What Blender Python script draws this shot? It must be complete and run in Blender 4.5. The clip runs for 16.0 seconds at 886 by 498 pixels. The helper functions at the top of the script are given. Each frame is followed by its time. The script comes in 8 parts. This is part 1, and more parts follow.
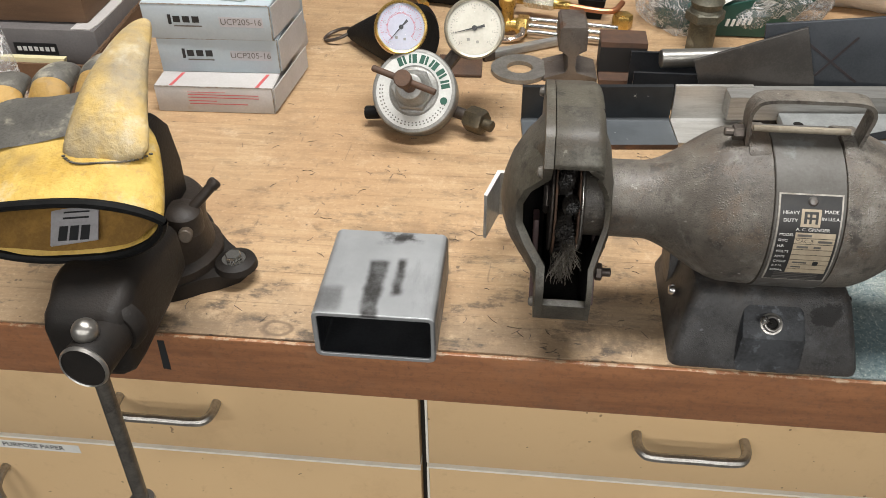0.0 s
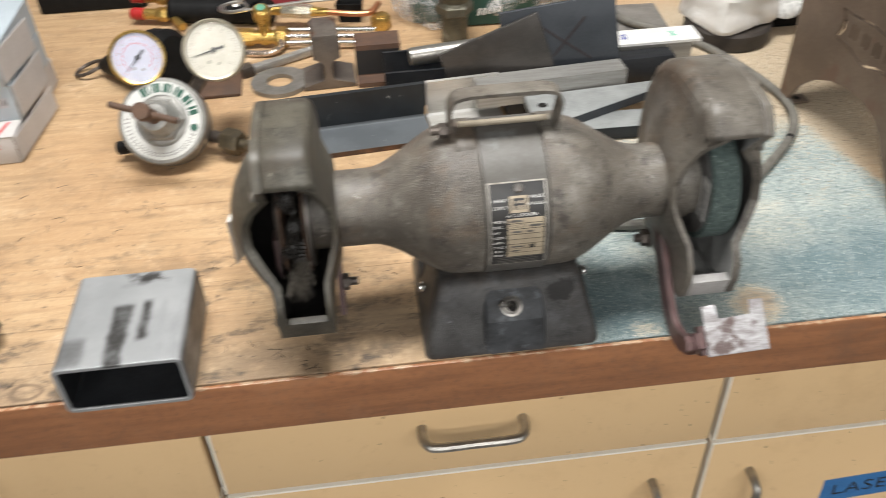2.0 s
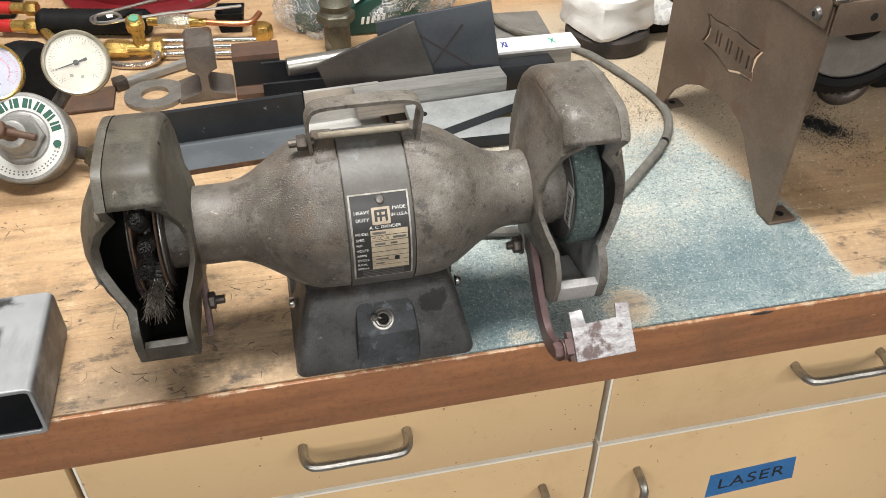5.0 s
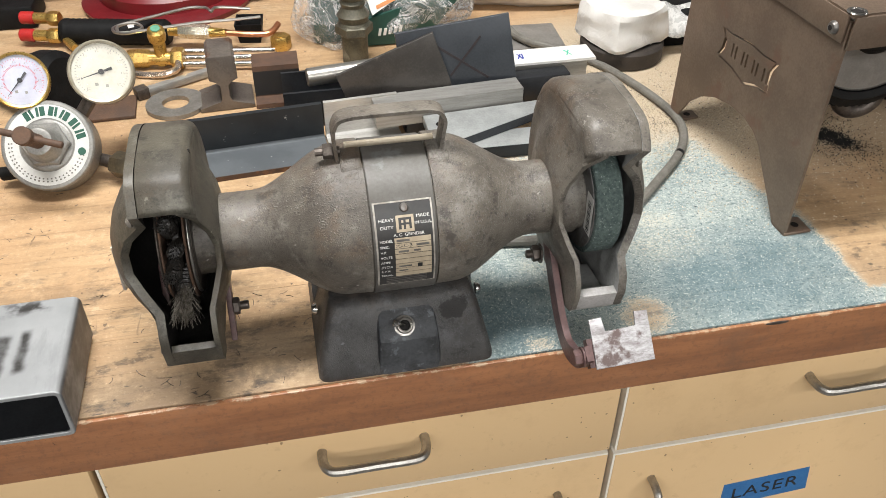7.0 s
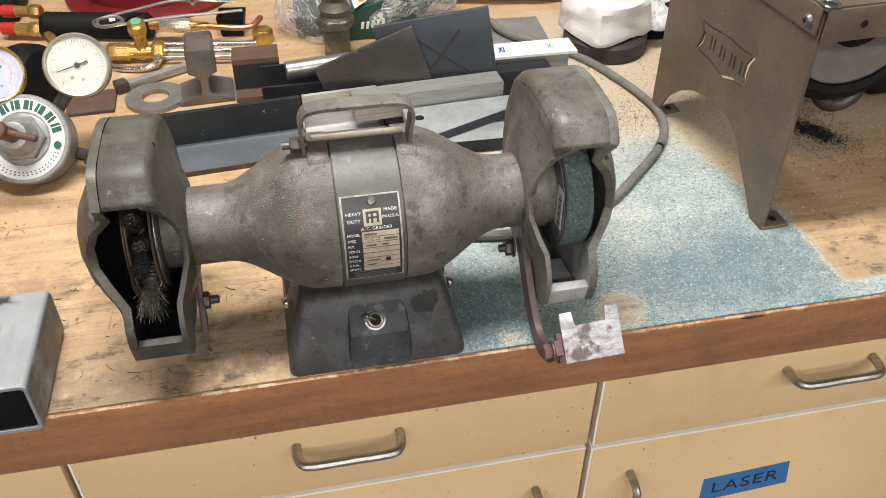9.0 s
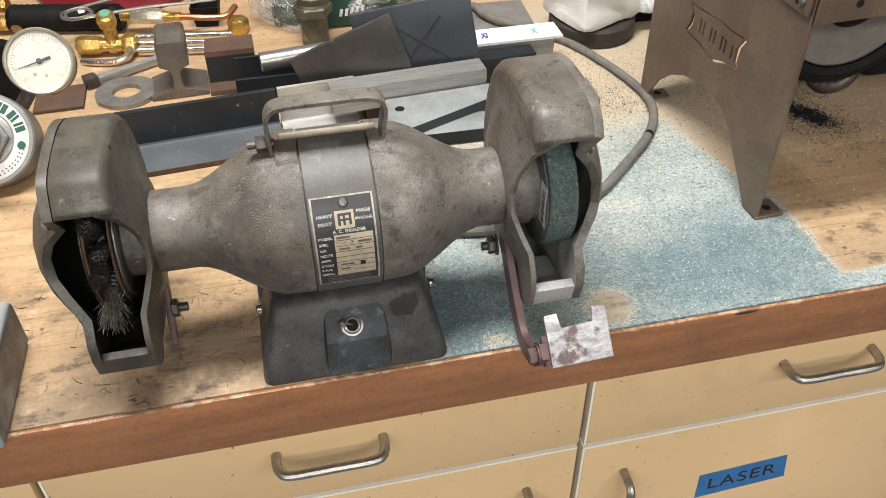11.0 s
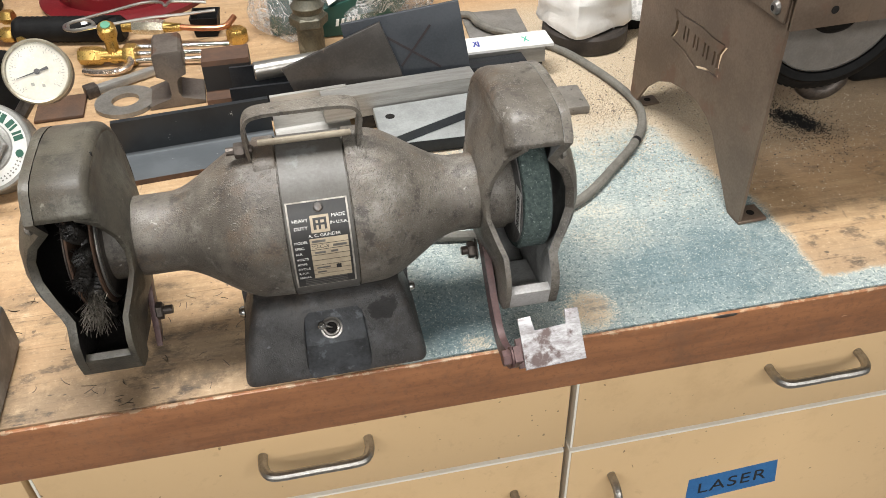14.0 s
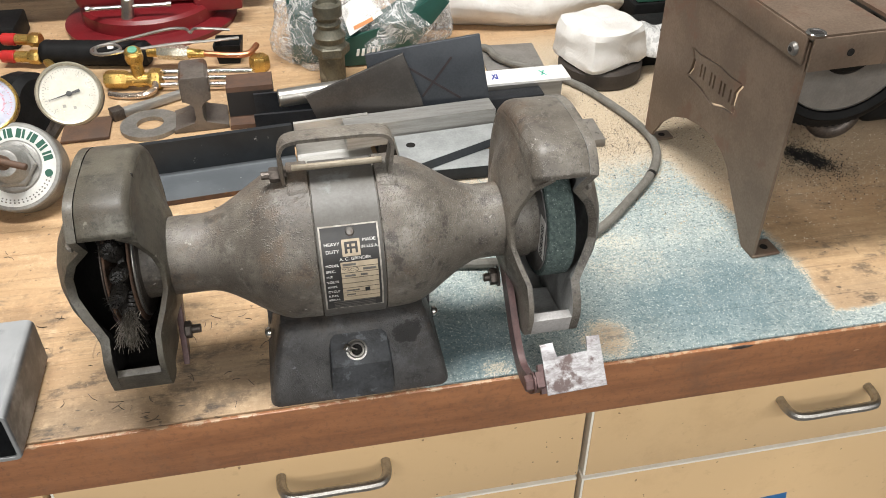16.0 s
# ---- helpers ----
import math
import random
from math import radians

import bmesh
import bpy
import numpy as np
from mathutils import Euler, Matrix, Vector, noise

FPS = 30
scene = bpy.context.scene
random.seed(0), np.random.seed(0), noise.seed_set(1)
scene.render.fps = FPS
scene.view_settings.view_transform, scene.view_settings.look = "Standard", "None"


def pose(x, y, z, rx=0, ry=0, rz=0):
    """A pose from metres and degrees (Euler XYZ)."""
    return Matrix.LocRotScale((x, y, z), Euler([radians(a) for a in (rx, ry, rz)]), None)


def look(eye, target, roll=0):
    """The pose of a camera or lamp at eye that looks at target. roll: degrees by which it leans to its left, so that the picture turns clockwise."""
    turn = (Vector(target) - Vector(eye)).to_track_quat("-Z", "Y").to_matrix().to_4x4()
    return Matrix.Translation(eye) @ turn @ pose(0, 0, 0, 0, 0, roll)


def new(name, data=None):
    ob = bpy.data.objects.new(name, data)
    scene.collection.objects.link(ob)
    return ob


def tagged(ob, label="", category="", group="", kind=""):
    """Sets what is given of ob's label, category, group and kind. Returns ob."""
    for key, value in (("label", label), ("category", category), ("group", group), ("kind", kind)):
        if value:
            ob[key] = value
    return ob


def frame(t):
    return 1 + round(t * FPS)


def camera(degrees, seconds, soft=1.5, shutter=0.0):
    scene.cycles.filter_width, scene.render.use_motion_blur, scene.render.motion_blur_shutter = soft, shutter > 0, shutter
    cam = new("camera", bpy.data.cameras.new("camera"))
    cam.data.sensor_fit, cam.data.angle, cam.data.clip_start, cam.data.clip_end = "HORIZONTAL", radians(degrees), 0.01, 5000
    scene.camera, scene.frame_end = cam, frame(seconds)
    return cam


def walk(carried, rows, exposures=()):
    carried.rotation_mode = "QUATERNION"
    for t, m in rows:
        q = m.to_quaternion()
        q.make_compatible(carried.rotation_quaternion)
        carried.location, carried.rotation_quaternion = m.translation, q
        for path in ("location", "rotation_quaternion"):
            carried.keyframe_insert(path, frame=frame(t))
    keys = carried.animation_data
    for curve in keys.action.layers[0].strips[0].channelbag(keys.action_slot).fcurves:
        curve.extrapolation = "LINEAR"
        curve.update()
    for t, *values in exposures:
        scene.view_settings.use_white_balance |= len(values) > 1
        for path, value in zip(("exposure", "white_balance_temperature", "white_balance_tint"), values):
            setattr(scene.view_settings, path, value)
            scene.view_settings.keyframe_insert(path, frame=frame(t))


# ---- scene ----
cam = camera(55.6, 16.0, soft=0.8, shutter=0.4)
PATH = [
    (0, (0.08, -0.492, 1.416), (-0.089, 1.05, 0.155), -0.7),
    (0.5, (0.074, -0.49, 1.42), (-0.057, 1.039, 0.138), -0.3),
    (1, (0.076, -0.485, 1.421), (-0.032, 1.036, 0.127), -1.0),
    (1.5, (0.098, -0.486, 1.426), (0.056, 1.039, 0.133), -2.0),
    (2, (0.185, -0.486, 1.431), (0.328, 1.045, 0.152), -2.2),
    (2.5, (0.239, -0.486, 1.421), (0.537, 1.036, 0.158), -0.5),
    (3, (0.24, -0.488, 1.424), (0.568, 1.027, 0.159), 0.2),
    (3.5, (0.237, -0.485, 1.424), (0.566, 1.025, 0.155), 0.3),
    (6, (0.226, -0.482, 1.43), (0.544, 1.041, 0.174), 0.0),
    (6.5, (0.221, -0.489, 1.44), (0.532, 1.043, 0.193), -0.0),
    (7, (0.216, -0.489, 1.43), (0.532, 1.043, 0.183), 0.3),
    (7.5, (0.216, -0.49, 1.434), (0.522, 1.04, 0.183), 0.3),
    (8, (0.22, -0.49, 1.427), (0.526, 1.033, 0.167), 0.8),
    (8.5, (0.239, -0.489, 1.427), (0.547, 1.026, 0.158), 0.0),
    (9, (0.24, -0.492, 1.428), (0.555, 1.032, 0.171), 0.3),
    (9.2, (0.246, -0.489, 1.428), (0.555, 1.038, 0.175), 0.3),
    (11.5, (0.27, -0.46, 1.416), (0.586, 1.033, 0.123), -0.9),
    (12, (0.289, -0.462, 1.42), (0.576, 1.035, 0.125), -1.5),
    (12.5, (0.28, -0.477, 1.427), (0.571, 1.032, 0.146), -1.1),
    (13, (0.282, -0.484, 1.425), (0.577, 1.025, 0.147), -1.2),
    (13.5, (0.284, -0.485, 1.427), (0.57, 1.032, 0.155), -1.6),
    (14, (0.29, -0.48, 1.422), (0.569, 1.039, 0.152), -1.7),
    (14.5, (0.286, -0.482, 1.425), (0.578, 1.039, 0.159), -1.4),
    (15, (0.278, -0.484, 1.426), (0.56, 1.049, 0.173), -1.2),
    (15.5, (0.271, -0.484, 1.427), (0.551, 1.063, 0.191), -0.5),
    (16, (0.266, -0.49, 1.431), (0.558, 1.071, 0.214), -0.3),
]
walk(cam, [(t, look(eye, target, roll)) for t, eye, target, roll in PATH], exposures=[(0, -0.24), (1.4, -0.24), (2.4, 0.06), (16, 0.06)])

# ---- light: ceiling fluorescents in a closed workshop ----
world = bpy.data.worlds.new("workshop_world")
scene.world = world
world.use_nodes = True
world.node_tree.nodes["Background"].inputs["Color"].default_value = (0.9, 0.95, 1.0, 1)
world.node_tree.nodes["Background"].inputs["Strength"].default_value = 0.02
scene.view_settings.exposure = 0.0


def ceiling_lamp(x, y, power, sx, sy):
    light = bpy.data.lights.new("ceiling_light", "AREA")
    light.shape, light.size, light.size_y = "RECTANGLE", sx, sy
    light.energy, light.color = power, (1.0, 0.988, 0.968)
    ob = new("ceiling_light", light)
    ob.matrix_world = pose(x, y, 2.72)
    return ob


ceiling_lamp(0.1, 0.14, 60, 1.2, 0.25)
ceiling_lamp(3.4, 0.14, 22, 1.2, 0.25)
for lx in (-1.7, 0.4, 2.5):
    ceiling_lamp(lx, -2.4, 41, 1.2, 0.3)
    ceiling_lamp(lx, -4.7, 67, 1.2, 0.3)


# ---- small tools for building ----
def B():
    return bmesh.new()


def put(name, bm, mat, sharp=35):
    me = bpy.data.meshes.new(name)
    bmesh.ops.recalc_face_normals(bm, faces=bm.faces)
    bm.to_mesh(me)
    bm.free()
    me.polygons.foreach_set("use_smooth", [True] * len(me.polygons))
    me.set_sharp_from_angle(angle=radians(sharp))
    me.materials.append(mat)
    return me


def thing(name, at, label, category, group="", kind=""):
    ob = new(name)
    ob.empty_display_size = 0.02
    ob.location = at
    return tagged(ob, label, category, group, kind)


def part(name, bm, mat, parent=None, label="", sharp=35):
    ob = new(name, put(name, bm, mat, sharp))
    if parent is not None:
        ob.parent = parent
        if parent.type == "EMPTY":
            ob.matrix_parent_inverse = Matrix.Translation(-Vector(parent.location))
    if label:
        ob["label"] = label
    return ob


def solo(name, bm, mat, label, category, group="", kind="", sharp=35):
    return tagged(part(name, bm, mat, None, "", sharp), label, category, group, kind)


def box(bm, x0, x1, y0, y1, z0, z1, bev=0.0, seg=2, m=None):
    vs = [bm.verts.new((x, y, z)) for x in (x0, x1) for y in (y0, y1) for z in (z0, z1)]
    fs = [bm.faces.new([vs[i] for i in q]) for q in ((0, 1, 3, 2), (4, 6, 7, 5), (0, 4, 5, 1), (2, 3, 7, 6), (0, 2, 6, 4), (1, 5, 7, 3))]
    if bev > 0:
        es = list({e for f in fs for e in f.edges})
        r = bmesh.ops.bevel(bm, geom=es, offset=bev, segments=seg, profile=0.5, affect="EDGES")
        vs = list({v for f in r["faces"] for v in f.verts} | {v for v in vs if v.is_valid})
    if m is not None:
        bmesh.ops.transform(bm, matrix=m, verts=vs)
    return vs


def frame_to(p0, p1):
    """Matrix whose z axis runs from p0 to p1, with origin at p0."""
    d = Vector(p1) - Vector(p0)
    return Matrix.Translation(p0) @ d.to_track_quat("Z", "Y").to_matrix().to_4x4()


def lathe(bm, prof, m=None, seg=32, a0=0.0, a1=2 * math.pi, wob=0.0):
    """Turn (radius, height) pairs round the z axis."""
    full = abs(a1 - a0 - 2 * math.pi) < 1e-6
    n = seg if full else seg + 1
    rings = []
    for r, h in prof:
        ring = []
        for i in range(n):
            a = a0 + (a1 - a0) * i / seg
            q = r * (1 + wob * math.sin(3 * a + h * 90))
            p = Vector((q * math.cos(a), q * math.sin(a), h))
            ring.append(bm.verts.new(m @ p if m else p))
        rings.append(ring)
    for a, b in zip(rings, rings[1:]):
        for i in range(seg):
            j = (i + 1) % n
            bm.faces.new((a[i], a[j], b[j], b[i]))
    return rings


def capped(bm, prof, m=None, seg=32):
    rings = lathe(bm, prof, m, seg)
    for ring, r in ((rings[0], prof[0][0]), (rings[-1], prof[-1][0])):
        if r > 1e-6:
            bm.faces.new(ring)
    return rings


def rod(bm, p0, p1, r, seg=12, r1=None, bev=0.0):
    L = (Vector(p1) - Vector(p0)).length
    r1 = r if r1 is None else r1
    prof = [(r - bev, 0), (r, bev), (r1, L - bev), (r1 - bev, L)] if bev else [(r, 0), (r1, L)]
    return capped(bm, prof, frame_to(p0, p1), seg)


def hexnut(bm, p0, p1, r):
    L = (Vector(p1) - Vector(p0)).length
    return capped(bm, [(r * 0.9, 0), (r, L * 0.15), (r, L * 0.85), (r * 0.9, L)], frame_to(p0, p1), 6)


def smooth_path(pts, n=6):
    pts = [Vector(p) for p in pts]
    out = []
    for i in range(len(pts) - 1):
        p0, p1, p2, p3 = pts[max(i - 1, 0)], pts[i], pts[i + 1], pts[min(i + 2, len(pts) - 1)]
        for k in range(n):
            t = k / n
            out.append(0.5 * ((2 * p1) + (p2 - p0) * t + (2 * p0 - 5 * p1 + 4 * p2 - p3) * t * t + (3 * p1 - p0 - 3 * p2 + p3) * t ** 3))
    out.append(pts[-1])
    return out


def sweep(bm, pts, r, seg=10, section=None, up=None, ends=True, scale=None):
    """Sweep a round (or given) section along points."""
    pts = [Vector(p) for p in pts]
    sec = section or [(r * math.cos(2 * math.pi * i / seg), r * math.sin(2 * math.pi * i / seg)) for i in range(seg)]
    rings, side = [], None
    for i, p in enumerate(pts):
        d = (pts[min(i + 1, len(pts) - 1)] - pts[max(i - 1, 0)]).normalized()
        if up is not None:
            s = d.cross(Vector(up)).normalized()
        else:
            s = side - d * side.dot(d) if side is not None else d.orthogonal()
            s.normalize()
        side = s
        u = s.cross(d)
        k = scale[i] if scale else 1.0
        rings.append([bm.verts.new(p + s * (a * k) + u * (b * k)) for a, b in sec])
    for a, b in zip(rings, rings[1:]):
        for i in range(len(sec)):
            j = (i + 1) % len(sec)
            bm.faces.new((a[i], a[j], b[j], b[i]))
    if ends:
        bm.faces.new(rings[0])
        bm.faces.new(list(reversed(rings[-1])))
    return rings


def prism(bm, poly, to3, d0, d1, bev=0.0):
    """Extrude a flat outline: to3(a, b, d) gives the place."""
    lo = [bm.verts.new(to3(a, b, d0)) for a, b in poly]
    hi = [bm.verts.new(to3(a, b, d1)) for a, b in poly]
    fs = [bm.faces.new(lo), bm.faces.new(list(reversed(hi)))]
    n = len(poly)
    for i in range(n):
        j = (i + 1) % n
        fs.append(bm.faces.new((lo[i], hi[i], hi[j], lo[j])))
    if bev:
        es = list({e for f in fs[:2] for e in f.edges})
        bmesh.ops.bevel(bm, geom=es, offset=bev, segments=2, profile=0.5, affect="EDGES")
    return lo + hi


def plate_with_hole(bm, outer, hole, to3, d0, d1):
    """Flat ring between two outlines with equal numbers of points."""
    n = len(outer)
    r = [[bm.verts.new(to3(a, b, d)) for a, b in poly] for d in (d0, d1) for poly in (outer, hole)]
    oo, oi, po, pi_ = r
    for i in range(n):
        j = (i + 1) % n
        bm.faces.new((oo[i], oo[j], oi[j], oi[i]))
        bm.faces.new((po[i], pi_[i], pi_[j], po[j]))
        bm.faces.new((oo[i], po[i], po[j], oo[j]))
        bm.faces.new((oi[i], oi[j], pi_[j], pi_[i]))


def xy(z0):
    return lambda a, b, d: Vector((a, b, z0 + d))


def yz(a, b, d):
    return Vector((d, a, b))


def xz(a, b, d):
    return Vector((a, d, b))


def lettering(text, size, m, mat, parent, name="lettering", depth=0.0002, align="CENTER", spacing=1.0, label=""):
    cu = bpy.data.curves.new(name, "FONT")
    cu.body, cu.size, cu.align_x, cu.align_y, cu.extrude = text, size, align, "CENTER", depth
    cu.space_character = spacing
    tmp = bpy.data.objects.new(name, cu)
    scene.collection.objects.link(tmp)
    me = bpy.data.meshes.new_from_object(tmp.evaluated_get(bpy.context.evaluated_depsgraph_get()))
    bpy.data.objects.remove(tmp)
    bpy.data.curves.remove(cu)
    me.transform(m)
    me.materials.clear()
    me.materials.append(mat)
    ob = new(name, me)
    if parent is not None:
        ob.parent = parent
        if parent.type == "EMPTY":
            ob.matrix_parent_inverse = Matrix.Translation(-Vector(parent.location))
    if label:
        ob["label"] = label
    return ob


def bars(bm, rects, m, h=0.0002):
    """Plain bars (x0, x1, y0, y1) on a surface with frame m."""
    for x0, x1, y0, y1 in rects:
        box(bm, x0, x1, y0, y1, 0, h, m=m)


# ---- materials ----
class Nodes:
    def __init__(self, name):
        self.mat = bpy.data.materials.new(name)
        self.mat.use_nodes = True
        self.t = self.mat.node_tree
        self.bsdf = self.t.nodes["Principled BSDF"]
        self.pos = self.t.nodes.new("ShaderNodeTexCoord").outputs["Object"]

    def set(self, sock, v):
        if isinstance(v, bpy.types.NodeSocket):
            self.t.links.new(v, sock)
        elif isinstance(v, tuple) and len(v) == 3 and sock.type == "RGBA":
            sock.default_value = (*v, 1)
        else:
            sock.default_value = v

    def m(self, op, a, b=0.0, c=0.0, clamp=False):
        n = self.t.nodes.new("ShaderNodeMath")
        n.operation, n.use_clamp = op, clamp
        for s, v in zip(n.inputs, (a, b, c)):
            self.set(s, v)
        return n.outputs[0]

    def ramp(self, v, lo, hi, a=0.0, b=1.0):
        n = self.t.nodes.new("ShaderNodeMapRange")
        n.interpolation_type = "SMOOTHSTEP"
        for k, x in zip(("Value", "From Min", "From Max", "To Min", "To Max"), (v, lo, hi, a, b)):
            self.set(n.inputs[k], x)
        return n.outputs[0]

    def mix(self, f, a, b, kind="MIX"):
        n = self.t.nodes.new("ShaderNodeMix")
        n.data_type, n.blend_type = "RGBA", kind
        self.set(n.inputs[0], f)
        self.set(n.inputs[6], a)
        self.set(n.inputs[7], b)
        return n.outputs[2]

    def scaled(self, s, shift=None):
        n = self.t.nodes.new("ShaderNodeMapping")
        self.set(n.inputs["Vector"], self.pos)
        n.inputs["Scale"].default_value = s
        if shift is not None:
            self.set(n.inputs["Location"], shift)
        return n.outputs[0]

    def noise(self, scale, detail=4.0, rough=0.55, vec=None, dist=0.0):
        n = self.t.nodes.new("ShaderNodeTexNoise")
        self.set(n.inputs["Vector"], vec if vec is not None else self.pos)
        for k, v in (("Scale", scale), ("Detail", detail), ("Roughness", rough), ("Distortion", dist)):
            n.inputs[k].default_value = v
        return n.outputs["Fac"]

    def cells(self, scale):
        n = self.t.nodes.new("ShaderNodeTexVoronoi")
        self.set(n.inputs["Vector"], self.pos)
        n.inputs["Scale"].default_value = scale
        return n.outputs["Distance"]

    def axes(self):
        n = self.t.nodes.new("ShaderNodeSeparateXYZ")
        self.set(n.inputs[0], self.pos)
        return n.outputs

    def rand(self):
        return self.t.nodes.new("ShaderNodeObjectInfo").outputs["Random"]

    def bump(self, h, strength, dist=0.001):
        n = self.t.nodes.new("ShaderNodeBump")
        n.inputs["Strength"].default_value = strength
        n.inputs["Distance"].default_value = dist
        self.set(n.inputs["Height"], h)
        self.set(self.bsdf.inputs["Normal"], n.outputs[0])

    def done(self, color, rough=0.5, metal=0.0, **more):
        self.set(self.bsdf.inputs["Base Color"], color)
        self.set(self.bsdf.inputs["Roughness"], rough)
        self.set(self.bsdf.inputs["Metallic"], metal)
        for k, v in more.items():
            self.set(self.bsdf.inputs[k.replace("_", " ")], v)
        return self.mat


def surf(name, c1, c2, scale=40, rough=0.5, metal=0.0, fine=400, bump=0.15, stain=None, stain_scale=25, stain_at=0.6, stretch=None, bdist=0.001, **more):
    """Two-tone worn surface: broad tone, fine grain, optional stain."""
    n = Nodes(name)
    v = n.scaled(stretch) if stretch else None
    a = n.noise(scale, 5, 0.6, v)
    b = n.noise(fine, 3, 0.6, v)
    f = n.ramp(n.m("ADD", n.m("MULTIPLY", a, 0.7), n.m("MULTIPLY", b, 0.3)), 0.36, 0.64)
    col = n.mix(f, c1, c2)
    rg = n.m("ADD", rough, n.m("MULTIPLY", n.m("SUBTRACT", b, 0.5), 0.25))
    if stain:
        s = n.ramp(n.noise(stain_scale, 6, 0.65), stain_at, stain_at + 0.1)
        col = n.mix(s, col, stain)
        rg = n.m("ADD", rg, n.m("MULTIPLY", s, 0.1))
    if bump:
        n.bump(n.m("ADD", b, n.m("MULTIPLY", a, 0.6)), bump, bdist)
    return n.done(col, rg, metal, **more)


def bench_wood():
    n = Nodes("maple_bench_top")
    x, y, z = n.axes()
    r = n.rand()
    v = n.scaled((1.2, 14.0, 14.0), None)
    shift = n.t.nodes.new("ShaderNodeVectorMath")
    shift.operation = "ADD"
    n.set(shift.inputs[0], v)
    comb = n.t.nodes.new("ShaderNodeCombineXYZ")
    n.set(comb.inputs[0], n.m("MULTIPLY", r, 37.0))
    n.set(comb.inputs[1], n.m("MULTIPLY", r, 91.0))
    n.set(shift.inputs[1], comb.outputs[0])
    grain = n.noise(7.0, 6, 0.6, shift.outputs[0], 0.6)
    fib = n.noise(55.0, 3, 0.6, shift.outputs[0])
    broad = n.noise(5.0, 5, 0.6)
    wood = n.mix(n.ramp(grain, 0.3, 0.7), (0.560, 0.390, 0.225), (0.400, 0.262, 0.142))
    ring = n.ramp(n.m("ABSOLUTE", n.m("SUBTRACT", n.m("FRACT", n.m("MULTIPLY", grain, 9.0)), 0.5)), 0.10, 0.0)
    wood = n.mix(n.m("MULTIPLY", ring, 0.14), wood, (0.30, 0.18, 0.09))
    wood = n.mix(n.m("MULTIPLY", n.ramp(fib, 0.45, 0.75), 0.16), wood, (0.33, 0.20, 0.10))
    wood = n.mix(n.m("MULTIPLY", n.ramp(n.noise(7.0, 7, 0.72), 0.46, 0.66), 0.62), wood, (0.265, 0.175, 0.100))
    wood = n.mix(n.m("MULTIPLY", n.ramp(n.noise(19.0, 7, 0.78), 0.54, 0.70), 0.7), wood, (0.70, 0.535, 0.355))
    wood = n.mix(n.m("MULTIPLY", n.ramp(n.noise(75.0, 6, 0.75), 0.58, 0.72), 0.4), wood, (0.24, 0.155, 0.09))
    line = n.noise(4.0, 5, 0.7, n.scaled((1.0, 60.0, 60.0)))
    wood = n.mix(n.m("MULTIPLY", n.ramp(line, 0.50, 0.68), n.ramp(y, 0.22, 0.03, 0.22, 0.62)), wood, (0.235, 0.165, 0.105))
    wood = n.mix(n.m("MULTIPLY", n.ramp(n.noise(3.6, 5, 0.6), 0.44, 0.64), 0.45), wood, (0.50, 0.300, 0.155))
    scr = n.ramp(n.noise(11.0, 2, 0.5, n.scaled((14.0, 2.0, 1.0)), 1.2), 0.69, 0.735)
    wood = n.mix(n.m("MULTIPLY", scr, 0.5), wood, (0.18, 0.12, 0.075))
    scr2 = n.ramp(n.noise(13.0, 2, 0.5, n.scaled((1.6, 17.0, 1.0)), 0.8), 0.70, 0.745)
    wood = n.mix(n.m("MULTIPLY", scr2, 0.45), wood, (0.15, 0.10, 0.065))
    wood = n.mix(n.m("MULTIPLY", r, 0.35), wood, (0.45, 0.28, 0.145))
    # grimy glue lines between the strips
    seam = n.m("ABSOLUTE", n.m("SUBTRACT", n.m("FRACT", n.m("ADD", n.m("DIVIDE", n.m("SUBTRACT", y, 0.0040), 0.0435), 0.5)), 0.5))
    seam = n.m("MULTIPLY", n.ramp(n.m("ADD", seam, n.m("MULTIPLY", n.m("SUBTRACT", n.noise(180.0, 3), 0.5), 0.012)), 0.014, 0.004), n.ramp(n.noise(8.0, 5, 0.7), 0.44, 0.64))
    wood = n.mix(n.m("MULTIPLY", seam, n.ramp(y, 0.30, 0.05, 0.35, 0.70)), wood, (0.115, 0.075, 0.045))
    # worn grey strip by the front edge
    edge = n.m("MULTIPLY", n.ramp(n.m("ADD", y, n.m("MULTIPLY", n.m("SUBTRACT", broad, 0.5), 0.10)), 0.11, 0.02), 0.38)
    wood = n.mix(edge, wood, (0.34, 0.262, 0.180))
    # black smudges and oil stains
    sm = n.noise(30.0, 6, 0.7, n.scaled((0.8, 1.5, 1.0)))
    smf = n.m("MULTIPLY", n.ramp(sm, 0.51, 0.66), n.ramp(y, 0.34, 0.0, 0.22, 0.95))
    wood = n.mix(smf, wood, (0.10, 0.075, 0.055))
    wear = n.noise(240.0, 5, 0.8)
    wood = n.mix(n.m("MULTIPLY", n.ramp(wear, 0.54, 0.70), 0.42), wood, (0.19, 0.125, 0.075))
    wood = n.mix(n.m("MULTIPLY", n.ramp(wear, 0.45, 0.34), 0.35), wood, (0.74, 0.57, 0.39))
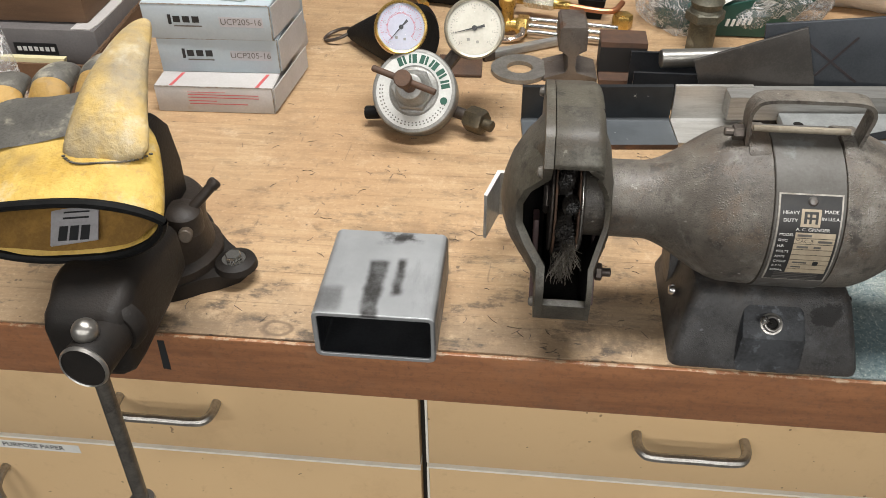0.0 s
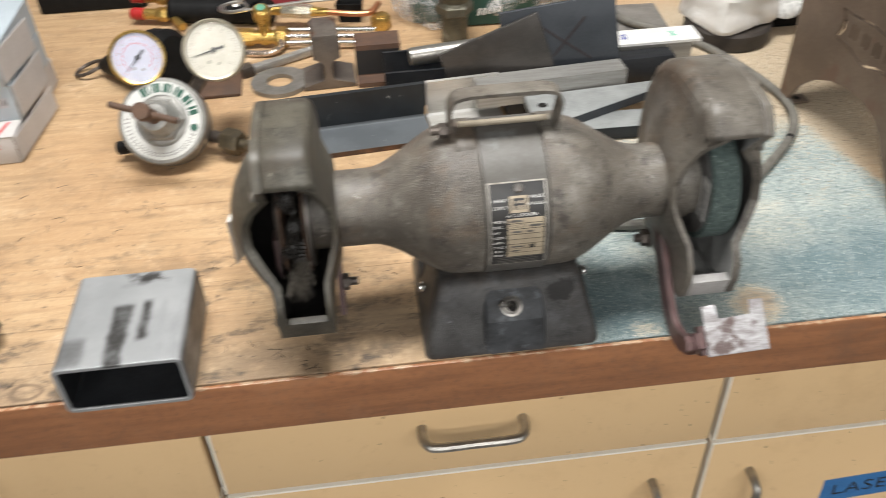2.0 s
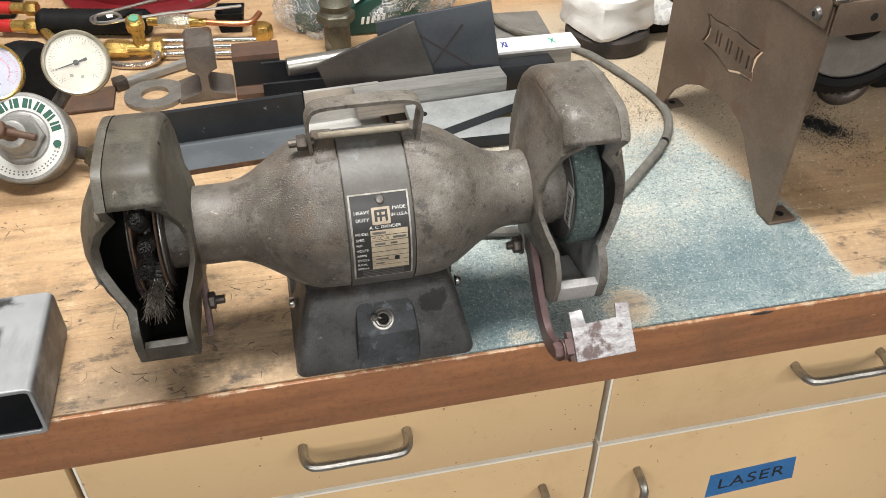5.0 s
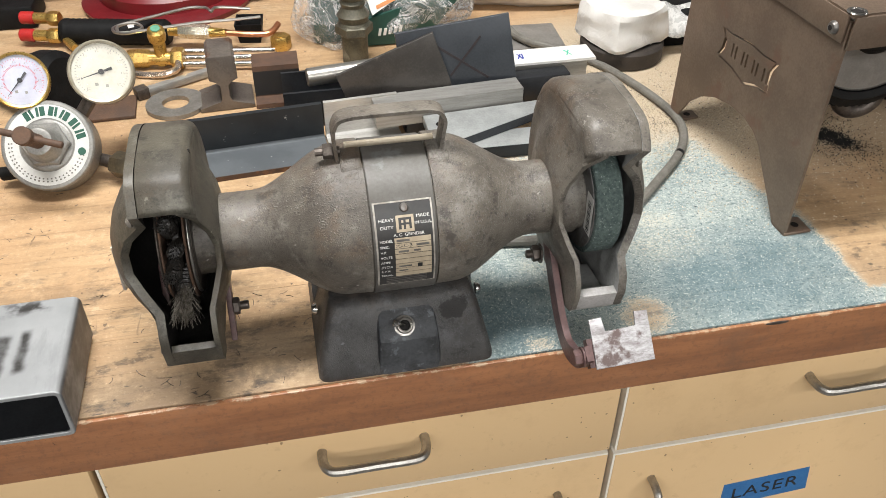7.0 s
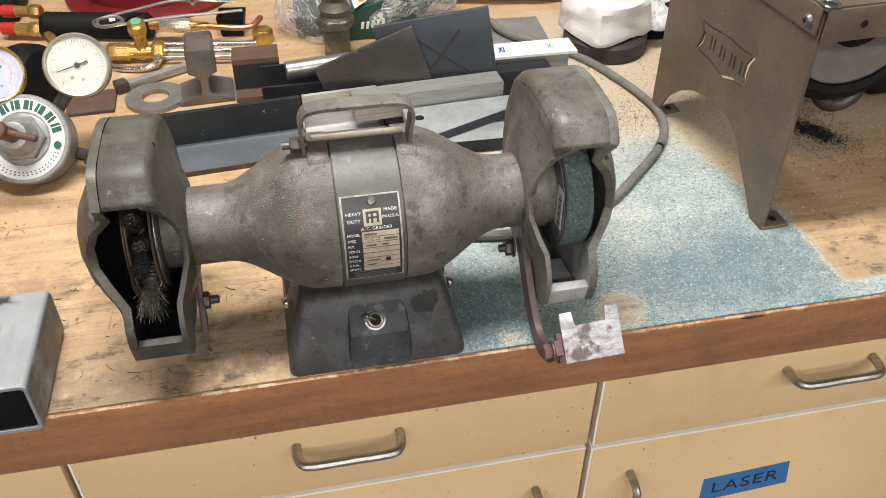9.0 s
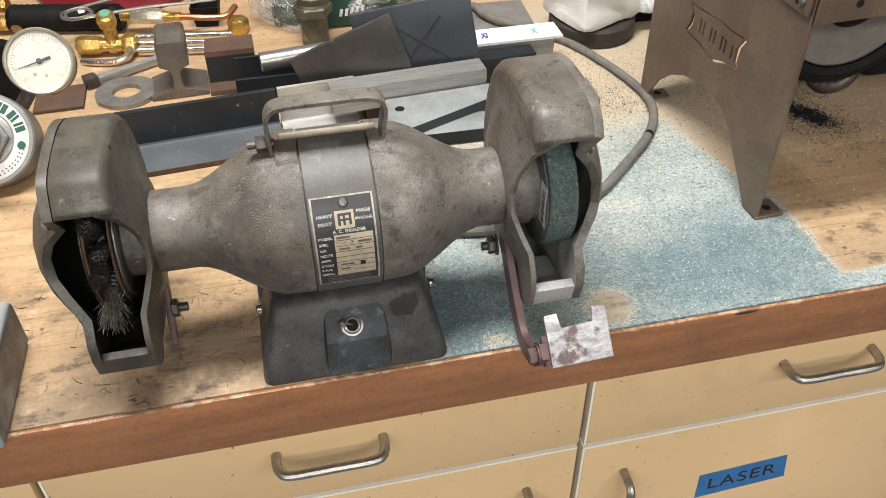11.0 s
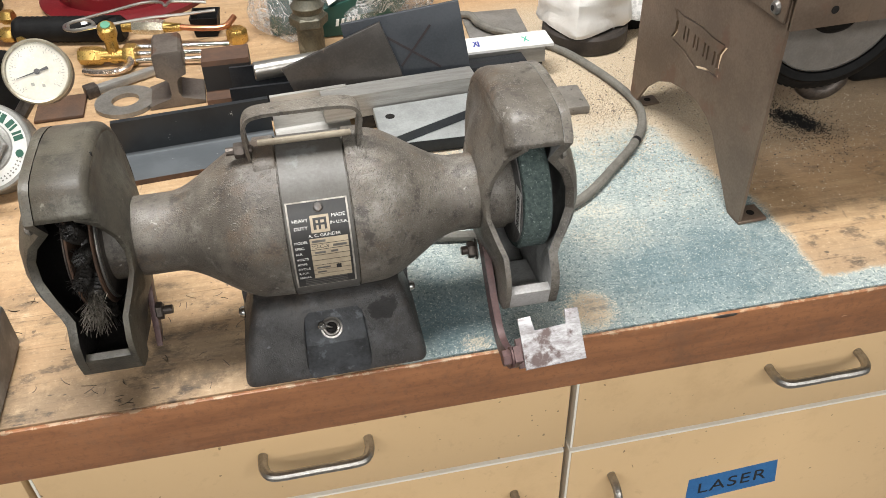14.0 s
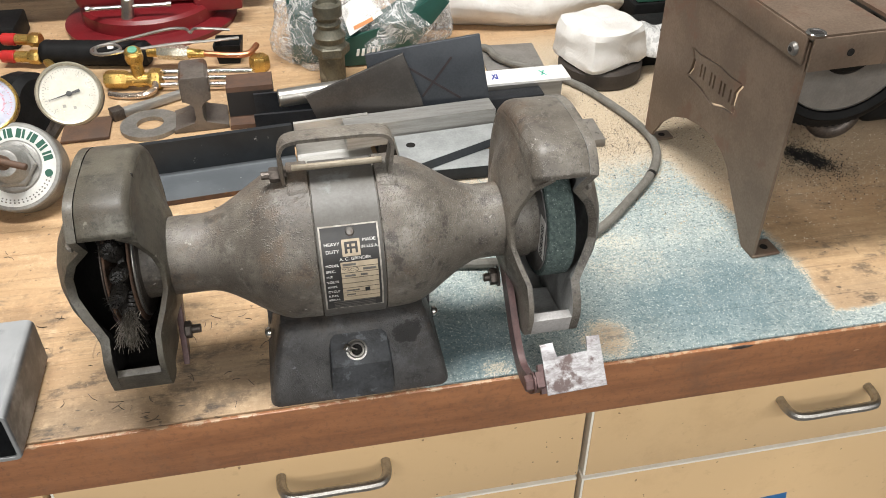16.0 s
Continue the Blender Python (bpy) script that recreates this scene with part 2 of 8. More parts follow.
    # smears; the two by the brush guard also carry its shadow in the colour
    for sx, sy, rx, ry, k in ((0.170, 0.055, 0.055, 0.045, 0.42), (0.085, 0.022, 0.110, 0.028, 0.40), (-0.205, 0.012, 0.090, 0.028, 0.45), (0.190, 0.190, 0.050, 0.035, 0.30), (-0.030, 0.150, 0.060, 0.035, 0.28)):
        ex = n.m("DIVIDE", n.m("SUBTRACT", x, sx), rx)
        ey = n.m("DIVIDE", n.m("SUBTRACT", y, sy), ry)
        er = n.m("ADD", n.m("ADD", n.m("MULTIPLY", ex, ex), n.m("MULTIPLY", ey, ey)), n.m("MULTIPLY", n.m("SUBTRACT", n.noise(38.0, 6, 0.75), 0.5), 4.5))
        wood = n.mix(n.m("MULTIPLY", n.ramp(er, 1.1, 0.1), k), wood, (0.085, 0.066, 0.050))
    nick = n.m("MULTIPLY", n.ramp(n.noise(70.0, 3, 0.6, n.scaled((0.7, 1.6, 1.0))), 0.66, 0.72), n.ramp(y, 0.30, 0.02, 0.25, 1.0))
    wood = n.mix(n.m("MULTIPLY", nick, 0.8), wood, (0.060, 0.048, 0.040))
    dots = n.ramp(n.noise(120.0, 2, 0.5), 0.69, 0.75)
    wood = n.mix(n.m("MULTIPLY", dots, 0.7), wood, (0.07, 0.05, 0.04))
    kx = n.m("DIVIDE", n.m("ADD", x, 0.1225), 0.0125)
    ky = n.m("DIVIDE", n.m("SUBTRACT", y, 0.0165), 0.0085)
    kr = n.m("ADD", n.m("SQRT", n.m("ADD", n.m("MULTIPLY", kx, kx), n.m("MULTIPLY", ky, ky))), n.m("MULTIPLY", n.m("SUBTRACT", n.noise(90.0, 3), 0.5), 0.5))
    wood = n.mix(n.m("MULTIPLY", n.m("MULTIPLY", n.ramp(kr, 0.65, 0.95), n.ramp(kr, 1.35, 1.0)), 0.65), wood, (0.10, 0.065, 0.045))
    wob = n.m("MULTIPLY", n.m("SUBTRACT", n.noise(14.0, 5, 0.65), 0.5), 0.10)
    wob2 = n.m("MULTIPLY", n.m("SUBTRACT", n.noise(60.0, 4, 0.7), 0.5), 0.035)
    w = n.m("ADD", wob, wob2)
    grit = n.noise(640.0, 3, 0.7)
    grit2 = n.noise(210.0, 4, 0.75)
    # pale sawdust behind the saw stand
    sd = n.m("MULTIPLY", n.ramp(n.m("ADD", x, w), 0.50, 0.60), n.ramp(n.m("ADD", y, w), 0.16, 0.30))
    sd = n.m("MULTIPLY", sd, n.ramp(n.m("ADD", y, w), 0.75, 0.60))
    sd = n.m("MULTIPLY", sd, n.ramp(n.m("ADD", x, n.m("MULTIPLY", w, 1.2)), 0.70, 0.86, 1.0, 0.42))
    saw = n.mix(n.ramp(grit, 0.42, 0.60), (0.40, 0.318, 0.220), (0.62, 0.520, 0.385))
    saw = n.mix(n.ramp(grit2, 0.60, 0.70), saw, (0.30, 0.205, 0.12))
    saw = n.mix(n.ramp(n.noise(420, 4, 0.7), 0.62, 0.68), saw, (0.08, 0.08, 0.075))
    wood = n.mix(n.m("MULTIPLY", sd, n.ramp(grit2, 0.25, 0.55, 0.55, 1.0)), wood, saw)
    # blue-green grinding dust: how much lies where, then grain by grain
    right = n.m("SUBTRACT", 0.742, n.m("MULTIPLY", n.m("MAXIMUM", n.m("SUBTRACT", y, 0.105), 0.0), 0.22))
    wx = n.m("SUBTRACT", n.m("ADD", x, n.m("MULTIPLY", w, 0.35)), right)
    du = n.ramp(wx, 0.014, -0.024)
    du = n.m("MULTIPLY", du, n.ramp(n.m("ADD", x, n.m("MULTIPLY", w, 0.3)), 0.335, 0.352))
    du = n.m("MULTIPLY", du, n.ramp(n.m("ADD", y, w), 0.42, 0.13, 0.0, 1.0))
    strip = n.m("MULTIPLY", n.m("MULTIPLY", n.ramp(n.m("ADD", y, n.m("MULTIPLY", w, 0.3)), 0.036, 0.022), n.ramp(x, 0.70, 0.75)), n.ramp(x, 1.05, 0.76))
    du = n.m("MAXIMUM", du, n.m("MULTIPLY", strip, 0.75))
    dx = n.m("DIVIDE", n.m("SUBTRACT", x, 0.515), 0.036)
    dy = n.m("DIVIDE", n.m("SUBTRACT", y, 0.033), 0.036)
    rr = n.m("SQRT", n.m("ADD", n.m("MULTIPLY", dx, dx), n.m("MULTIPLY", dy, dy)))
    bare = n.ramp(n.m("ADD", rr, n.m("MULTIPLY", w, 10.0)), 0.30, 1.45)
    du = n.m("MULTIPLY", du, n.m("ADD", 0.22, n.m("MULTIPLY", bare, 0.78)))
    def heap(cx, cy, rx, ry):
        hx = n.m("DIVIDE", n.m("SUBTRACT", x, cx), rx)
        hy = n.m("DIVIDE", n.m("SUBTRACT", y, cy), ry)
        hr = n.m("SQRT", n.m("ADD", n.m("MULTIPLY", hx, hx), n.m("MULTIPLY", hy, hy)))
        return n.ramp(n.m("ADD", hr, n.m("MULTIPLY", w, 8.0)), 1.5, 0.2)
    dense = n.m("MAXIMUM", n.m("MULTIPLY", heap(0.385, 0.052, 0.060, 0.060), 0.9), n.m("MULTIPLY", heap(0.635, 0.065, 0.145, 0.085), 0.85))
    thin = n.m("MULTIPLY", heap(0.408, 0.014, 0.022, 0.016), 0.62)
    du = n.m("MULTIPLY", du, n.m("SUBTRACT", 1.0, thin))
    patchy = n.ramp(n.noise(34.0, 6, 0.7), 0.38, 0.66)
    teal = n.mix(dense, n.mix(patchy, (0.335, 0.375, 0.355), (0.230, 0.284, 0.278)), n.mix(patchy, (0.128, 0.186, 0.202), (0.088, 0.140, 0.158)))
    teal = n.mix(n.m("MULTIPLY", n.ramp(n.noise(300.0, 3, 0.7), 0.48, 0.36), 0.85), teal, (0.060, 0.100, 0.108))
    light = n.m("SUBTRACT", n.m("ADD", n.m("MULTIPLY", grit, 0.6), n.m("MULTIPLY", grit2, 0.4)), n.m("MULTIPLY", dense, 0.045))
    teal = n.mix(n.m("MULTIPLY", n.ramp(light, 0.505, 0.58), 0.62), teal, (0.68, 0.705, 0.635))
    gg = n.m("ADD", n.m("MULTIPLY", grit, 0.5), n.m("MULTIPLY", grit2, 0.5))
    lay = n.m("SUBTRACT", n.m("MULTIPLY", du, 0.46), n.m("SUBTRACT", gg, 0.33))
    cover = n.m("MULTIPLY", n.ramp(lay, -0.06, 0.07), n.ramp(du, 0.0, 0.12))
    cover = n.m("MAXIMUM", cover, n.m("MULTIPLY", du, 0.55))
    # a fine sandy haze lies over the wood wherever the dust thins out
    haze = n.m("MULTIPLY", n.ramp(du, 0.10, 0.5), 0.75)
    wood = n.mix(haze, wood, n.mix(n.ramp(grit, 0.42, 0.58), (0.42, 0.375, 0.285), (0.68, 0.62, 0.50)))
    # sandy and darker drifts in the dust
    drift = n.m("MULTIPLY", n.ramp(n.noise(11.0, 6, 0.7), 0.47, 0.66), n.ramp(n.noise(330.0, 4, 0.75), 0.44, 0.60))
    drift = n.m("MULTIPLY", drift, n.ramp(y, 0.02, 0.16, 0.25, 0.85))
    teal = n.mix(n.m("MULTIPLY", drift, n.m("SUBTRACT", 1.0, n.m("MULTIPLY", dense, 0.7))), teal, (0.60, 0.54, 0.42))
    deep = n.m("MULTIPLY", n.ramp(n.noise(17.0, 5, 0.7), 0.52, 0.70), n.ramp(n.noise(480.0, 3, 0.7), 0.42, 0.58))
    teal = n.mix(n.m("MULTIPLY", deep, 0.55), teal, (0.105, 0.165, 0.178))
    col = n.mix(cover, wood, teal)
    n.bump(n.m("ADD", n.m("MULTIPLY", fib, 0.35), n.m("MULTIPLY", n.m("MAXIMUM", du, sd), grit)), 0.35, 0.0012)
    return n.done(col, n.m("ADD", 0.5, n.m("MULTIPLY", cover, 0.35)), 0.0)


def fascia_wood():
    n = Nodes("stained_edge")
    v = n.scaled((1.5, 10, 12))
    a = n.noise(6, 6, 0.65, v)
    b = n.noise(30, 5, 0.6)
    c = n.mix(n.ramp(a, 0.3, 0.7), (0.365, 0.158, 0.068), (0.245, 0.104, 0.047))
    c = n.mix(n.m("MULTIPLY", n.ramp(n.noise(150, 6, 0.75), 0.48, 0.66), 0.45), c, (0.150, 0.070, 0.040))
    c = n.mix(n.m("MULTIPLY", n.ramp(n.noise(14, 7, 0.8), 0.52, 0.68), 0.35), c, (0.36, 0.19, 0.105))
    c = n.mix(n.m("MULTIPLY", n.ramp(b, 0.58, 0.7), 0.5), c, (0.33, 0.16, 0.08))
    c = n.mix(n.ramp(n.noise(45, 4, 0.7), 0.68, 0.72), c, (0.06, 0.03, 0.02))
    x, y, z = n.axes()
    chip = n.ramp(n.m("ADD", z, n.m("MULTIPLY", n.m("SUBTRACT", n.noise(70, 6, 0.75), 0.5), 0.016)), 0.8982, 0.8997)
    c = n.mix(n.m("MULTIPLY", chip, 0.6), c, (0.56, 0.43, 0.29))
    nick = n.ramp(n.noise(26, 3, 0.6, n.scaled((1.0, 3.0, 3.5))), 0.74, 0.77)
    c = n.mix(nick, c, (0.48, 0.27, 0.15))
    c = n.mix(n.m("MULTIPLY", n.ramp(n.noise(7, 6, 0.75), 0.50, 0.68), 0.55), c, (0.130, 0.062, 0.034))
    n.bump(a, 0.15)
    return n.done(c, 0.42)


def laminate():
    n = Nodes("tan_laminate")
    a = n.noise(3, 4)
    c = n.mix(a, (0.74, 0.520, 0.285), (0.68, 0.465, 0.245))
    smear = n.ramp(n.noise(9, 6, 0.75), 0.5, 0.72)
    c = n.mix(n.m("MULTIPLY", smear, 0.30), c, (0.50, 0.315, 0.155))
    c = n.mix(n.m("MULTIPLY", n.ramp(n.noise(45, 5, 0.75), 0.58, 0.72), 0.25), c, (0.44, 0.27, 0.135))
    dots = n.ramp(n.noise(150, 1.0, 0.4), 0.775, 0.79)
    c = n.mix(n.m("MULTIPLY", dots, 0.7), c, (0.16, 0.09, 0.045))
    n.bump(n.noise(500, 2), 0.04)
    return n.done(c, 0.38)


def cast_paint(name="worn_grey_paint", tint=1.0, oil=None, pebble=0.50, rough=0.30, cool=1.0, green=1.0):
    """Old grey enamel on a sand casting: brown grime, pale rubbed spots, sandy relief in patches."""
    n = Nodes(name)

    def tone(r, g, b):
        return (r * tint, g * tint * green, b * tint * cool)
    a = n.noise(11, 7, 0.7)
    b = n.noise(650, 4, 0.65)
    lump = n.m("MULTIPLY", n.ramp(n.cells(620), 0.50, 0.08), n.ramp(n.noise(150, 3, 0.6), 0.40, 0.58))
    east = n.ramp(n.axes()[0], 0.285, 0.345)
    mask = n.m("MAXIMUM", n.m("MULTIPLY", n.ramp(n.noise(10, 4, 0.6), 0.46, 0.66), 0.6), east)
    c = n.mix(n.ramp(a, 0.36, 0.64), tone(0.168, 0.149, 0.122), tone(0.080, 0.068, 0.055))
    c = n.mix(n.m("MULTIPLY", n.ramp(n.noise(26, 7, 0.75), 0.50, 0.70), 0.75), c, tone(0.27, 0.255, 0.226))
    c = n.mix(n.m("MULTIPLY", n.ramp(n.noise(18, 7, 0.78), 0.50, 0.66), 0.62), c, tone(0.120, 0.079, 0.049))
    c = n.mix(n.m("MULTIPLY", n.ramp(n.noise(70, 6, 0.75), 0.51, 0.65), 0.78), c, tone(0.036, 0.030, 0.025))
    c = n.mix(n.m("MULTIPLY", n.ramp(b, 0.54, 0.68), 0.62), c, tone(0.032, 0.028, 0.024))
    c = n.mix(n.m("MULTIPLY", n.m("MULTIPLY", lump, n.m("ADD", mask, 0.1)), 0.45), c, tone(0.27, 0.256, 0.228))
    c = n.mix(n.m("MULTIPLY", n.ramp(n.noise(110, 3, 0.6), 0.70, 0.76), 0.65), c, tone(0.44, 0.42, 0.38))
    rg = n.m("ADD", rough, n.m("MULTIPLY", a, 0.3))
    if oil:
        x, y, z = n.axes()
        w = n.m("MULTIPLY", n.m("SUBTRACT", n.noise(75, 5, 0.65), 0.5), 4.2)
        d2 = None
        for ctr, v, rad in zip(oil[0], (x, y, z), oil[1]):
            q = n.m("POWER", n.m("DIVIDE", n.m("SUBTRACT", v, ctr), rad), 2.0)
            d2 = q if d2 is None else n.m("ADD", d2, q)
        f = n.m("SUBTRACT", 1.0, n.ramp(n.m("ADD", d2, w), 0.8, 1.1))
        c = n.mix(n.m("MULTIPLY", f, 0.85), c, (0.010, 0.009, 0.008))
        rg = n.m("ADD", rg, n.m("MULTIPLY", f, 0.22))
    h = n.m("ADD", n.m("MULTIPLY", lump, n.m("ADD", 0.08, mask)), n.m("MULTIPLY", b, 0.30))
    n.bump(h, pebble, 0.0026)
    return n.done(c, rg, 0.0, Specular_IOR_Level=0.6)


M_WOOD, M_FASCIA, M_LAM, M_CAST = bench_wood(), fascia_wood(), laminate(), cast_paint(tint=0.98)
M_LAMEDGE = surf("cream_edge_band", (0.86, 0.82, 0.72), (0.80, 0.75, 0.64), 20, 0.45, bump=0.05)
M_WALL = surf("painted_wall", (0.17, 0.167, 0.162), (0.14, 0.138, 0.133), 4, 0.7, bump=0.05)
M_CEIL = surf("grey_ceiling", (0.30, 0.30, 0.297), (0.27, 0.27, 0.267), 4, 0.8, bump=0.05)
M_FLOOR = surf("sealed_concrete", (0.14, 0.136, 0.128), (0.10, 0.096, 0.092), 6, 0.6, bump=0.1)
M_DARKGAP = surf("dark_carcass", (0.05, 0.04, 0.03), (0.035, 0.03, 0.025), 20, 0.8, bump=0)
M_STEEL = surf("brushed_steel", (0.42, 0.40, 0.37), (0.34, 0.325, 0.30), 60, 0.34, 0.9, bump=0.05)
M_PULL = surf("worn_nickel_pull", (0.44, 0.42, 0.39), (0.30, 0.285, 0.26), 90, 0.42, 0.95, bump=0.0)
M_CHROME = surf("bright_plated_steel", (0.70, 0.69, 0.66), (0.60, 0.59, 0.57), 60, 0.2, 1.0, bump=0.04)
M_BOLT = surf("oily_dark_bolt", (0.12, 0.10, 0.085), (0.07, 0.058, 0.05), 120, 0.45, 0.6, bump=0.2)
M_ALU = surf("milled_aluminium", (0.40, 0.39, 0.365), (0.30, 0.29, 0.27), 30, 0.42, 0.55, stretch=(0.6, 5, 9), bump=0.08, stain=(0.30, 0.28, 0.25), stain_at=0.66)
M_ALUWHITE = surf("bright_aluminium", (0.78, 0.77, 0.74), (0.68, 0.67, 0.64), 25, 0.5, 0.15, bump=0.05)
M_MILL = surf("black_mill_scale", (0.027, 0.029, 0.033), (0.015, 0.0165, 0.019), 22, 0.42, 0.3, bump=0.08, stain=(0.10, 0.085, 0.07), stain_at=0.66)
M_MILLBLUE = surf("blue_grey_mill_scale", (0.054, 0.060, 0.069), (0.036, 0.041, 0.048), 18, 0.42, 0.3, bump=0.06, stain=(0.14, 0.13, 0.12), stain_at=0.68)
M_MILLBROWN = surf("brown_grey_plate", (0.076, 0.069, 0.063), (0.045, 0.041, 0.037), 20, 0.42, 0.35, bump=0.08, stain=(0.17, 0.14, 0.11), stain_at=0.64)
M_GALV = surf("pale_grey_steel", (0.42, 0.435, 0.428), (0.31, 0.32, 0.315), 35, 0.45, 0.4, bump=0.06)
M_RUST = surf("rusty_steel", (0.115, 0.062, 0.036), (0.075, 0.046, 0.032), 45, 0.7, 0.1, bump=0.3, stain=(0.20, 0.10, 0.05), stain_at=0.6)
M_SAWTABLE = surf("bare_heat_tinted_steel", (0.200, 0.146, 0.106), (0.138, 0.098, 0.070), 14, 0.42, 0.35, bump=0.06, stain=(0.168, 0.104, 0.072), stain_scale=17, stain_at=0.55)
M_BLACK = surf("black_rubber", (0.010, 0.010, 0.010), (0.006, 0.006, 0.006), 80, 0.55, bump=0.2, Specular_IOR_Level=0.14)
# near-black for shade in guard, holes and slots; also colours the filings
M_DARKIN = surf("black_shade_and_filings", (0.020, 0.018, 0.017), (0.012, 0.011, 0.010), 40, 0.7, bump=0.2, Specular_IOR_Level=0.15)
M_TAPE = surf("blue_masking_tape", (0.035, 0.165, 0.40), (0.028, 0.135, 0.34), 60, 0.55, bump=0.1)
M_INK = surf("black_marker_ink", (0.012, 0.014, 0.016), (0.016, 0.016, 0.016), 60, 0.5, bump=0)
M_WHITE = surf("white_print", (0.72, 0.71, 0.67), (0.62, 0.61, 0.58), 200, 0.5, bump=0)
M_PAPER = surf("white_paper", (0.76, 0.75, 0.71), (0.70, 0.69, 0.65), 30, 0.7, bump=0.05)

# ---- the setting ----
bm = B()
box(bm, -4, 5, -7, 3, -0.1, 0.0)
solo("floor", bm, M_FLOOR, "plain grey sealed concrete workshop floor", "floor", kind="structure")
bm = B()
box(bm, -4, 5, -7, 3, 2.8, 2.9)
solo("ceiling", bm, M_CEIL, "plain grey workshop ceiling", "ceiling", kind="structure")
for nm, b in (("wall_north", (-4, 5, 1.25, 1.4, 0, 2.8)), ("wall_south", (-4, 5, -7.15, -7, 0, 2.8)), ("wall_west", (-4.15, -4, -7, 1.25, 0, 2.8)), ("wall_east", (5, 5.15, -7, 1.25, 0, 2.8))):
    bm = B()
    box(bm, *b)
    solo(nm, bm, M_WALL, "plain painted workshop wall", "wall", kind="structure")

# ---- workbench: cabinets ----
FACE, PITCH = 0.035, 0.5115


def pull(parent, cx, cz, upright):
    """D-shaped wire pull, 96 mm between its posts."""
    bm = B()
    h, out, r = 0.0500, 0.0265, 0.0048
    pts = [(-h, 0, 0), (-h, -out + 0.014, 0), (-h + 0.004, -out + 0.004, 0), (-h + 0.014, -out, 0), (0, -out, 0),
           (h - 0.014, -out, 0), (h - 0.004, -out + 0.004, 0), (h, -out + 0.014, 0), (h, 0, 0)]
    pts = smooth_path(pts, 4)
    pts = [Vector((cx, FACE + p.y, cz + p.x)) if upright else Vector((cx + p.x, FACE + p.y, cz)) for p in pts]
    sweep(bm, pts, r, 10)
    return part("handle", bm, M_PULL, parent, "brushed steel wire pull")


def front(name, parent, x0, x1, z0, z1):
    bm = B()
    box(bm, x0 + 0.0026, x1, FACE, FACE + 0.017, z0, z1 - 0.0032, 0.0006)
    p = part(name, bm, M_LAM, parent, "tan laminate front with cream edges")
    for nm, b in (("edge_band", (x0, x0 + 0.0024, FACE + 0.0002, FACE + 0.018, z0, z1)), ("edge_band", (x0 + 0.0025, x1, FACE + 0.0002, FACE + 0.018, z1 - 0.0030, z1))):
        bm = B()
        box(bm, *b)
        part(nm, bm, M_LAMEDGE, p)
    return p


for i, (hx, side) in enumerate(((-0.475, 1), (0.455, 1), (0.566, 1))):
    x0 = (i - 1) * PITCH
    cab = thing("cabinet", (x0 + PITCH / 2, 0.3, 0.0), ("tan laminate base cabinet with a label strip on its door", "tan laminate base cabinet with a drawer over a door",
                "tan laminate base cabinet with a drawer and a taped door")[i], "cabinet", "cabinets under the bench")
    bm = B()
    box(bm, x0 + 0.001, x0 + PITCH - 0.001, FACE + 0.021, 0.75, 0.1, 0.8375)
    box(bm, x0 + 0.001, x0 + PITCH - 0.001, FACE + 0.08, 0.74, 0.0, 0.0995)
    part("carcass", bm, M_DARKGAP, cab)
    d = front("drawer", cab, x0 + 0.0025, x0 + PITCH - 0.004, (0.6950, 0.7000, 0.6960)[i], 0.834)
    pull(d, (-0.2565, 0.2560, 0.7710)[i], 0.7718, False)
    d = front("door", cab, x0 + 0.0025, x0 + PITCH - 0.004, 0.11, (0.6890, 0.6940, 0.6900)[i])
    pull(d, hx, 0.585, True)
    if i == 2:
        bm = B()
        prism(bm, [(0.667, 0.549), (0.781, 0.557), (0.774, 0.601), (0.665, 0.594)], xz, FACE - 0.0003, FACE + 0.0006)
        tp = part("tape", bm, M_TAPE, d, "strip of blue masking tape")
        lettering("LASER", 0.030, Matrix.Translation((0.7215, FACE - 0.0005, 0.5745)) @ pose(0, 0, 0, 90, -4, 0) @ Matrix.Diagonal((0.98, 0.95, 1, 1)), M_INK, d, "lettering", 0.0001, "CENTER", 1.12)
    if i == 0:
        bm = B()
        box(bm, -0.505, -0.377, FACE - 0.0003, FACE + 0.0006, 0.6690, 0.6820)
        part("label_strip", bm, M_PAPER, d, "white label strip")
        lettering("PURPOSE PAPER", 0.0098, Matrix.Translation((-0.430, FACE - 0.0005, 0.6755)) @ pose(0, 0, 0, 90), M_INK, d, "lettering", 0.0001)

# ---- workbench: top with its strips and stained front edge ----
bench = thing("workbench_top", (0.3, 0.5, 0.84), "worn maple butcher-block bench top with stained edge and grinding dust", "workbench")
bm = B()
box(bm, -1.6, 2.2, -0.0005, 0.0035, 0.8385, 0.8988, 0.001)
part("edge_band", bm, M_FASCIA, bench, "reddish brown stained front edge")
bm = B()
prism(bm, [(-0.2265, 0.893), (-0.2205, 0.893), (-0.2215, 0.856), (-0.2285, 0.857)], xz, -0.0009, -0.0004)
part("black_mark", bm, M_INK, bench, "short black painted mark")
bm = B()
capped(bm, [(0.0, -0.0002), (0.0125, 0.0), (0.010, 0.0005), (0.0, 0.0006)], Matrix.Translation((0.631, -0.0005, 0.8972)) @ pose(0, 0, 0, 90, 0, 0) @ Matrix.Diagonal((1, 0.17, 1, 1)), 9)
part("edge_chip", bm, M_BOLT, bench, "dark chipped spot")
bm = B()
box(bm, -1.6, 2.2, 0.0040, 1.22, 0.8395, 0.8700)
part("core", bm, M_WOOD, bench)

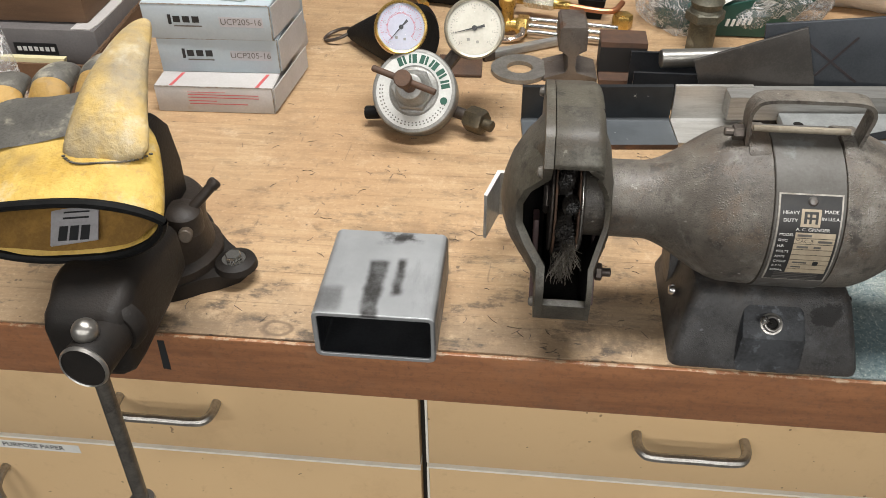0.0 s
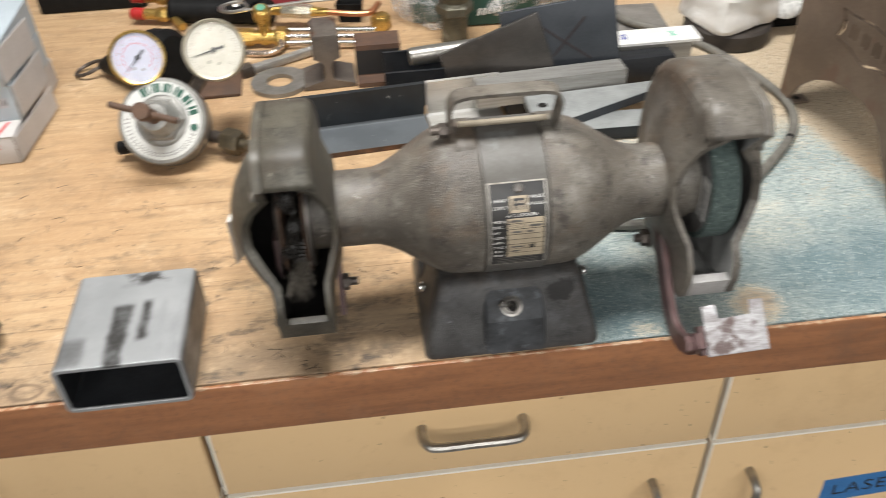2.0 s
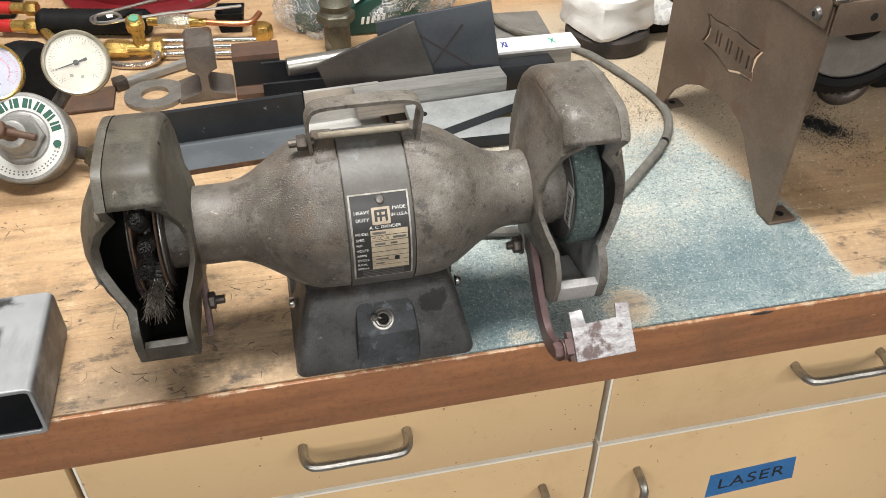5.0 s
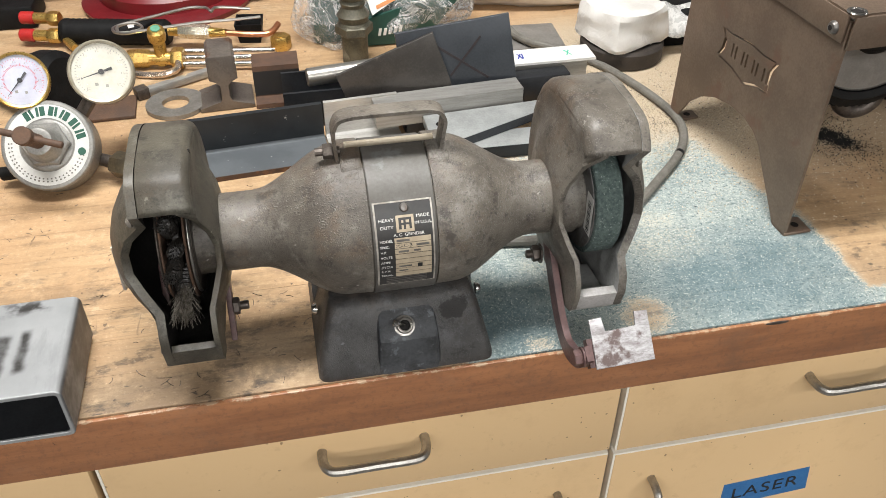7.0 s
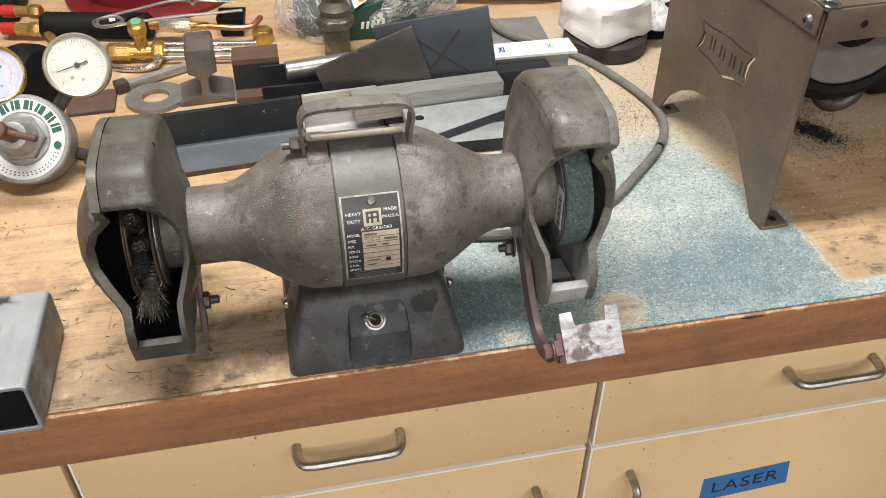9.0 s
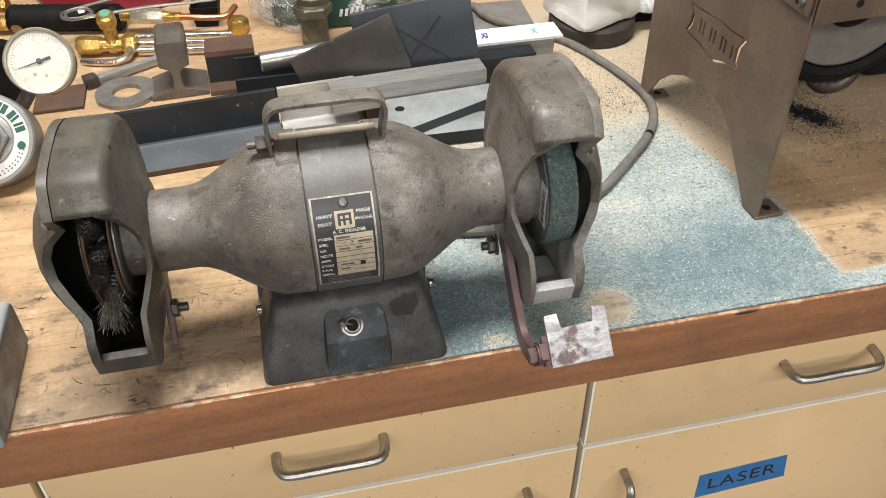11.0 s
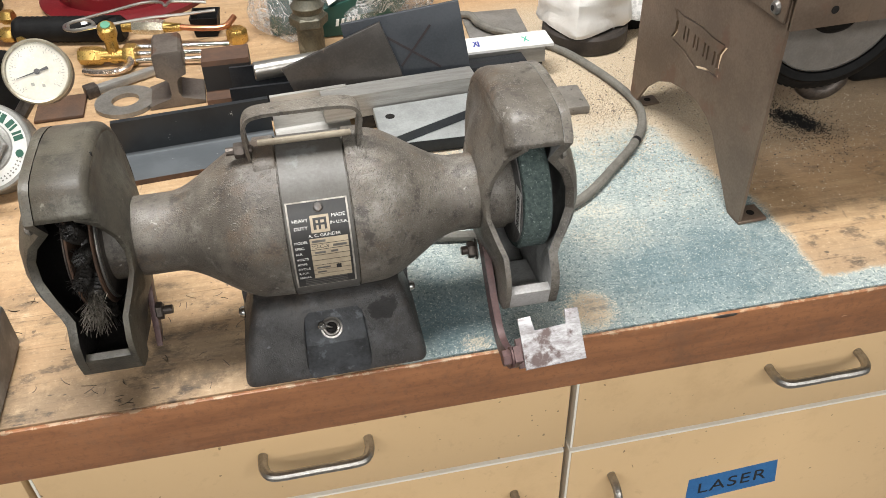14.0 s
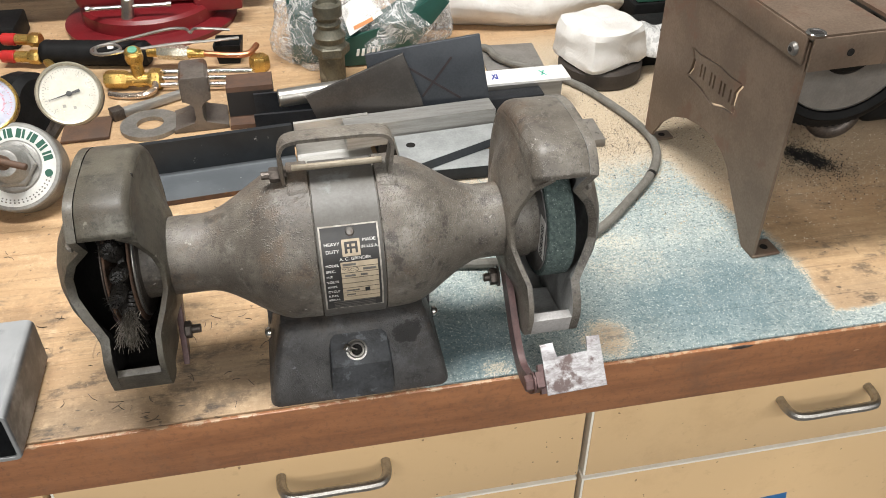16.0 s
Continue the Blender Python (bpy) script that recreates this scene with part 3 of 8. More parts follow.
# ---- bench grinder ----
AY, AZ, AX = 0.070, 1.020, 0.289
M_GRIT = surf("green_abrasive", (0.048, 0.072, 0.067), (0.105, 0.142, 0.132), 300, 0.85, fine=700, bump=1.0, stain=(0.30, 0.35, 0.325), stain_scale=420, stain_at=0.58)
M_PLATEBLK = surf("black_nameplate", (0.022, 0.022, 0.022), (0.030, 0.028, 0.026), 150, 0.4, bump=0.05)
M_PLATERIM = surf("dull_nameplate_rim", (0.50, 0.47, 0.42), (0.26, 0.235, 0.20), 120, 0.42, 0.3, bump=0.08)
M_PLATETAN = surf("tan_nameplate_field", (0.46, 0.38, 0.27), (0.38, 0.31, 0.22), 120, 0.5, bump=0.05)
M_REST = surf("worn_white_plate", (0.46, 0.455, 0.46), (0.22, 0.20, 0.20), 60, 0.42, 0.3, bump=0.2, stain=(0.115, 0.082, 0.076), stain_scale=36, stain_at=0.51, stretch=(0.7, 2.2, 2.2))
M_ARM = surf("red_brown_arm", (0.125, 0.072, 0.068), (0.078, 0.048, 0.047), 60, 0.45, 0.2, bump=0.15, stain=(0.20, 0.15, 0.14), stain_at=0.64)
M_WIRE = surf("steel_bristle", (0.30, 0.27, 0.23), (0.10, 0.087, 0.07), 200, 0.4, 0.7, bump=0)
OILC, OILR = (0.3310, 0.0235, 0.948), (0.0145, 0.016, 0.0095)
M_BASEG = cast_paint("base_grey_paint", 0.34, (OILC, OILR), 0.32, 0.36, 1.28, 1.09)
M_BAND = surf("smooth_grey_band", (0.108, 0.102, 0.092), (0.078, 0.071, 0.062), 26, 0.5, bump=0.12, stain=(0.150, 0.152, 0.147), stain_scale=30, stain_at=0.58)
M_CHIP = surf("chipped_blue_grey_paint", (0.062, 0.066, 0.072), (0.026, 0.027, 0.029), 55, 0.34, bump=0.25, stain=(0.115, 0.125, 0.137), stain_scale=80, stain_at=0.55)
M_FLANGE = surf("dull_flange", (0.20, 0.19, 0.175), (0.14, 0.13, 0.12), 60, 0.4, 0.6, bump=0.1, stain=(0.12, 0.07, 0.045), stain_at=0.6)

grinder = thing("bench_grinder", (AX, AY, 0.9), "old grey cast bench grinder with wire brush and green stone", "bench grinder")


def turned(prof, seg=56):
    """Body of revolution round the spindle; prof is (x, radius)."""
    bm = B()
    m = Matrix.Translation((0, AY, AZ)) @ Matrix(((0, 0, 1, 0), (1, 0, 0, 0), (0, 1, 0, 0), (0, 0, 0, 1)))
    capped(bm, [(r, x) for x, r in prof], m, seg)
    return bm


def swell(u):
    """Radius of the motor shell at a distance u from its middle."""
    u = abs(u)
    k = min(max((u - 0.043) / 0.069, 0.0), 1.0)
    s = k * k * (3 - 2 * k)
    return 0.0632 * (1 - s) + 0.0325 * s - 0.0012 * min(u / 0.043, 1.0) ** 2


SEAMS = (-0.0243, 0.0263)
prof = [(u, swell(u)) for u in np.linspace(-0.158, 0.158, 95) if min(abs(u - g) for g in SEAMS) > 0.0012]
for g in SEAMS:
    prof += [(g + d, swell(g) - cut) for d, cut in ((-0.0005, 0.0), (-0.0003, 0.0020), (0.0003, 0.0020), (0.0005, 0.0))]
prof = [(AX + u, r) for u, r in sorted(prof)]
part("motor_shell", turned(prof), M_CAST, grinder, "grey cast motor shell", 60)
part("centre_band", turned([(AX - 0.0236, 0.0612), (AX - 0.0236, 0.0634), (AX - 0.0232, 0.0637), (AX + 0.0251, 0.0637), (AX + 0.0255, 0.0634), (AX + 0.0255, 0.0612)]), M_BAND, grinder, "smooth grey band round the motor")
for u in (-0.0330, 0.0350):
    bm = B()
    rows = []
    for i in range(25):
        a = radians(70 + 52 * i / 24)
        r = 0.0622 + 0.0036 * min(1.0, 4.0 * min(i, 24 - i) / 24) ** 0.6
        rows.append([bm.verts.new((AX + u + q, AY - k * math.cos(a), AZ + k * math.sin(a))) for q, k in ((-0.0080, 0.0600), (-0.0080, r - 0.0008), (-0.0070, r), (0.0070, r), (0.0080, r - 0.0008), (0.0080, 0.0600))])
    for p, q in zip(rows, rows[1:]):
        for i in range(6):
            bm.faces.new((p[i], p[(i + 1) % 6], q[(i + 1) % 6], q[i]))
    bm.faces.new(rows[0])
    bm.faces.new(rows[-1])
    part("strap", bm, M_CAST, grinder, "flat strap pad under the handle", 50)
part("neck_collar", turned([(AX + 0.1290, 0.0300), (AX + 0.1294, 0.0336), (AX + 0.1500, 0.0338), (AX + 0.1504, 0.0300)]), M_CAST, grinder, "cast collar on the motor neck")
# carrying handle: flat strip bent over the straps
bm = B()
hp = [(AX - 0.042, 0.066, 1.078), (AX - 0.044, 0.066, 1.097), (AX - 0.043, 0.066, 1.110), (AX - 0.034, 0.066, 1.1175), (AX, 0.066, 1.1185), (AX + 0.032, 0.066, 1.1175), (AX + 0.041, 0.066, 1.110), (AX + 0.040, 0.066, 1.097), (AX + 0.037, 0.066, 1.080)]
path = smooth_path(hp, 5)
rings = []
for i, p in enumerate(path):
    d = (path[min(i + 1, len(path) - 1)] - path[max(i - 1, 0)]).normalized()
    nrm = Vector((0, 1, 0)).cross(d)
    rings.append([bm.verts.new(p + Vector((0, sy * 0.0080, 0)) + nrm * sn * 0.0014) for sy, sn in ((-1, -1), (1, -1), (1, 1), (-1, 1))])
for a, b in zip(rings, rings[1:]):
    for i in range(4):
        bm.faces.new((a[i], a[(i + 1) % 4], b[(i + 1) % 4], b[i]))
bm.faces.new(rings[0])
bm.faces.new(rings[-1])
part("carry_handle", bm, M_CAST, grinder, "flat bent carrying handle")
bm = B()
rod(bm, (AX - 0.036, 0.074, 1.0870), (AX + 0.034, 0.074, 1.0870), 0.0026, 12)
part("handle_rod", bm, surf("tan_coated_rod", (0.40, 0.345, 0.26), (0.28, 0.235, 0.17), 60, 0.5, 0.2, bump=0.1), grinder)
bm = B()
hexnut(bm, (AX - 0.053, 0.064, 1.089), (AX - 0.0455, 0.064, 1.089), 0.006)
rod(bm, (AX - 0.059, 0.064, 1.089), (AX - 0.040, 0.064, 1.089), 0.0032, 10)
part("handle_bolt", bm, M_BOLT, grinder)

# nameplate bent round the shell
RP = 0.0648


def bent(u, s, h=0.0):
    """A place on the shell: u along the spindle, s up the arc in metres, h proud of the band."""
    a = 0.190 + 0.92 * s / RP
    r = RP + h
    return Vector((AX + 0.0005 + 1.0 * u, AY - r * math.cos(a), AZ + r * math.sin(a)))


def bent_patch(u0, u1, s0, s1, h0, h1, n=10):
    bm = B()
    lo = [[bm.verts.new(bent(u, s0 + (s1 - s0) * i / n, h)) for h in (h0, h1)] for i in range(n + 1) for u in (u0, u1)]
    for i in range(n):
        a, b, c, d = lo[2 * i], lo[2 * i + 1], lo[2 * i + 3], lo[2 * i + 2]
        for k in ((a[0], b[0], c[0], d[0]), (a[1], d[1], c[1], b[1]), (a[0], d[0], d[1], a[1]), (b[0], b[1], c[1], c[0])):
            bm.faces.new(k)
    bm.faces.new((lo[0][0], lo[0][1], lo[1][1], lo[1][0]))
    bm.faces.new((lo[-2][0], lo[-1][0], lo[-1][1], lo[-2][1]))
    return bm


def bent_text(text, u, s, size, mat, parent, align="CENTER"):
    ob = lettering(text, size, Matrix(), mat, parent, "lettering", 0.0001, align)
    for v in ob.data.vertices:
        v.co = bent(u + v.co.x, s + v.co.y, 0.00085 + v.co.z)
    return ob


SW, SH = 0.0225, 0.0405
plate = part("nameplate", bent_patch(-SW, SW, -SH, SH, -0.002, 0.0004), M_PLATERIM, grinder, "black and silver metal nameplate")
part("nameplate_field", bent_patch(-SW + 0.0013, SW - 0.0013, -SH + 0.0013, SH - 0.0013, 0.0, 0.0007), M_PLATEBLK, plate, "black printed field")
part("emblem", bent_patch(-0.0062, 0.0075, 0.0145, 0.0285, 0.0005, 0.00085), M_PLATETAN, plate, "tan emblem panel")
for b in ((-0.0042, -0.0022, 0.017, 0.0265), (-0.0005, 0.0012, 0.017, 0.0265), (-0.0042, 0.0055, 0.0245, 0.0265), (-0.0030, 0.0052, 0.0205, 0.0222), (0.0038, 0.0056, 0.017, 0.0265)):
    part("emblem_bar", bent_patch(*b, 0.0007, 0.0011, 3), M_PLATEBLK, plate)
for k in range(8):
    s = 0.0098 - k * 0.0049
    part("field_strip", bent_patch(-0.0085, 0.0195, s - 0.0043, s, 0.0005, 0.00095, 2), M_PLATETAN, plate, "tan field")
for k, w in enumerate(("MODEL", "SPEC.", "H.P.", "VOLTS", "AMPS", "CYCLE", "R.P.M.", "SERIAL")):
    bent_text(w, -0.0198, 0.0077 - k * 0.0049, 0.0030, M_WHITE, plate, "LEFT")
bent_text("HEAVY", -0.0135, 0.0252, 0.0038, M_WHITE, plate)
bent_text("DUTY", -0.0135, 0.0192, 0.0038, M_WHITE, plate)
bent_text("MADE", 0.0145, 0.0268, 0.0038, M_WHITE, plate)
bent_text("IN U.S.A.", 0.0145, 0.0212, 0.0035, M_WHITE, plate)
bent_text("A. C. GRINDER", 0.003, 0.0123, 0.0036, M_WHITE, plate)
bent_text("MAC-B", -0.0078, 0.0027, 0.0042, M_INK, plate, "LEFT")
for b in ((-0.007, 0.003, 0.0066, 0.0085), (0.008, 0.018, 0.0018, 0.0037), (-0.006, 0.002, -0.0031, -0.0014), (0.006, 0.011, -0.0031, -0.0014), (-0.006, 0.004, -0.0179, -0.0164), (-0.006, 0.001, -0.0226, -0.0212)):
    part("faint_mark", bent_patch(*b, 0.0009, 0.0011, 2), M_FLANGE, plate)
part("ink_square", bent_patch(0.0085, 0.0122, -0.0195, -0.0155, 0.0009, 0.0012, 2), M_INK, plate)
for s in (-0.0305, -0.0330, -0.0355, -0.0378):
    part("fine_print", bent_patch(-0.016, 0.016, s, s + 0.0010, 0.0005, 0.00085, 1), M_FLANGE, plate)
bm = B()
p0, p1 = bent(0.001, 0.0345, 0), bent(0.001, 0.0345, 0.0028)
capped(bm, [(0.0036, 0), (0.0036, 0.0012), (0.0026, 0.0026), (0.0, 0.0030)], frame_to(p0, p1), 16)
part("nameplate_screw", bm, M_FLANGE, plate)

# base casting
bm = B()
rows = []
for z, k in ((0.9, 0.0), (0.904, 0.0), (0.920, 0.22), (0.940, 0.52), (0.9525, 0.72), (0.9575, 0.84), (0.962, 1.0)):
    k = max(k, 0)
    x0, x1, y0, y1 = 0.2125 + 0.016 * k, 0.3635 - 0.016 * k, 0.004 + 0.030 * k, 0.138 - 0.025 * k
    c = 0.0085
    ring = []
    for cx, cy, a in ((x1 - c, y1 - c, 0), (x0 + c, y1 - c, 90), (x0 + c, y0 + c, 180), (x1 - c, y0 + c, 270)):
        for i in range(6):
            t = radians(a + 18 * i)
            ring.append(bm.verts.new((cx + c * math.cos(t), cy + c * math.sin(t), z)))
    rows.append(ring)
for a, b in zip(rows, rows[1:]):
    for i in range(len(a)):
        j = (i + 1) % len(a)
        bm.faces.new((a[i], a[j], b[j], b[i]))
bm.faces.new(rows[0])
bm.faces.new(rows[-1])
part("base", bm, M_BASEG, grinder, "dark grey cast base", 50)
bm = B()
prism(bm, [(0.0030, 0.9005), (0.0058, 0.9350), (0.0265, 0.9535), (0.05, 0.9535), (0.05, 0.9005)], yz, 0.2625, 0.3180, 0.0050)
for v in bm.verts:
    v.co.x = 0.29025 + (v.co.x - 0.29025) * (1.0 - 0.12 * (v.co.z - 0.9005) / 0.0525)
part("switch_box", bm, M_CHIP, grinder, "raised switch housing")
bm = B()
sn = Vector((0, -0.66, 0.75)).normalized()
sp = Vector((0.2875, 0.0150, 0.9432))
lathe(bm, [(0.0046, 0.001), (0.0046, 0.0044), (0.0054, 0.0050), (0.0064, 0.0046), (0.0068, 0.0034), (0.0072, 0.0016), (0.0088, 0.0012), (0.0090, -0.001)], frame_to(sp, sp + sn), 24)
sw = part("switch", bm, M_STEEL, grinder, "chromed toggle switch")
bm = B()
capped(bm, [(0.0, 0.0026), (0.0048, 0.0022), (0.0048, 0.0)], frame_to(sp, sp + sn), 20)
part("switch_well", bm, M_DARKIN, sw)
bm = B()
d = Vector((-0.72, -0.30, 0.62)).normalized()
q = sp + sn * 0.002
capped(bm, [(0.0015, 0), (0.0019, 0.006), (0.0030, 0.0090), (0.0034, 0.0108), (0.0028, 0.0126), (0.0012, 0.0136), (0.0, 0.0138)], frame_to(q, q + d), 16)
part("toggle", bm, M_CHROME, sw)
for x, sgn in ((0.2155, -1), (0.3605, 1)):
    bm = B()
    capped(bm, [(0.0052, 0), (0.0052, 0.002), (0.0036, 0.0045), (0.0, 0.005)], frame_to((x - sgn * 0.002, 0.060, 0.934), (x + sgn * 0.01, 0.060, 0.934)), 14)
    part("base_screw", bm, M_CHROME, grinder)
    bm = B()
    lathe(bm, [(0.020, -0.005), (0.0225, 0.0), (0.020, 0.0046)], Matrix.Translation((x - sgn * 0.006, 0.105, 0.935)) @ pose(0, 0, 0, 0, 90, 0), 20)
    bm.faces.ensure_lookup_table()
    capped(bm, [(0.0, -0.0055), (0.021, -0.005), (0.0228, 0.0), (0.021, 0.005), (0.0, 0.0055)], Matrix.Translation((x - sgn * 0.005, 0.105, 0.930)) @ pose(0, 0, 0, 0, 90, 0), 20)
    part("base_lug", bm, M_BASEG, grinder)


M_GUARDR = cast_paint("dusty_guard_paint", 0.92, None, 0.22)
M_GUARDL = cast_paint("browned_guard_paint", 0.52, None, 0.24, 0.34, 0.90)
M_LIP = surf("bare_pale_lip", (0.56, 0.545, 0.535), (0.42, 0.405, 0.39), 50, 0.45, 0.2, bump=0.15)
M_DUSTIN = surf("dusty_guard_inside", (0.36, 0.36, 0.35), (0.24, 0.24, 0.232), 40, 0.75, bump=0.2, stain=(0.40, 0.41, 0.40), stain_at=0.6)


def wheel_guard(cx, s):
    """Cast guard round a wheel; s is the outer side (-1 or 1)."""
    w = 0.0215
    arc = [(AY + 0.0905 * math.cos(radians(a)), AZ + 0.0905 * math.sin(radians(a))) for a in range(88, -98, -9)]
    line = [(0.0062, 1.0845), (0.0084, 1.0890), (0.0130, 1.0965), (0.0172, 1.1022), (0.0205, 1.1052), (0.0250, 1.1074), (0.0330, 1.1092), (0.050, 1.1108)] + arc + [(0.040, 0.934), (0.020, 0.938)]
    ri = 0.0080 if s < 0 else 0.0115

    def tall(z):
        """The guard over the stone stands a little taller than the other."""
        k = (0.0020, 0.0) if s < 0 else (0.0110, 0.0068)
        return z + float(np.interp(z, (1.030, 1.0845, 1.1105), (0.0, *k)))

    def flare(z):
        """Its cover widens towards the hood."""
        q = min(max((z - 1.066) / 0.024, 0.0), 1.0)
        return 0.0 if s < 0 else 0.0055 * q * q * (3 - 2 * q)
    line = [(y, tall(z)) for y, z in line]
    wo = w - 0.0066 + (0.0055 if s > 0 else 0.0)
    sec = [(s * wo, -0.0006), (s * (wo - 0.0006), 0.0)]
    sec += [(-s * (w - ri * (1 - math.sin(radians(q)))), -ri * (1 - math.cos(radians(q)))) for q in range(0, 91, 15)]
    if s > 0:
        sec.reverse()
    bm = B()
    rings = []
    for i, (y, z) in enumerate(line):
        a, b = line[max(i - 1, 0)], line[min(i + 1, len(line) - 1)]
        t = Vector((b[0] - a[0], b[1] - a[1])).normalized()
        n = Vector((-t.y, t.x))
        rings.append([bm.verts.new((cx + q, y + n.x * o, z + n.y * o)) for q, o in sec])
    for a, b in zip(rings, rings[1:]):
        for i in range(len(sec) - 1):
            bm.faces.new((a[i], a[i + 1], b[i + 1], b[i]))
    hood = part("hood", bm, M_GUARDR if s > 0 else M_GUARDL, grinder, "grey cast wheel guard hood", 50)
    md = hood.modifiers.new("wall", "SOLIDIFY")
    # the brush guard's inside is coloured near black for its shade
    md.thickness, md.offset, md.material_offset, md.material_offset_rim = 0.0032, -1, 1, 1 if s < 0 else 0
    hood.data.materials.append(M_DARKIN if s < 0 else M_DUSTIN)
    # lower chute with its lip
    bm = B()
    lip = ((0.0060, 0.9655), (0.0110, 0.9520)) if s > 0 else ((0.0030, 0.9665), (0.0065, 0.9500))
    prism(bm, [(0.024, 0.9375), (0.006, 0.9425), (0.0015, 0.9475), (-0.0025, 0.9645), *lip, (0.024, 0.9425)], yz, cx - w + 0.0005, cx + w - 0.0005, 0.0018 if s > 0 else 0.0030)
    part("chute_lip", bm, M_GUARDL if s < 0 else M_LIP, hood, "worn lip of the guard")
    # at the brush this is an added near-black plate that closes a slit
    bm = B()
    prism(bm, [(0.0115, 0.9500), (0.034, 0.9455), (0.064, 0.9420), (0.064, 0.9395), (0.030, 0.9415), (0.0115, 0.9450)], yz, cx - w + 0.0045, cx + w - 0.0072)
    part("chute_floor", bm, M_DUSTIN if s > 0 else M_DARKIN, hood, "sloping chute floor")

    def off_line(y, z):
        """How far a place lies from the hood's outline."""
        best = 1.0
        for (ya, za), (yb_, zb_) in zip(line, line[1:]):
            dy, dz = yb_ - ya, zb_ - za
            f = min(max(((y - ya) * dy + (z - za) * dz) / (dy * dy + dz * dz), 0.0), 1.0)
            best = min(best, math.hypot(y - ya - f * dy, z - za - f * dz))
        return best
    fz = [(0.9302, 0.0605), (0.9318, 0.0510), (0.9345, 0.0370), (0.9378, 0.0205), (0.940, 0.012), (0.9425, 0.006), (0.9475, 0.0015), (0.966, -0.0035), (0.980, -0.002), (0.994, 0.008), (1.006, 0.019), (1.020, 0.027), (1.036, 0.031), (1.050, 0.030), (1.064, 0.024), (1.074, 0.015), (1.0845, 0.0064), (1.0890, 0.0086), (1.0965, 0.0131), (1.1022, 0.0173), (1.1052, 0.0206), (1.1074, 0.0252), (1.1092, 0.0335), (1.1103, 0.055)]
    for sgn, nm, bulge, r0, lab in ((s, "guard_cover", 0.031, 0.072, "domed guard cover"), (-s, "guard_side", 0.011, 0.064, "inner side of the guard")):
        bm = B()
        rows = []
        for z, yf in fz:
            yb = AY + math.sqrt(max(0.0905 ** 2 - (z - AZ) ** 2, 1e-6)) if z > 0.9297 else AY
            row = []
            for i in range(25):
                u = i / 24
                u = u * u * (3 - 2 * u) * 0.5 + u * 0.5
                y = yf + (yb - yf) * u
                r = math.hypot(y - AY, z - AZ)
                zt = tall(z)
                k = max(0.0, 1 - (r / r0) ** 2)
                k = max(0.0, 1 - (r / 0.062) ** 2) ** 0.85 if sgn == s else min(1.0, 1.6 * k) ** 1.2
                inset = 0.0
                if sgn != s and (z > 1.0 or y > 0.03):
                    e = ri - min(max(off_line(y, zt) - 0.0028, 0.0) * 1.2, ri)
                    inset = ri - math.sqrt(max(ri * ri - e * e, 0.0))
                row.append(bm.verts.new((cx + sgn * (w + 0.0004 + bulge * k - inset + (flare(z) if sgn == s else 0.0)), y, zt)))
            rows.append(row)
        for a, b in zip(rows, rows[1:]):
            for i in range(24):
                bm.faces.new((a[i], a[i + 1], b[i + 1], b[i]))
        ob = part(nm, bm, M_GUARDR if s > 0 else M_GUARDL, grinder, lab, 50)
        md = ob.modifiers.new("wall", "SOLIDIFY")
        flip = (ob.data.polygons[60].normal.x > 0) != (sgn > 0)
        if flip:
            ob.data.flip_normals()
        # inner wall at the brush takes the same painted shade
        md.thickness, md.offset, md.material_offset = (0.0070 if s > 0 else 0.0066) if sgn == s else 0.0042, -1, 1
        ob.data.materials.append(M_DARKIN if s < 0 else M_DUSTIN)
        bv = ob.modifiers.new("round", "BEVEL")
        bv.width, bv.segments, bv.limit_method = 0.0011, 3, "ANGLE"
        if sgn == s:
            for y, z in ((0.012, 1.080 if s > 0 else 1.076), (0.008, 0.953), (0.115, 1.085)):
                b2 = B()
                capped(b2, [(0.0042, 0), (0.0042, 0.0015), (0.003, 0.0035), (0.0, 0.004)], frame_to((cx + s * (w + 0.001), y + 0.006, z), (cx + s * (w + 0.01), y + 0.006, z)), 12)
                part("cover_screw", b2, M_CAST, ob)
    return hood


CL, CR = 0.1195, 0.4500
wheel_guard(CL, -1)
wheel_guard(CR, 1)

for x, y, z, mt, lab in ((CL + 0.0210, 0.0565, 1.1040, M_DARKIN, "dark cast slot"), (CR - 0.0192, 0.0590, 1.1040, M_FLANGE, "rubbed cast slot")):
    bm = B()
    capped(bm, [(0.0036, -0.0030), (0.0034, 0.0002), (0.0, 0.0004)], Matrix.Translation((x, y, z)) @ pose(0, 0, 0, 0, 90 if x < 0.3 else -90, 0) @ Matrix.Diagonal((1.0, 0.55, 1, 1)), 18)
    part("cast_slot", bm, mt, grinder, lab)

# green stone with flange and paper label
def disc(x0, x1, r, mat, name, parent, label="", bev=0.001, seg=48):
    return part(name, turned([(x0, r - bev), (x0 + bev, r), (x1 - bev, r), (x1, r - bev)], seg), mat, parent, label)


M_DOME = surf("tan_grey_flange", (0.27, 0.25, 0.21), (0.15, 0.135, 0.11), 50, 0.36, 0.55, bump=0.08)
M_BLOT = surf("dusty_blotter", (0.15, 0.146, 0.142), (0.085, 0.077, 0.07), 60, 0.7, bump=0.05)
stone = disc(CR - 0.003, CR + 0.0195, 0.0525, M_GRIT, "grinding_wheel", grinder, "green abrasive grinding wheel", 0.0012, 64)
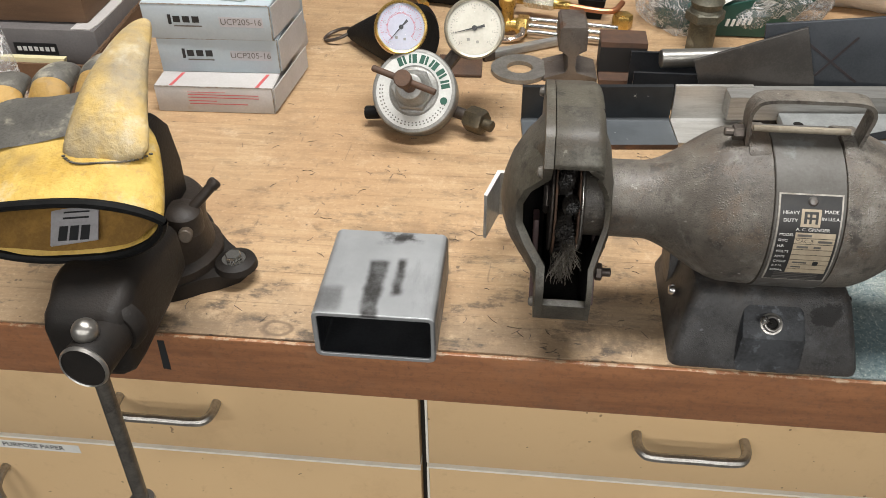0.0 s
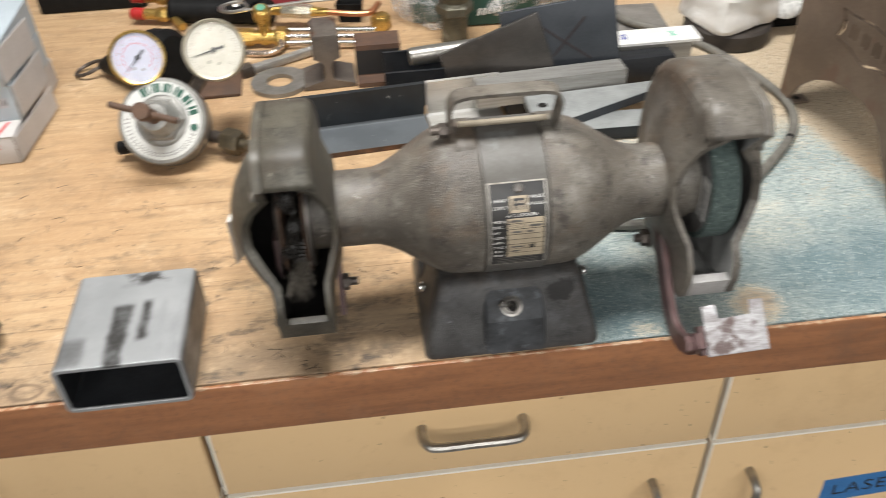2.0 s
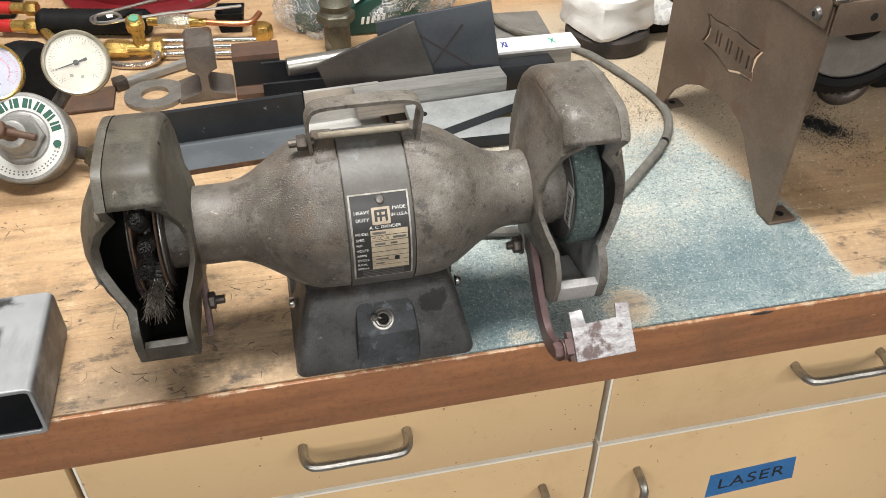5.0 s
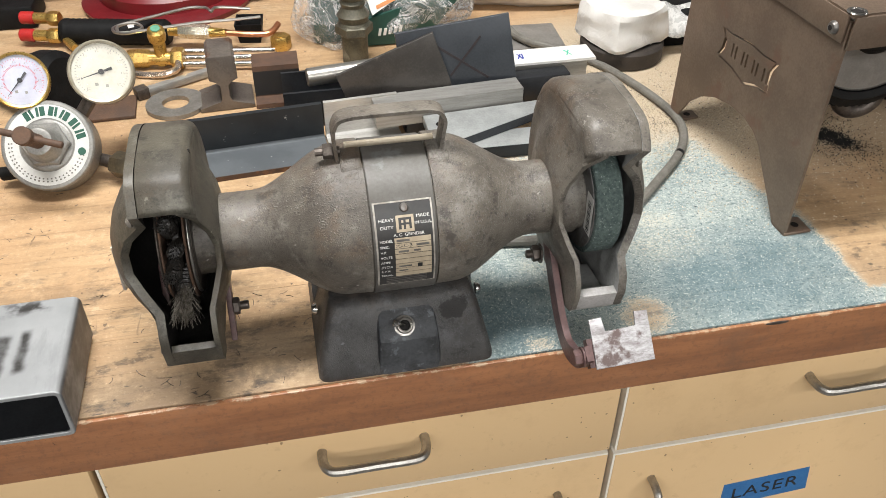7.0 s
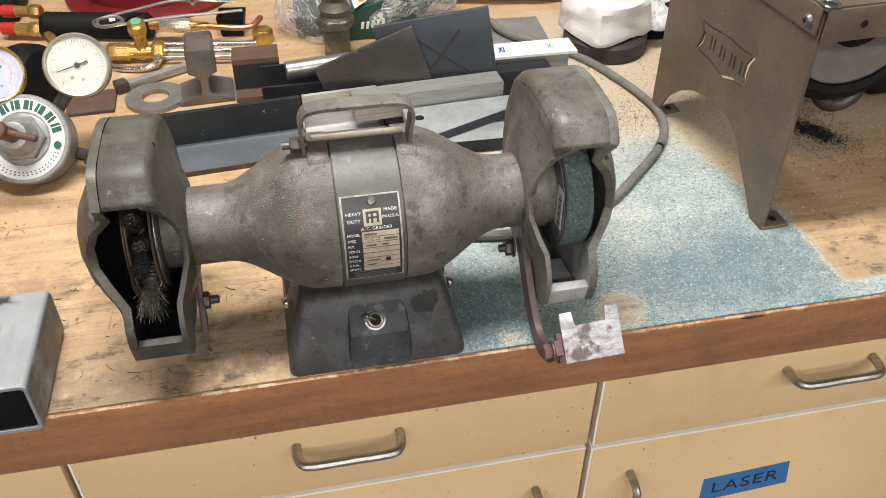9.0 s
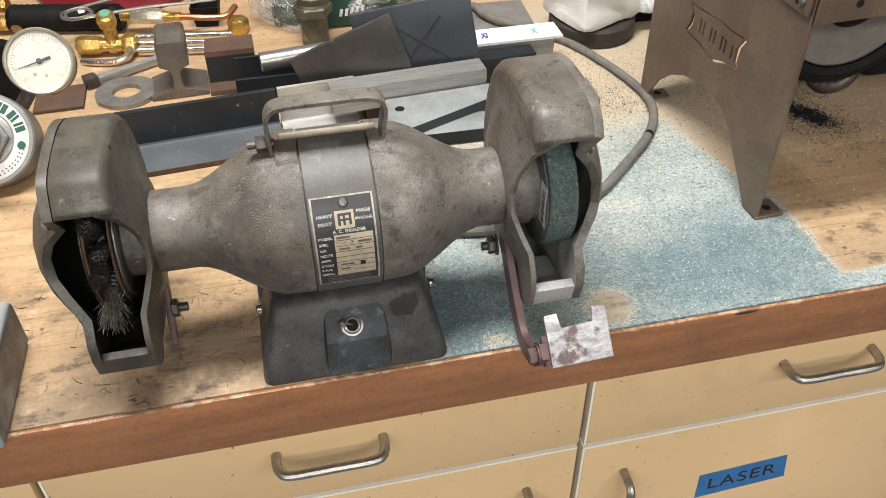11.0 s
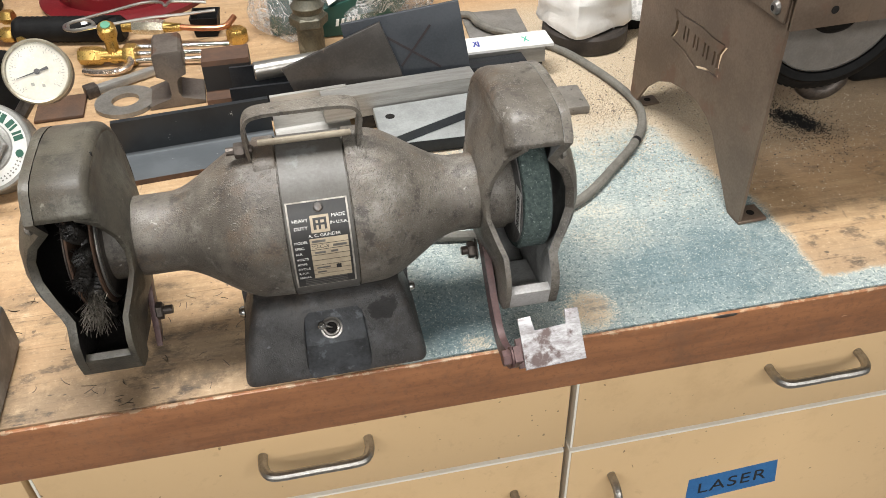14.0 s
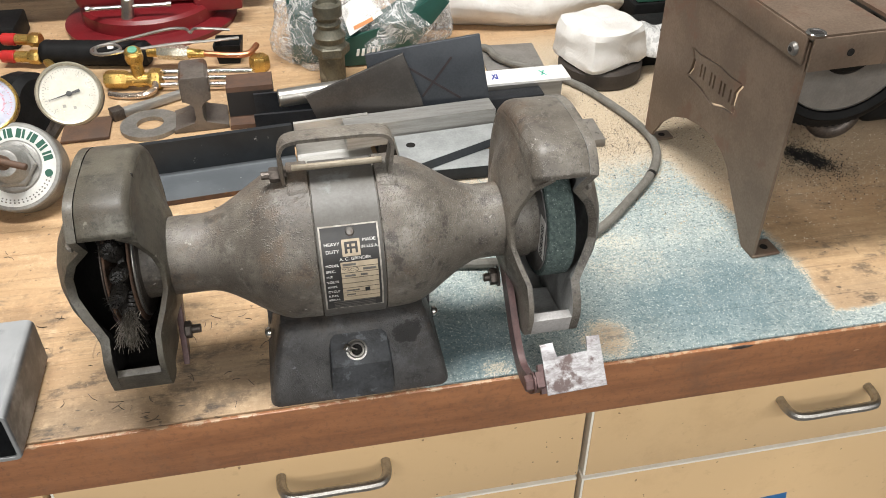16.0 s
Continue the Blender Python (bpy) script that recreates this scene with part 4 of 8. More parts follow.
part("flange", turned([(CR - 0.0155, 0.0100), (CR - 0.0145, 0.0180), (CR - 0.0120, 0.0225), (CR - 0.0090, 0.0252), (CR - 0.0060, 0.0270), (CR - 0.0040, 0.0275)]), M_DOME, stone, "domed tan-grey steel flange")
disc(CR - 0.0042, CR - 0.0031, 0.0475, M_BLOT, "paper_blotter", stone, "paper blotter with printed label", 0.0002)
bm = B()
box(bm, CR - 0.0046, CR - 0.0043, AY - 0.0440, AY - 0.0300, AZ - 0.0160, AZ + 0.0215)
lab = part("paper_label", bm, M_WHITE, stone, "white barcode label")
for k in range(13):
    bm = B()
    z = AZ - 0.0145 + 0.0024 * k
    box(bm, CR - 0.0048, CR - 0.0046, AY - 0.0405, AY - 0.0345, z, z + (0.0009, 0.0016, 0.0007)[k % 3])
    part("print_bar", bm, M_INK, lab)
disc(CR + 0.0195, CR + 0.0205, 0.032, M_FLANGE, "flange", stone, "grey steel flange", 0.003)

# twisted-knot wire brush
rnd = random.Random(5)


def near(sigma):
    return max(-1.7 * sigma, min(1.7 * sigma, rnd.gauss(0, sigma)))


M_KNOT = surf("oily_black_wire", (0.022, 0.019, 0.016), (0.009, 0.008, 0.007), 260, 0.40, 0.0, bump=0.9)
brush = disc(CL - 0.003, CL + 0.003, 0.036, M_KNOT, "wire_brush", grinder, "dark twisted-knot wire brush", 0.001)
disc(CL - 0.0135, CL - 0.0115, 0.0455, M_BOLT, "flange", brush, "oily dark steel flange", 0.0008)
disc(CL - 0.0108, CL - 0.0090, 0.0485, M_RUST, "backing_disc", brush, "rusty backing disc", 0.0006)
disc(CL + 0.0068, CL + 0.0084, 0.0485, M_RUST, "backing_disc", brush, "rusty backing disc", 0.0006)
disc(CL + 0.0090, CL + 0.0112, 0.0450, M_STEEL, "flange_rim", brush, "bright worn flange rim", 0.0008)
disc(CL + 0.0113, CL + 0.0122, 0.0436, M_BOLT, "flange", brush, "grey steel flange", 0.0004)
disc(CL + 0.0122, CL + 0.0190, 0.0200, M_BOLT, "flange_hub", brush, "", 0.002)
disc(CL - 0.0185, CL - 0.0135, 0.016, M_BOLT, "arbor_nut", brush, "", 0.002, 6)
for k in range(18):
    a = radians(20 * k + 14)
    c = Vector((0, math.cos(a), math.sin(a)))
    fan = k in (9, 10)
    bm = B()
    o = Vector((CL - 0.001 + (0.0022 if k % 2 else -0.0022), AY, AZ))
    sweep(bm, [o + c * r for r in np.linspace(0.030, 0.060 if not fan else 0.052, 13)], 0, section=[(0.0068, 0), (0.0048, 0.0040), (0, 0.0056), (-0.0048, 0.0040), (-0.0068, 0), (-0.0048, -0.0040), (0, -0.0056), (0.0048, -0.0040)], scale=[0.8, 1.05, 0.85, 1.1, 0.86, 1.1, 0.84, 1.08, 0.88, 1.1, 0.9, 1.05, 0.7])
    kn = part("knot", bm, M_KNOT, brush, "black twisted knot")
    t = Vector((0, -c.z, c.y))
    bm = B()
    for i in range(80 if fan else 60):
        spread = 0.0068 if fan else 0.0048
        a0 = o + c * 0.050 + Vector((rnd.gauss(0, 0.0024), 0, 0)) + t * rnd.gauss(0, 0.0024)
        a1 = o + c * ((0.0725 if fan else 0.067) + rnd.uniform(-0.009, 0.002)) + Vector((near(spread * 0.9), 0, 0)) + t * near(spread)
        rod(bm, a0, a1, 0.00028, 4, 0.00022)
    part("bristle_tuft", bm, M_WIRE if fan else M_KNOT, kn, "splayed steel bristles" if fan else "")

# tool rest at the stone: curved arm, plate with a notch
bm = B()
arm = smooth_path([(0, 0.082, 0.992), (0, 0.062, 0.980), (0, 0.040, 0.957), (0, 0.012, 0.930), (0, -0.012, 0.920), (0, -0.036, 0.929), (0, -0.050, 0.944), (0, -0.056, 0.954)], 5)
wid = [0.0075 + 0.0015 * math.sin(i * 0.12) for i in range(len(arm))]
L, R = [], []
for i, p in enumerate(arm):
    d = (arm[min(i + 1, len(arm) - 1)] - arm[max(i - 1, 0)]).normalized()
    n = Vector((0, -d.z, d.y))
    L.append((p + n * wid[i]))
    R.append((p - n * wid[i]))
poly = [(p.y, p.z) for p in L] + [(p.y, p.z) for p in reversed(R)]
quads = []
lo = [[bm.verts.new((x, p.y, p.z)) for p in (a, b)] for a, b in zip(L, R) for x in (0.4205, 0.4262)]
for i in range(len(L) - 1):
    a, b, c, d = lo[2 * i], lo[2 * i + 1], lo[2 * i + 3], lo[2 * i + 2]
    for f in ((a[0], a[1], d[1], d[0]), (b[0], c[0], c[1], b[1]), (a[0], d[0], c[0], b[0]), (a[1], b[1], c[1], d[1])):
        bm.faces.new(f)
bm.faces.new((lo[0][0], lo[1][0], lo[1][1], lo[0][1]))
bm.faces.new((lo[-2][0], lo[-2][1], lo[-1][1], lo[-1][0]))
arm_ob = part("rest_arm", bm, M_ARM, grinder, "red-brown bent rest arm")
for y, z, r, reach in ((0.070, 0.957, 0.0075, 0.4070), (-0.0515, 0.9465, 0.0066, 0.4128)):
    bm = B()
    capped(bm, [(r * 1.25, 0), (r * 1.25, 0.0014)], frame_to((0.4203, y, z), (0.41, y, z)), 18)
    hexnut(bm, (0.4190, y, z), (0.4125, y, z), r)
    rod(bm, (0.414, y, z), (reach, y, z), r * 0.5, 12, bev=0.0006)
    part("rest_bolt", bm, M_BOLT if reach < 0.41 else M_ARM, grinder, "hex nut and bolt of the tool rest")
rl = Vector((0.4275, -0.0655, 0.9445))
ux = Vector((0.0465, -0.003, 0.006))
L0 = ux.length
ux.normalize()
uy = Vector((0.0, 0.030, 0.026)).normalized()
un = ux.cross(uy).normalized()
bm = B()
pts2 = [(0.0, 0.0), (L0, 0.0), (L0 + 0.0005, 0.0395), (L0 - 0.010, 0.0400), (L0 - 0.0105, 0.0285), (0.0115, 0.0280), (0.0105, 0.0400), (0.0, 0.0395), (0.0005, 0.03)]
prism(bm, pts2, lambda a, b, d: rl + ux * a + uy * b + un * d, -0.0025, 0.0, 0.0004)
part("rest_plate", bm, M_REST, grinder, "scuffed white metal rest plate")
bm = B()
prism(bm, [(0.0, 0.002), (0.006, 0.002), (0.006, 0.025), (0.0, 0.025)], lambda a, b, d: rl + ux * (a - 0.004) + uy * b + un * d, -0.018, -0.0025)
part("rest_bracket", bm, M_ARM, grinder)
# tool rest turned aside at the brush
bm = B()
prism(bm, [(0.0505, 0.1200), (0.0530, 0.1185), (0.0630, 0.1565), (0.1000, 0.1565), (0.1000, 0.1600), (0.0605, 0.1600)], xy(0.0), 0.9325, 0.9800)
part("rest_plate", bm, M_GALV, grinder, "grey metal rest plate turned aside")
bm = B()
prism(bm, [(0.0503, 0.1200), (0.0532, 0.1183), (0.0632, 0.1563), (0.1002, 0.1563), (0.1002, 0.1602), (0.0603, 0.1602)], xy(0.0), 0.9801, 0.9807)
part("rest_edge", bm, M_WHITE, grinder, "white painted edge")
for z0, z1, x in ((0.925, 0.985, 0.1440), (0.93, 0.99, 0.0945)):
    bm = B()
    prism(bm, [(0.044, z0), (0.058, z0 + 0.004), (0.090, z1), (0.074, z1)], yz, x, x + 0.005, 0.0006)
    part("rest_arm", bm, M_ARM, grinder)
bm = B()
hexnut(bm, (0.1490, 0.058, 0.951), (0.1545, 0.058, 0.951), 0.0075)
rod(bm, (0.150, 0.058, 0.951), (0.162, 0.058, 0.951), 0.0038, 12, bev=0.0006)
part("rest_bolt", bm, M_BOLT, grinder, "dark hex nut and bolt")

# power cord over the bench
M_CORD = surf("grey_rubber_cord", (0.175, 0.165, 0.142), (0.120, 0.112, 0.096), 60, 0.65, bump=0.2)
bm = B()
cz = 0.9057
pts = [(0.33, 0.150, 0.935), (0.365, 0.164, cz + 0.004), (0.41, 0.156, cz), (0.45, 0.151, cz), (0.50, 0.158, cz), (0.56, 0.185, cz), (0.612, 0.232, cz), (0.655, 0.277, cz), (0.680, 0.320, cz), (0.687, 0.368, cz), (0.672, 0.440, cz), (0.640, 0.520, cz), (0.590, 0.574, cz + 0.003), (0.566, 0.590, cz + 0.005), (0.5515, 0.615, cz + 0.005), (0.545, 0.645, cz + 0.005), (0.520, 0.662, cz), (0.470, 0.664, cz), (0.42, 0.655, cz)]
sweep(bm, smooth_path(pts, 8), 0.0053, 10)
part("power_cord", bm, M_CORD, grinder, "grey rubber power cord")
bm = B()
sweep(bm, [(0.6540, 0.2755, cz), (0.6556, 0.2775, cz), (0.6572, 0.2795, cz)], 0.0055, 12)
part("cord_tape", bm, M_BLACK, grinder)

# ---- cut length of rectangular steel tube ----
def tube_steel():
    n = Nodes("brushed_tube_steel")
    x, y, z = n.axes()
    a = n.noise(14, 5, 0.6)
    b = n.noise(200, 3, 0.6, n.scaled((6, 0.8, 1)))
    c = n.mix(n.ramp(a, 0.3, 0.7), (0.45, 0.46, 0.465), (0.36, 0.37, 0.375))
    wb = n.m("MULTIPLY", n.m("SUBTRACT", n.noise(30, 4), 0.5), 0.012)
    top = n.ramp(z, 0.9470, 0.9492)

    def patch(x0, x1, y0, y1, e=0.004):
        xx, yy = n.m("ADD", x, wb), n.m("ADD", y, wb)
        f = n.m("MULTIPLY", n.ramp(xx, x0 - e / 2, x0 + e), n.ramp(xx, x1 + e / 2, x1 - e))
        return n.m("MULTIPLY", f, n.m("MULTIPLY", n.ramp(yy, y0 - e, y0 + e), n.ramp(yy, y1 + e, y1 - e)))
    mk = n.m("MAXIMUM", patch(-0.042, -0.0255, -0.02, 0.058), patch(-0.0195, -0.0100, 0.014, 0.060))
    mk = n.m("MAXIMUM", mk, n.m("MULTIPLY", patch(-0.0800, -0.0580, -0.010, 0.020, 0.005), 0.62))
    mk = n.m("MAXIMUM", mk, n.m("MULTIPLY", patch(-0.040, 0.0, 0.083, 0.098, 0.006), n.ramp(n.noise(60, 4), 0.4, 0.6)))
    c = n.mix(n.m("MULTIPLY", n.m("MULTIPLY", n.m("MULTIPLY", mk, n.ramp(n.noise(45, 5, 0.7), 0.25, 0.62, 0.62, 1.0)), top), 0.96), c, (0.034, 0.031, 0.028))
    # right side: shade away from the lamp put into the colour, with patchy scale
    side = n.m("MULTIPLY", n.ramp(x, 0.0180, 0.0200), n.ramp(n.noise(16, 5, 0.65), 0.30, 0.55, 0.45, 1.0))
    c = n.mix(side, c, (0.085, 0.085, 0.088))
    scuff = n.ramp(n.noise(9, 6, 0.7, n.scaled((3.0, 0.8, 1.0))), 0.56, 0.70)
    c = n.mix(n.m("MULTIPLY", scuff, 0.35), c, (0.24, 0.245, 0.25))
    n.bump(b, 0.06)
    return n.done(c, n.m("ADD", 0.36, n.m("MULTIPLY", b, 0.15)), 0.55)


def rrect(x0, x1, z0, z1, r, n=6):
    out = []
    for cx, cz_, a in ((x1 - r, z1 - r, 0), (x0 + r, z1 - r, 90), (x0 + r, z0 + r, 180), (x1 - r, z0 + r, 270)):
        out += [(cx + r * math.cos(radians(a + 90 * i / n)), cz_ + r * math.sin(radians(a + 90 * i / n))) for i in range(n + 1)]
    return out


bm = B()
plate_with_hole(bm, rrect(-0.0812, 0.0205, 0.9003, 0.9508, 0.0065), rrect(-0.0770, 0.0163, 0.9045, 0.9466, 0.003), xz, -0.0125, 0.0975)
tube = thing("steel_tube", (-0.03, 0.04, 0.9), "short cut of grey rectangular steel tube with black scuffs", "steel tube")
tw = part("tube_wall", bm, tube_steel(), tube, "brushed grey tube wall", 40)
bv = tw.modifiers.new("burr", "BEVEL")
bv.width, bv.segments, bv.limit_method = 0.0008, 2, "ANGLE"
# dark liner added for the shade inside the tube
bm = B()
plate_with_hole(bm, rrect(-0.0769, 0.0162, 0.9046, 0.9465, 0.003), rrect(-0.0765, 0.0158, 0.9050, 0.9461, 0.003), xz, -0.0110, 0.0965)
part("tube_inside_shade", bm, M_MILL, tube, "dark liner for the shade inside", 40)

# ---- portable saw stand: folded steel table with a band saw below ----
stand = thing("saw_table", (0.95, 0.24, 0.9), "bare brownish steel saw table with cut-out emblem", "saw table")
leg = [(0.1190, 0.9), (0.1190, 1.1180), (0.1195, 1.1330), (0.378, 1.1330), (0.378, 0.9), (0.3630, 0.9), (0.3585, 0.914), (0.342, 0.938), (0.318, 0.958), (0.290, 0.971), (0.257, 0.978), (0.230, 0.978), (0.210, 0.973), (0.194, 0.963), (0.182, 0.948), (0.140, 0.9)]
crest = [(0.306, 1.052), (0.288, 1.0505), (0.268, 1.053), (0.248, 1.0555), (0.222, 1.0540), (0.196, 1.0565), (0.2035, 1.045), (0.2055, 1.032), (0.2020, 1.0185), (0.225, 1.0165), (0.247, 1.0085), (0.274, 1.0150), (0.306, 1.0165), (0.2985, 1.028), (0.2975, 1.040)]


def grow(poly, k):
    cy = sum(p[0] for p in poly) / len(poly)
    cz_ = sum(p[1] for p in poly) / len(poly)
    return [(cy + (a - cy) * k, cz_ + (b - cz_) * k) for a, b in poly]


def sheet(outer, holes, x0, x1):
    """Flat steel sheet in the yz plane with holes cut through it."""
    bm = B()
    edges = []
    for poly in (outer, *holes):
        vs = [bm.verts.new((x0, y, z)) for y, z in poly]
        edges += [bm.edges.new((vs[i], vs[(i + 1) % len(vs)])) for i in range(len(vs))]
    bmesh.ops.triangle_fill(bm, use_beauty=True, use_dissolve=False, edges=edges)
    r = bmesh.ops.extrude_face_region(bm, geom=list(bm.faces))
    bmesh.ops.translate(bm, vec=(x1 - x0, 0, 0), verts=[g for g in r["geom"] if isinstance(g, bmesh.types.BMVert)])
    return bm


SIDE = part("side_panel", sheet(leg, [crest], 0.6958, 0.6990), M_SAWTABLE, stand, "steel side panel with tapered legs")
def clip(poly, axis, at, above):
    """The part of an outline on one side of a line."""
    out = []
    for p, q in zip(poly, poly[1:] + poly[:1]):
        ip, iq = (p[axis] > at) == above, (q[axis] > at) == above
        if ip:
            out.append(p)
        if ip != iq:
            f = (at - p[axis]) / (q[axis] - p[axis])
            out.append((p[0] + (q[0] - p[0]) * f, p[1] + (q[1] - p[1]) * f))
    return out


shield = grow(crest, 0.88)
ZLO, ZHI = 1.0265, 1.0420
mid = clip(clip(shield, 1, ZLO, True), 1, ZHI, False)
bm = B()
prism(bm, clip(shield, 1, ZHI, True), yz, 0.6958, 0.6990)
prism(bm, clip(shield, 1, ZLO, False), yz, 0.6958, 0.6990)
cuts = [y0 - d for y0 in (0.2190, 0.2385, 0.2590, 0.2800) for d in (0.0105, 0.0075, 0.0035, 0.0005)]
for y0, y1 in zip([None] + cuts[1::2], cuts[0::2] + [None]):
    q = mid if y0 is None else clip(mid, 0, y0, True)
    q = q if y1 is None or not q else clip(q, 0, y1, False)
    if len(q) > 2:
        prism(bm, q, yz, 0.6958, 0.6990)
part("emblem_plate", bm, M_SAWTABLE, SIDE, "pointed shield plate with plain slots")
inner = grow(crest, 0.89)
outer = grow(crest, 1.01)
for i in (0, 5, 8, 12):
    bm = B()
    d = Vector((outer[i][0] - inner[i][0], outer[i][1] - inner[i][1])).normalized()
    q = Vector((-d.y, d.x)) * 0.0012
    prism(bm, [(inner[i][0] + q.x, inner[i][1] + q.y), (outer[i][0] + q.x, outer[i][1] + q.y), (outer[i][0] - q.x, outer[i][1] - q.y), (inner[i][0] - q.x, inner[i][1] - q.y)], yz, 0.6959, 0.6989)
    part("emblem_bridge", bm, M_SAWTABLE, SIDE)
bm = B()
prism(bm, leg, yz, 1.2010, 1.2042)
part("side_panel", bm, M_SAWTABLE, stand, "steel side panel with tapered legs")
for x0, x1 in ((0.6992, 0.7270), (1.1730, 1.2008)):
    for y0, y1 in ((0.1175, 0.1420), (0.3600, 0.3790)):
        bm = B()
        box(bm, x0 - 0.0034, x1, y0, y1, 0.9003, 0.9034, 0.0008)
        ft = part("foot", bm, M_SAWTABLE, stand, "bent foot tab")
        bm = B()
        cx = (x0 + x1) / 2 + 0.002
        capped(bm, [(0.0042, 0), (0.0042, 0.0003)], Matrix.Translation((cx, (y0 + y1) / 2, 0.9033)), 14)
        part("foot_hole", bm, M_DARKIN, ft, "dark bolt hole")
# folded top: sheet with slot, front skirt, side skirt
bm = B()
for b in ((0.6935, 0.7725, 0.1160, 0.381, 1.1372, 1.1405), (0.7850, 1.206, 0.1160, 0.381, 1.1372, 1.1405), (0.7725, 0.7850, 0.285, 0.381, 1.1372, 1.1405)):
    box(bm, *b)
part("table_top", bm, M_SAWTABLE, stand, "steel table top with a blade slot")
bm = B()
box(bm, 0.6960, 0.7705, 0.1145, 0.1177, 1.1075, 1.1385, 0.0012)
box(bm, 0.7870, 1.2050, 0.1145, 0.1177, 1.1075, 1.1385, 0.0012)
box(bm, 0.7700, 0.7875, 0.1146, 0.1176, 1.1075, 1.1330)
part("front_skirt", bm, M_SAWTABLE, stand, "folded front skirt")
bm = B()
box(bm, 0.6925, 0.6956, 0.1215, 0.380, 1.1120, 1.1385, 0.0012)
part("side_skirt", bm, M_SAWTABLE, stand, "folded side skirt")
for p0, p1, r in (((0.6925, 0.1345, 1.1220), (0.6885, 0.1345, 1.1220), 0.0062),):
    bm = B()
    capped(bm, [(r, 0), (r, 0.0012), (r * 0.75, 0.0035), (r * 0.45, 0.0042)], frame_to(p0, p1), 18)
    part("bolt", bm, M_FLANGE, stand, "round-head steel bolt")
    bm = B()
    capped(bm, [(r * 0.42, 0), (r * 0.42, 0.0003)], frame_to((0.6884, 0.1345, 1.1220), (0.68, 0.1345, 1.1220)), 6)
    part("bolt_socket", bm, M_DARKIN, stand)
bm = B()
capped(bm, [(0.0036, 0), (0.0036, 0.0004)], frame_to((0.7345, 0.1145, 1.1225), (0.7345, 0.10, 1.1225)), 14)
part("skirt_hole", bm, M_DARKIN, stand)
bm = B()
capped(bm, [(0.0058, 0), (0.0058, 0.0004)], Matrix.Translation((0.7010, 0.1225, 1.1405)), 14)
part("corner_hole", bm, M_DARKIN, stand)
bm = B()
lathe(bm, [(0.0056, 0.0002), (0.0062, 0.0012), (0.0082, 0.0010), (0.0090, 0.0001)], Matrix.Translation((0.7010, 0.1225, 1.1405)), 20)
part("ground_burr", bm, M_CHROME, stand, "bright ground rim of the corner hole")

# the stand is set down slightly askew
stand.location = (0.9469, 0.2497, 0.9)
stand.rotation_euler.z = radians(3.1)


def under_top(bm):
    """Cut off what would stand above the table's sheet."""
    bmesh.ops.bisect_plane(bm, geom=bm.verts[:] + bm.edges[:] + bm.faces[:], plane_co=(0, 0, 1.136), plane_no=(0, 0, 1), clear_outer=True)


saw = thing("band_saw", (0.86, 0.26, 0.9), "black portable band saw with grey wheel under the table", "band saw")
M_GREYWHEEL = surf("grey_wheel", (0.20, 0.19, 0.175), (0.15, 0.142, 0.13), 40, 0.5, 0.2, bump=0.1)
sm_ = Matrix.Translation((0.838, 0.25, 1.067)) @ pose(0, 0, 0, 90, 0, 0)
bm = B()
capped(bm, [(0.0, -0.004), (0.064, -0.004), (0.0765, -0.001), (0.0775, 0.004), (0.0775, 0.010), (0.0, 0.010)], sm_, 48)
under_top(bm)
part("wheel", bm, M_GREYWHEEL, saw, "grey saw wheel")
bm = B()
capped(bm, [(0.0, 0.0102), (0.030, 0.0102), (0.034, 0.012), (0.028, 0.018), (0.0, 0.018)], sm_, 32)
part("hub", bm, M_BLACK, saw)
bm = B()
lathe(bm, [(0.0766, 0.0102), (0.0772, 0.0112), (0.0782, 0.0104), (0.0780, 0.0080)], sm_, 56)
under_top(bm)
part("wheel_rim", bm, M_STEEL, saw, "bright worn wheel rim")
bm = B()
for i in range(72):
    a = 2 * math.pi * i / 72
    box(bm, -0.0022, 0.0022, 0.0965, 0.0996, -0.013, 0.0078, m=sm_ @ pose(0, 0, 0, 0, 0, math.degrees(a)))
under_top(bm)
part("guard_ribs", bm, M_BLACK, saw, "moulded ribs round the guard")
bm = B()
lathe(bm, [(0.0785, -0.016), (0.097, -0.016), (0.0993, -0.002), (0.0980, 0.009), (0.0935, 0.0118), (0.0895, 0.0125), (0.0870, 0.0150), (0.0795, 0.012), (0.0785, -0.016)], sm_, 56)
under_top(bm)
part("wheel_guard", bm, M_BLACK, saw, "black rubber-edged wheel guard")
bm = B()
box(bm, 0.80, 1.13, 0.275, 0.345, 0.985, 1.12, 0.015, 3)
box(bm, 0.905, 1.13, 0.272, 0.345, 0.945, 1.00, 0.012, 3)
part("body", bm, M_BLACK, saw, "black saw body")
bm = B()
sweep(bm, smooth_path([(0.850, 0.292, 0.985), (0.854, 0.290, 0.950), (0.868, 0.289, 0.935), (0.888, 0.289, 0.934), (0.904, 0.29, 0.948), (0.91, 0.292, 0.985)], 5), 0.0095, 12)
part("grip", bm, M_BOLT, saw, "dull dark lower grip")
bm = B()
capped(bm, [(0.102, -0.02), (0.106, -0.015), (0.106, 0.015), (0.102, 0.02)], Matrix.Translation((1.035, 0.25, 1.06)) @ pose(0, 0, 0, 90, 0, 0), 40)
under_top(bm)
part("wheel_cover", bm, M_BLACK, saw)

